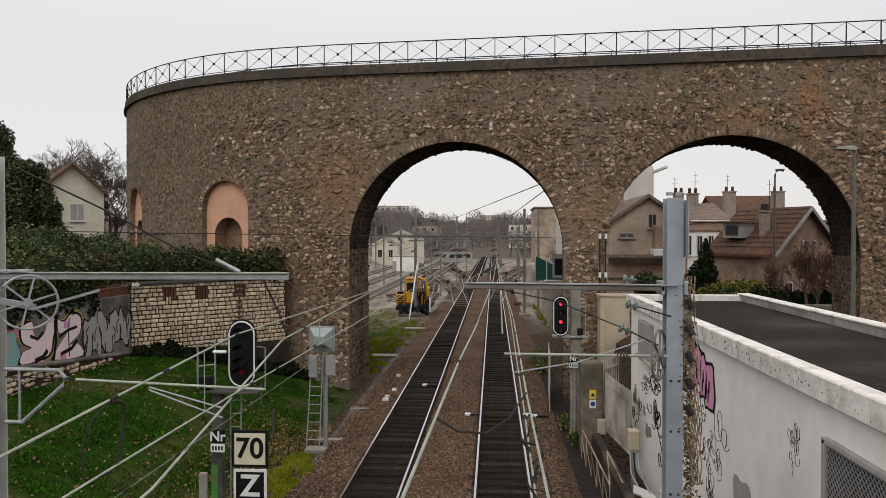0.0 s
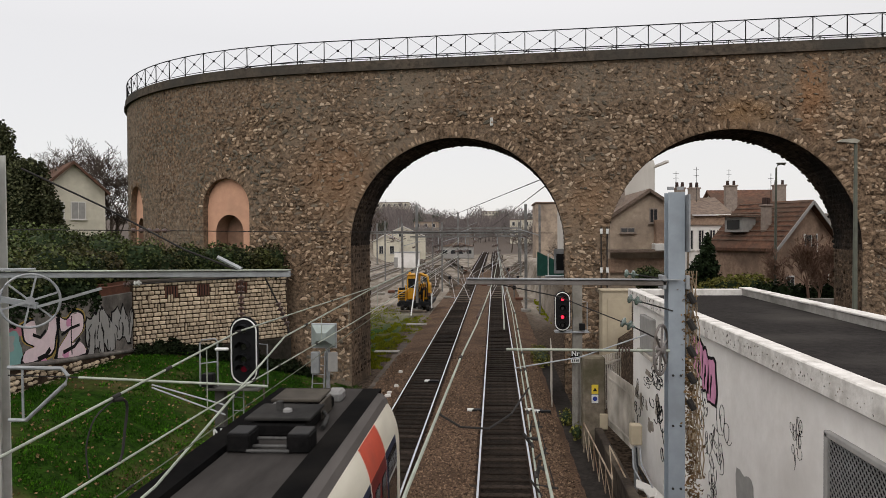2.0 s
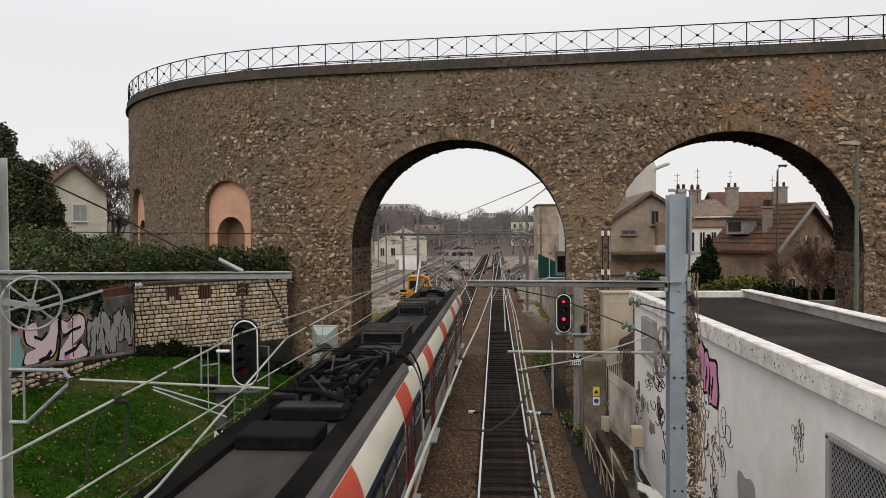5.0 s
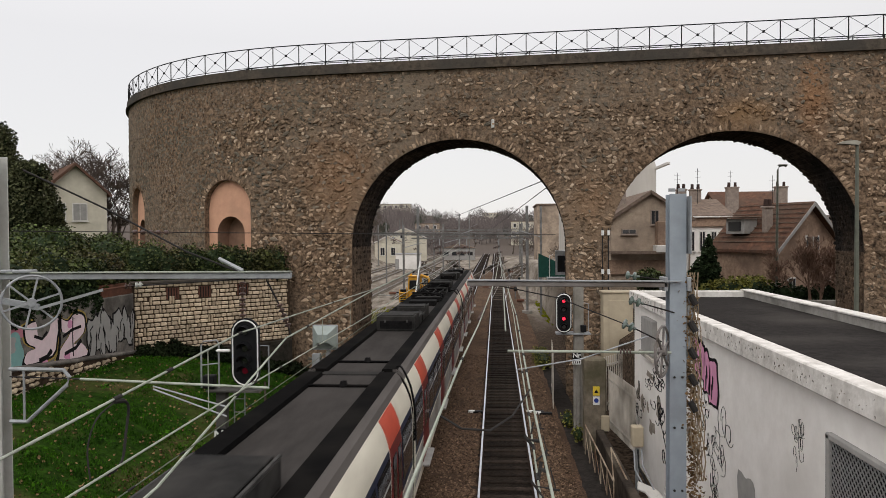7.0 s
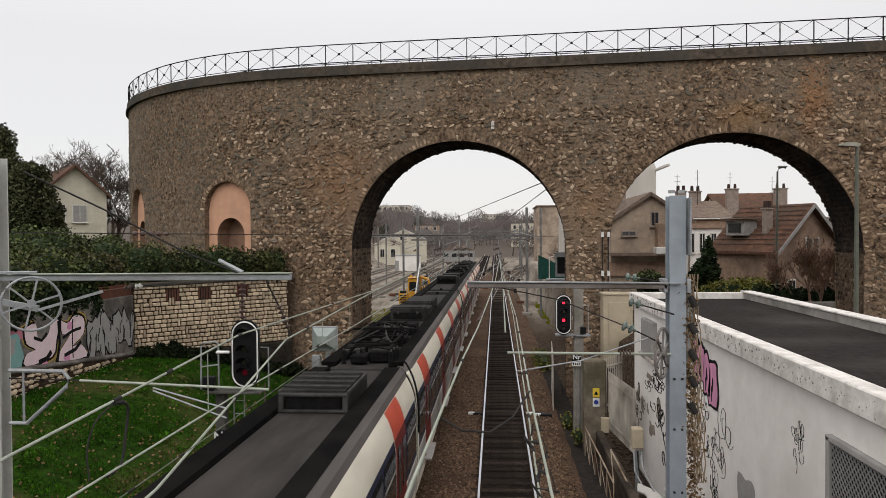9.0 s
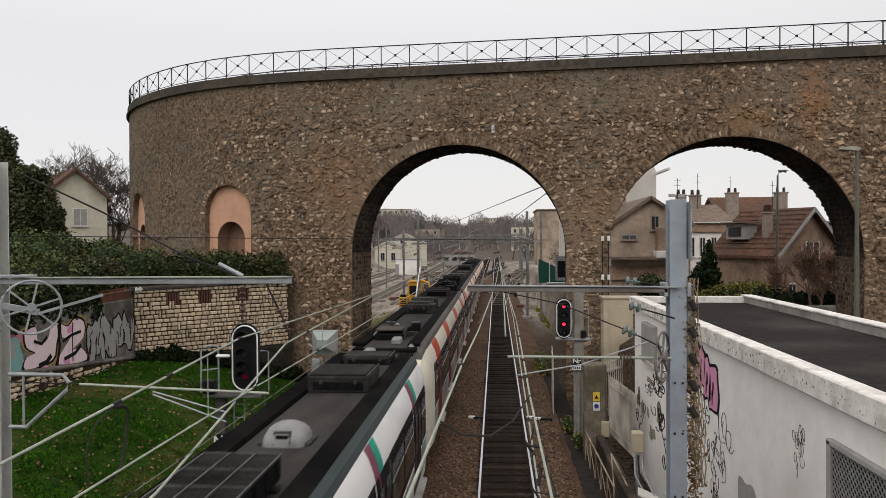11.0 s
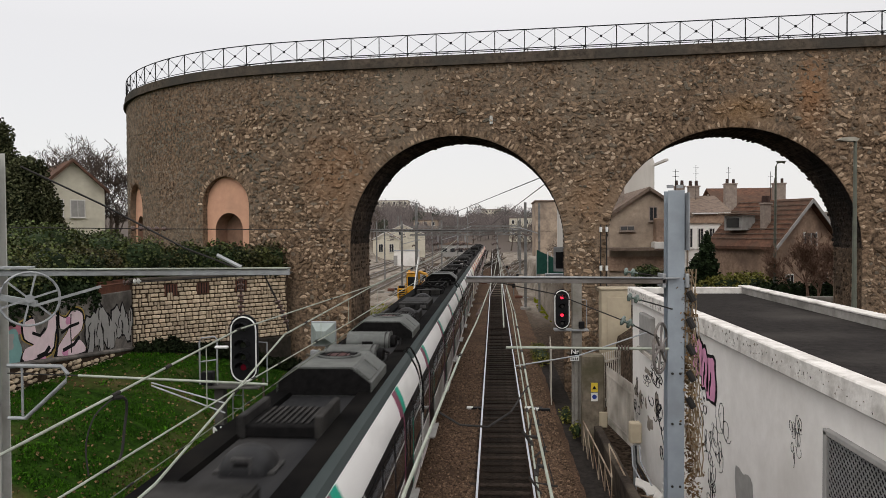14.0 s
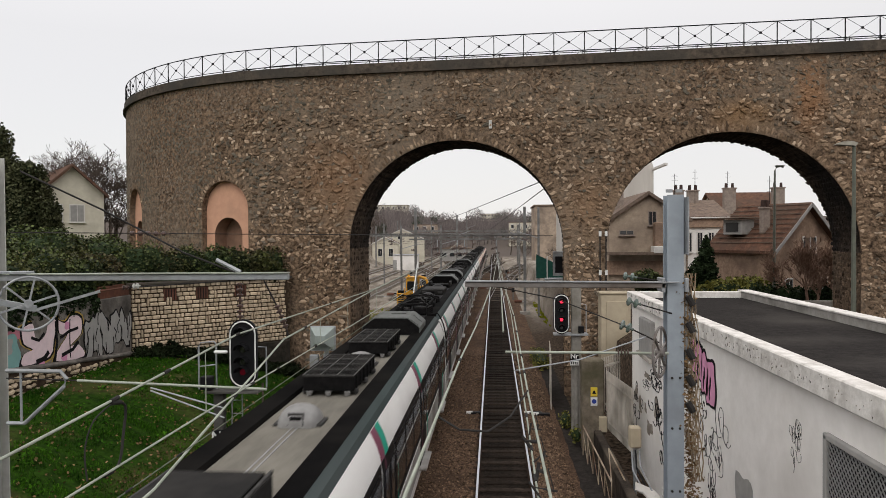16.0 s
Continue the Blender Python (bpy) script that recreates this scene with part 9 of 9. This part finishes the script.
    # roof equipment
    if first and cab:
        cab_unit(t, at)
        for y, w, l, h, x in ((13.05, 1.14, 1.05, 0.45, -0.04), (12.15, 0.98, 0.5, 0.36, -0.06), (11.35, 1.0, 0.85, 0.42, -0.06), (10.55, 0.95, 0.5, 0.34, -0.08)):
            roof_box(t, at(y), w, l, h, T_BOX, x=x)
        roof_box(t, at(10.75), 0.3, 0.9, 0.40, T_BOX, x=0.5, lid=False, name="side_box")
        Mesh().box(0.42, at(12.2), 3.86, 0.10, 0.7, 0.24, 0.02).obj("bracket", T_DARK, t)
        roof_box(t, at(20.15), 1.30, 1.8, 0.36, T_BOX)
        for yl in (19.23, 21.07):
            lv = Mesh().box(0, at(yl), 3.9, 1.0, 0.05, 0.24, 0.01).obj("louvre", T_DARK, t)
            for zf in (3.76, 4.045):
                Mesh().box(0, at(yl), zf, 1.26, 0.12, 0.05, 0.01).obj("frame_bar", T_FRAME, lv)
            for xf in (-0.58, 0.58):
                Mesh().box(xf, at(yl), 3.9, 0.09, 0.12, 0.24, 0.01).obj("frame_bar", T_FRAME, lv)
        for k in range(4):
            Mesh().box(0, at(19.5 + 0.43 * k), 4.15, 1.24, 0.06, 0.03, 0.01).obj("roof_rib", T_FRAME, t)
    elif first:
        pantograph(t, at(3.4), d)
        roof_box(t, at(7.4), 1.2, 0.9, 0.22, T_DARK, lid=False, name="switch_box")
        for k, h in enumerate((0.5, 0.36, 0.30)):
            roof_box(t, at(10.1 + 1.1 * k if flip else 15.8 - 1.1 * k), 1.30, 0.95, h, T_BOX)
        roof_box(t, at(13.0 if flip else 12.4), 1.10, 1.0, 0.46, T_BOX, x=0.12)
        if flip:
            roof_box(t, at(15.3), 1.16, 1.7, 0.38, T_BOX)
            for k in (0.4, 0.62):
                Mesh().tube([(-0.62 + k * 0.5, at(14.4), 3.98), (-0.62 + k * 0.5, at(14.3), 3.98)], 0.04, 8).obj("valve", T_DOME, t)
        for y in (22.1,):
            Mesh().box(0, at(y), 3.745, 1.3, 0.09, 0.05, 0.01).obj("cross_bar", T_RIM, t)
            Mesh().tube([(0.1, at(y), 3.74), (0.1, at(y), 3.85)], [0.10, 0.06], 8).obj("lifting_eye", T_DARK, t)
    elif cab:
        roof_box(t, at(1.9), 1.2, 0.9, 0.2, T_BOX)
        roof_box(t, at(5.0 - (1.5 if flip else 0)), 1.28, 1.4, 0.34, T_BOX)
        q = 1.5 if flip else 0.0
        dome_unit(t, at(9.3 - q), T_DOME)
        grid_unit(t, at(12.6 - q), 2.5)
        dome_unit(t, at(14.8 - q), T_DOME)
        grid_unit(t, at(17.1 - q), 2.5)
        trapezoid_unit(t, at(20.45 - 0.6 * q), 2.0, not flip)
        Mesh().box(-0.06, at(22.55), 3.80, 0.95, 0.36, 0.16, 0.03).obj("switch_box", T_BOX, t)
    else:
        pantograph(t, at(3.4), d)
        roof_box(t, at(5.8), 1.15, 1.0, 0.26, T_BOX, lid=False, name="switch_box")
        Mesh().box(0, at(7.0), 3.735, 1.28, 0.08, 0.03).obj("cross_bar", T_RIM, t)
        dome_unit(t, at(8.3 if flip else 9.0), T_COWL)
        stand = Mesh().box(-0.07, at(6.9), 4.02, 0.56, 0.5, 0.05, 0.015).obj("raised_plate", T_BOX, t)
        for e in (-1, 1):
            for k in (-1, 1):
                Mesh().box(-0.07 + e * 0.22, at(6.9) + k * 0.2, 3.87, 0.06, 0.06, 0.28).obj("leg", T_DARK, stand)
        case = roof_box(t, at(11.85), 1.2, 2.6, 0.27, T_BOX, lid=False, name="equipment_case")
        Mesh().box(0, at(11.85), 4.005, 1.05, 1.9, 0.05, 0.02).obj("lid", T_BOX, case)
        for e in (-1, 1):
            Mesh().box(0, at(11.85) + e * 1.10, 4.0, 1.15, 0.34, 0.03, 0.01).obj("flap", T_BOX, case)
            for k in (-0.42, 0, 0.42):
                Mesh().box(k, at(11.85) + e * 1.31, 3.86, 0.24, 0.05, 0.14, 0.02).obj("louvre", T_FRAME if k else T_DARK, case)
        dome_unit(t, at(14.5 if flip else 15.2), T_COWL)
        frame_box = roof_box(t, at(16.5), 1.15, 1.2, 0.2, T_DARK, lid=False, name="switch_box")
        for e in (-1, 1):
            Mesh().box(e * 0.6, at(16.5), 3.9, 0.12, 1.3, 0.36, 0.02).obj("side_flange", T_BOX, frame_box)
        for k in range(9):
            Mesh().box(-0.4 + 0.1 * k, at(16.5), 3.93, 0.05, 1.0, 0.03).obj("slat", T_BOX, frame_box)
        trapezoid_unit(t, at(19.7 if flip else 20.3), 1.9, True)
        air_tank(t, at(22.55 if flip else 22.2))
    # gangway bellows behind the carriage, unless a cab stands there
    if not (cab and flip):
        g = []
        for k in range(9):
            f = 0.965 if k % 2 else 0.925
            g.append((-(L - 0.01 + 0.042 * k), [(x * f, z + (0.02 if k % 2 else -0.02)) for x, z in both(SHELL + [(1.05, 3.70), (0.6, 3.72)])]))
        loft(g).obj("gangway", T_DARK, t, "black concertina gangway")
        Mesh().box(0, -(L + 0.16), 3.715, 1.4, 0.34, 0.05, 0.01).obj("gangway_roof", T_BOX, t)
        Mesh().tube(rounded([(0.95, -(L - 0.25), 3.80), (1.08, -(L - 0.02), 3.86), (1.2, -(L + 0.1), 3.72), (1.34, -(L + 0.16), 3.4), (1.42, -(L + 0.17), 2.9), (1.42, -(L + 0.12), 2.2)], 4), 0.024, 8).obj("jumper_hose", T_DARK, t)
    return t


CARRIAGES = [build_carriage(1, True, False, T_DECK), build_carriage(1, False, False, T_DECK), build_carriage(1, False, True, T_DECK), build_carriage(1, True, True, T_DECK),
             build_carriage(2, True, False, T_DECK), build_carriage(2, False, False, T_DECK2), build_carriage(2, False, True, T_DECK2), build_carriage(2, True, True, T_DECK3)]


def train_front(t):
    """How far along the line the head of the train is at t seconds."""
    k = t - 1.5
    return 11.25 + 7.332 * k + 0.4035 * k * k - 0.0033 * k ** 3


def motions():
    """The train pulls away from the station and gathers speed."""
    for i, c in enumerate(CARRIAGES):
        walk(c, [(t * 0.5, pose(-3.27, train_front(t * 0.5) - CAR_LENGTH * i, 0)) for t in range(33)])


motions()
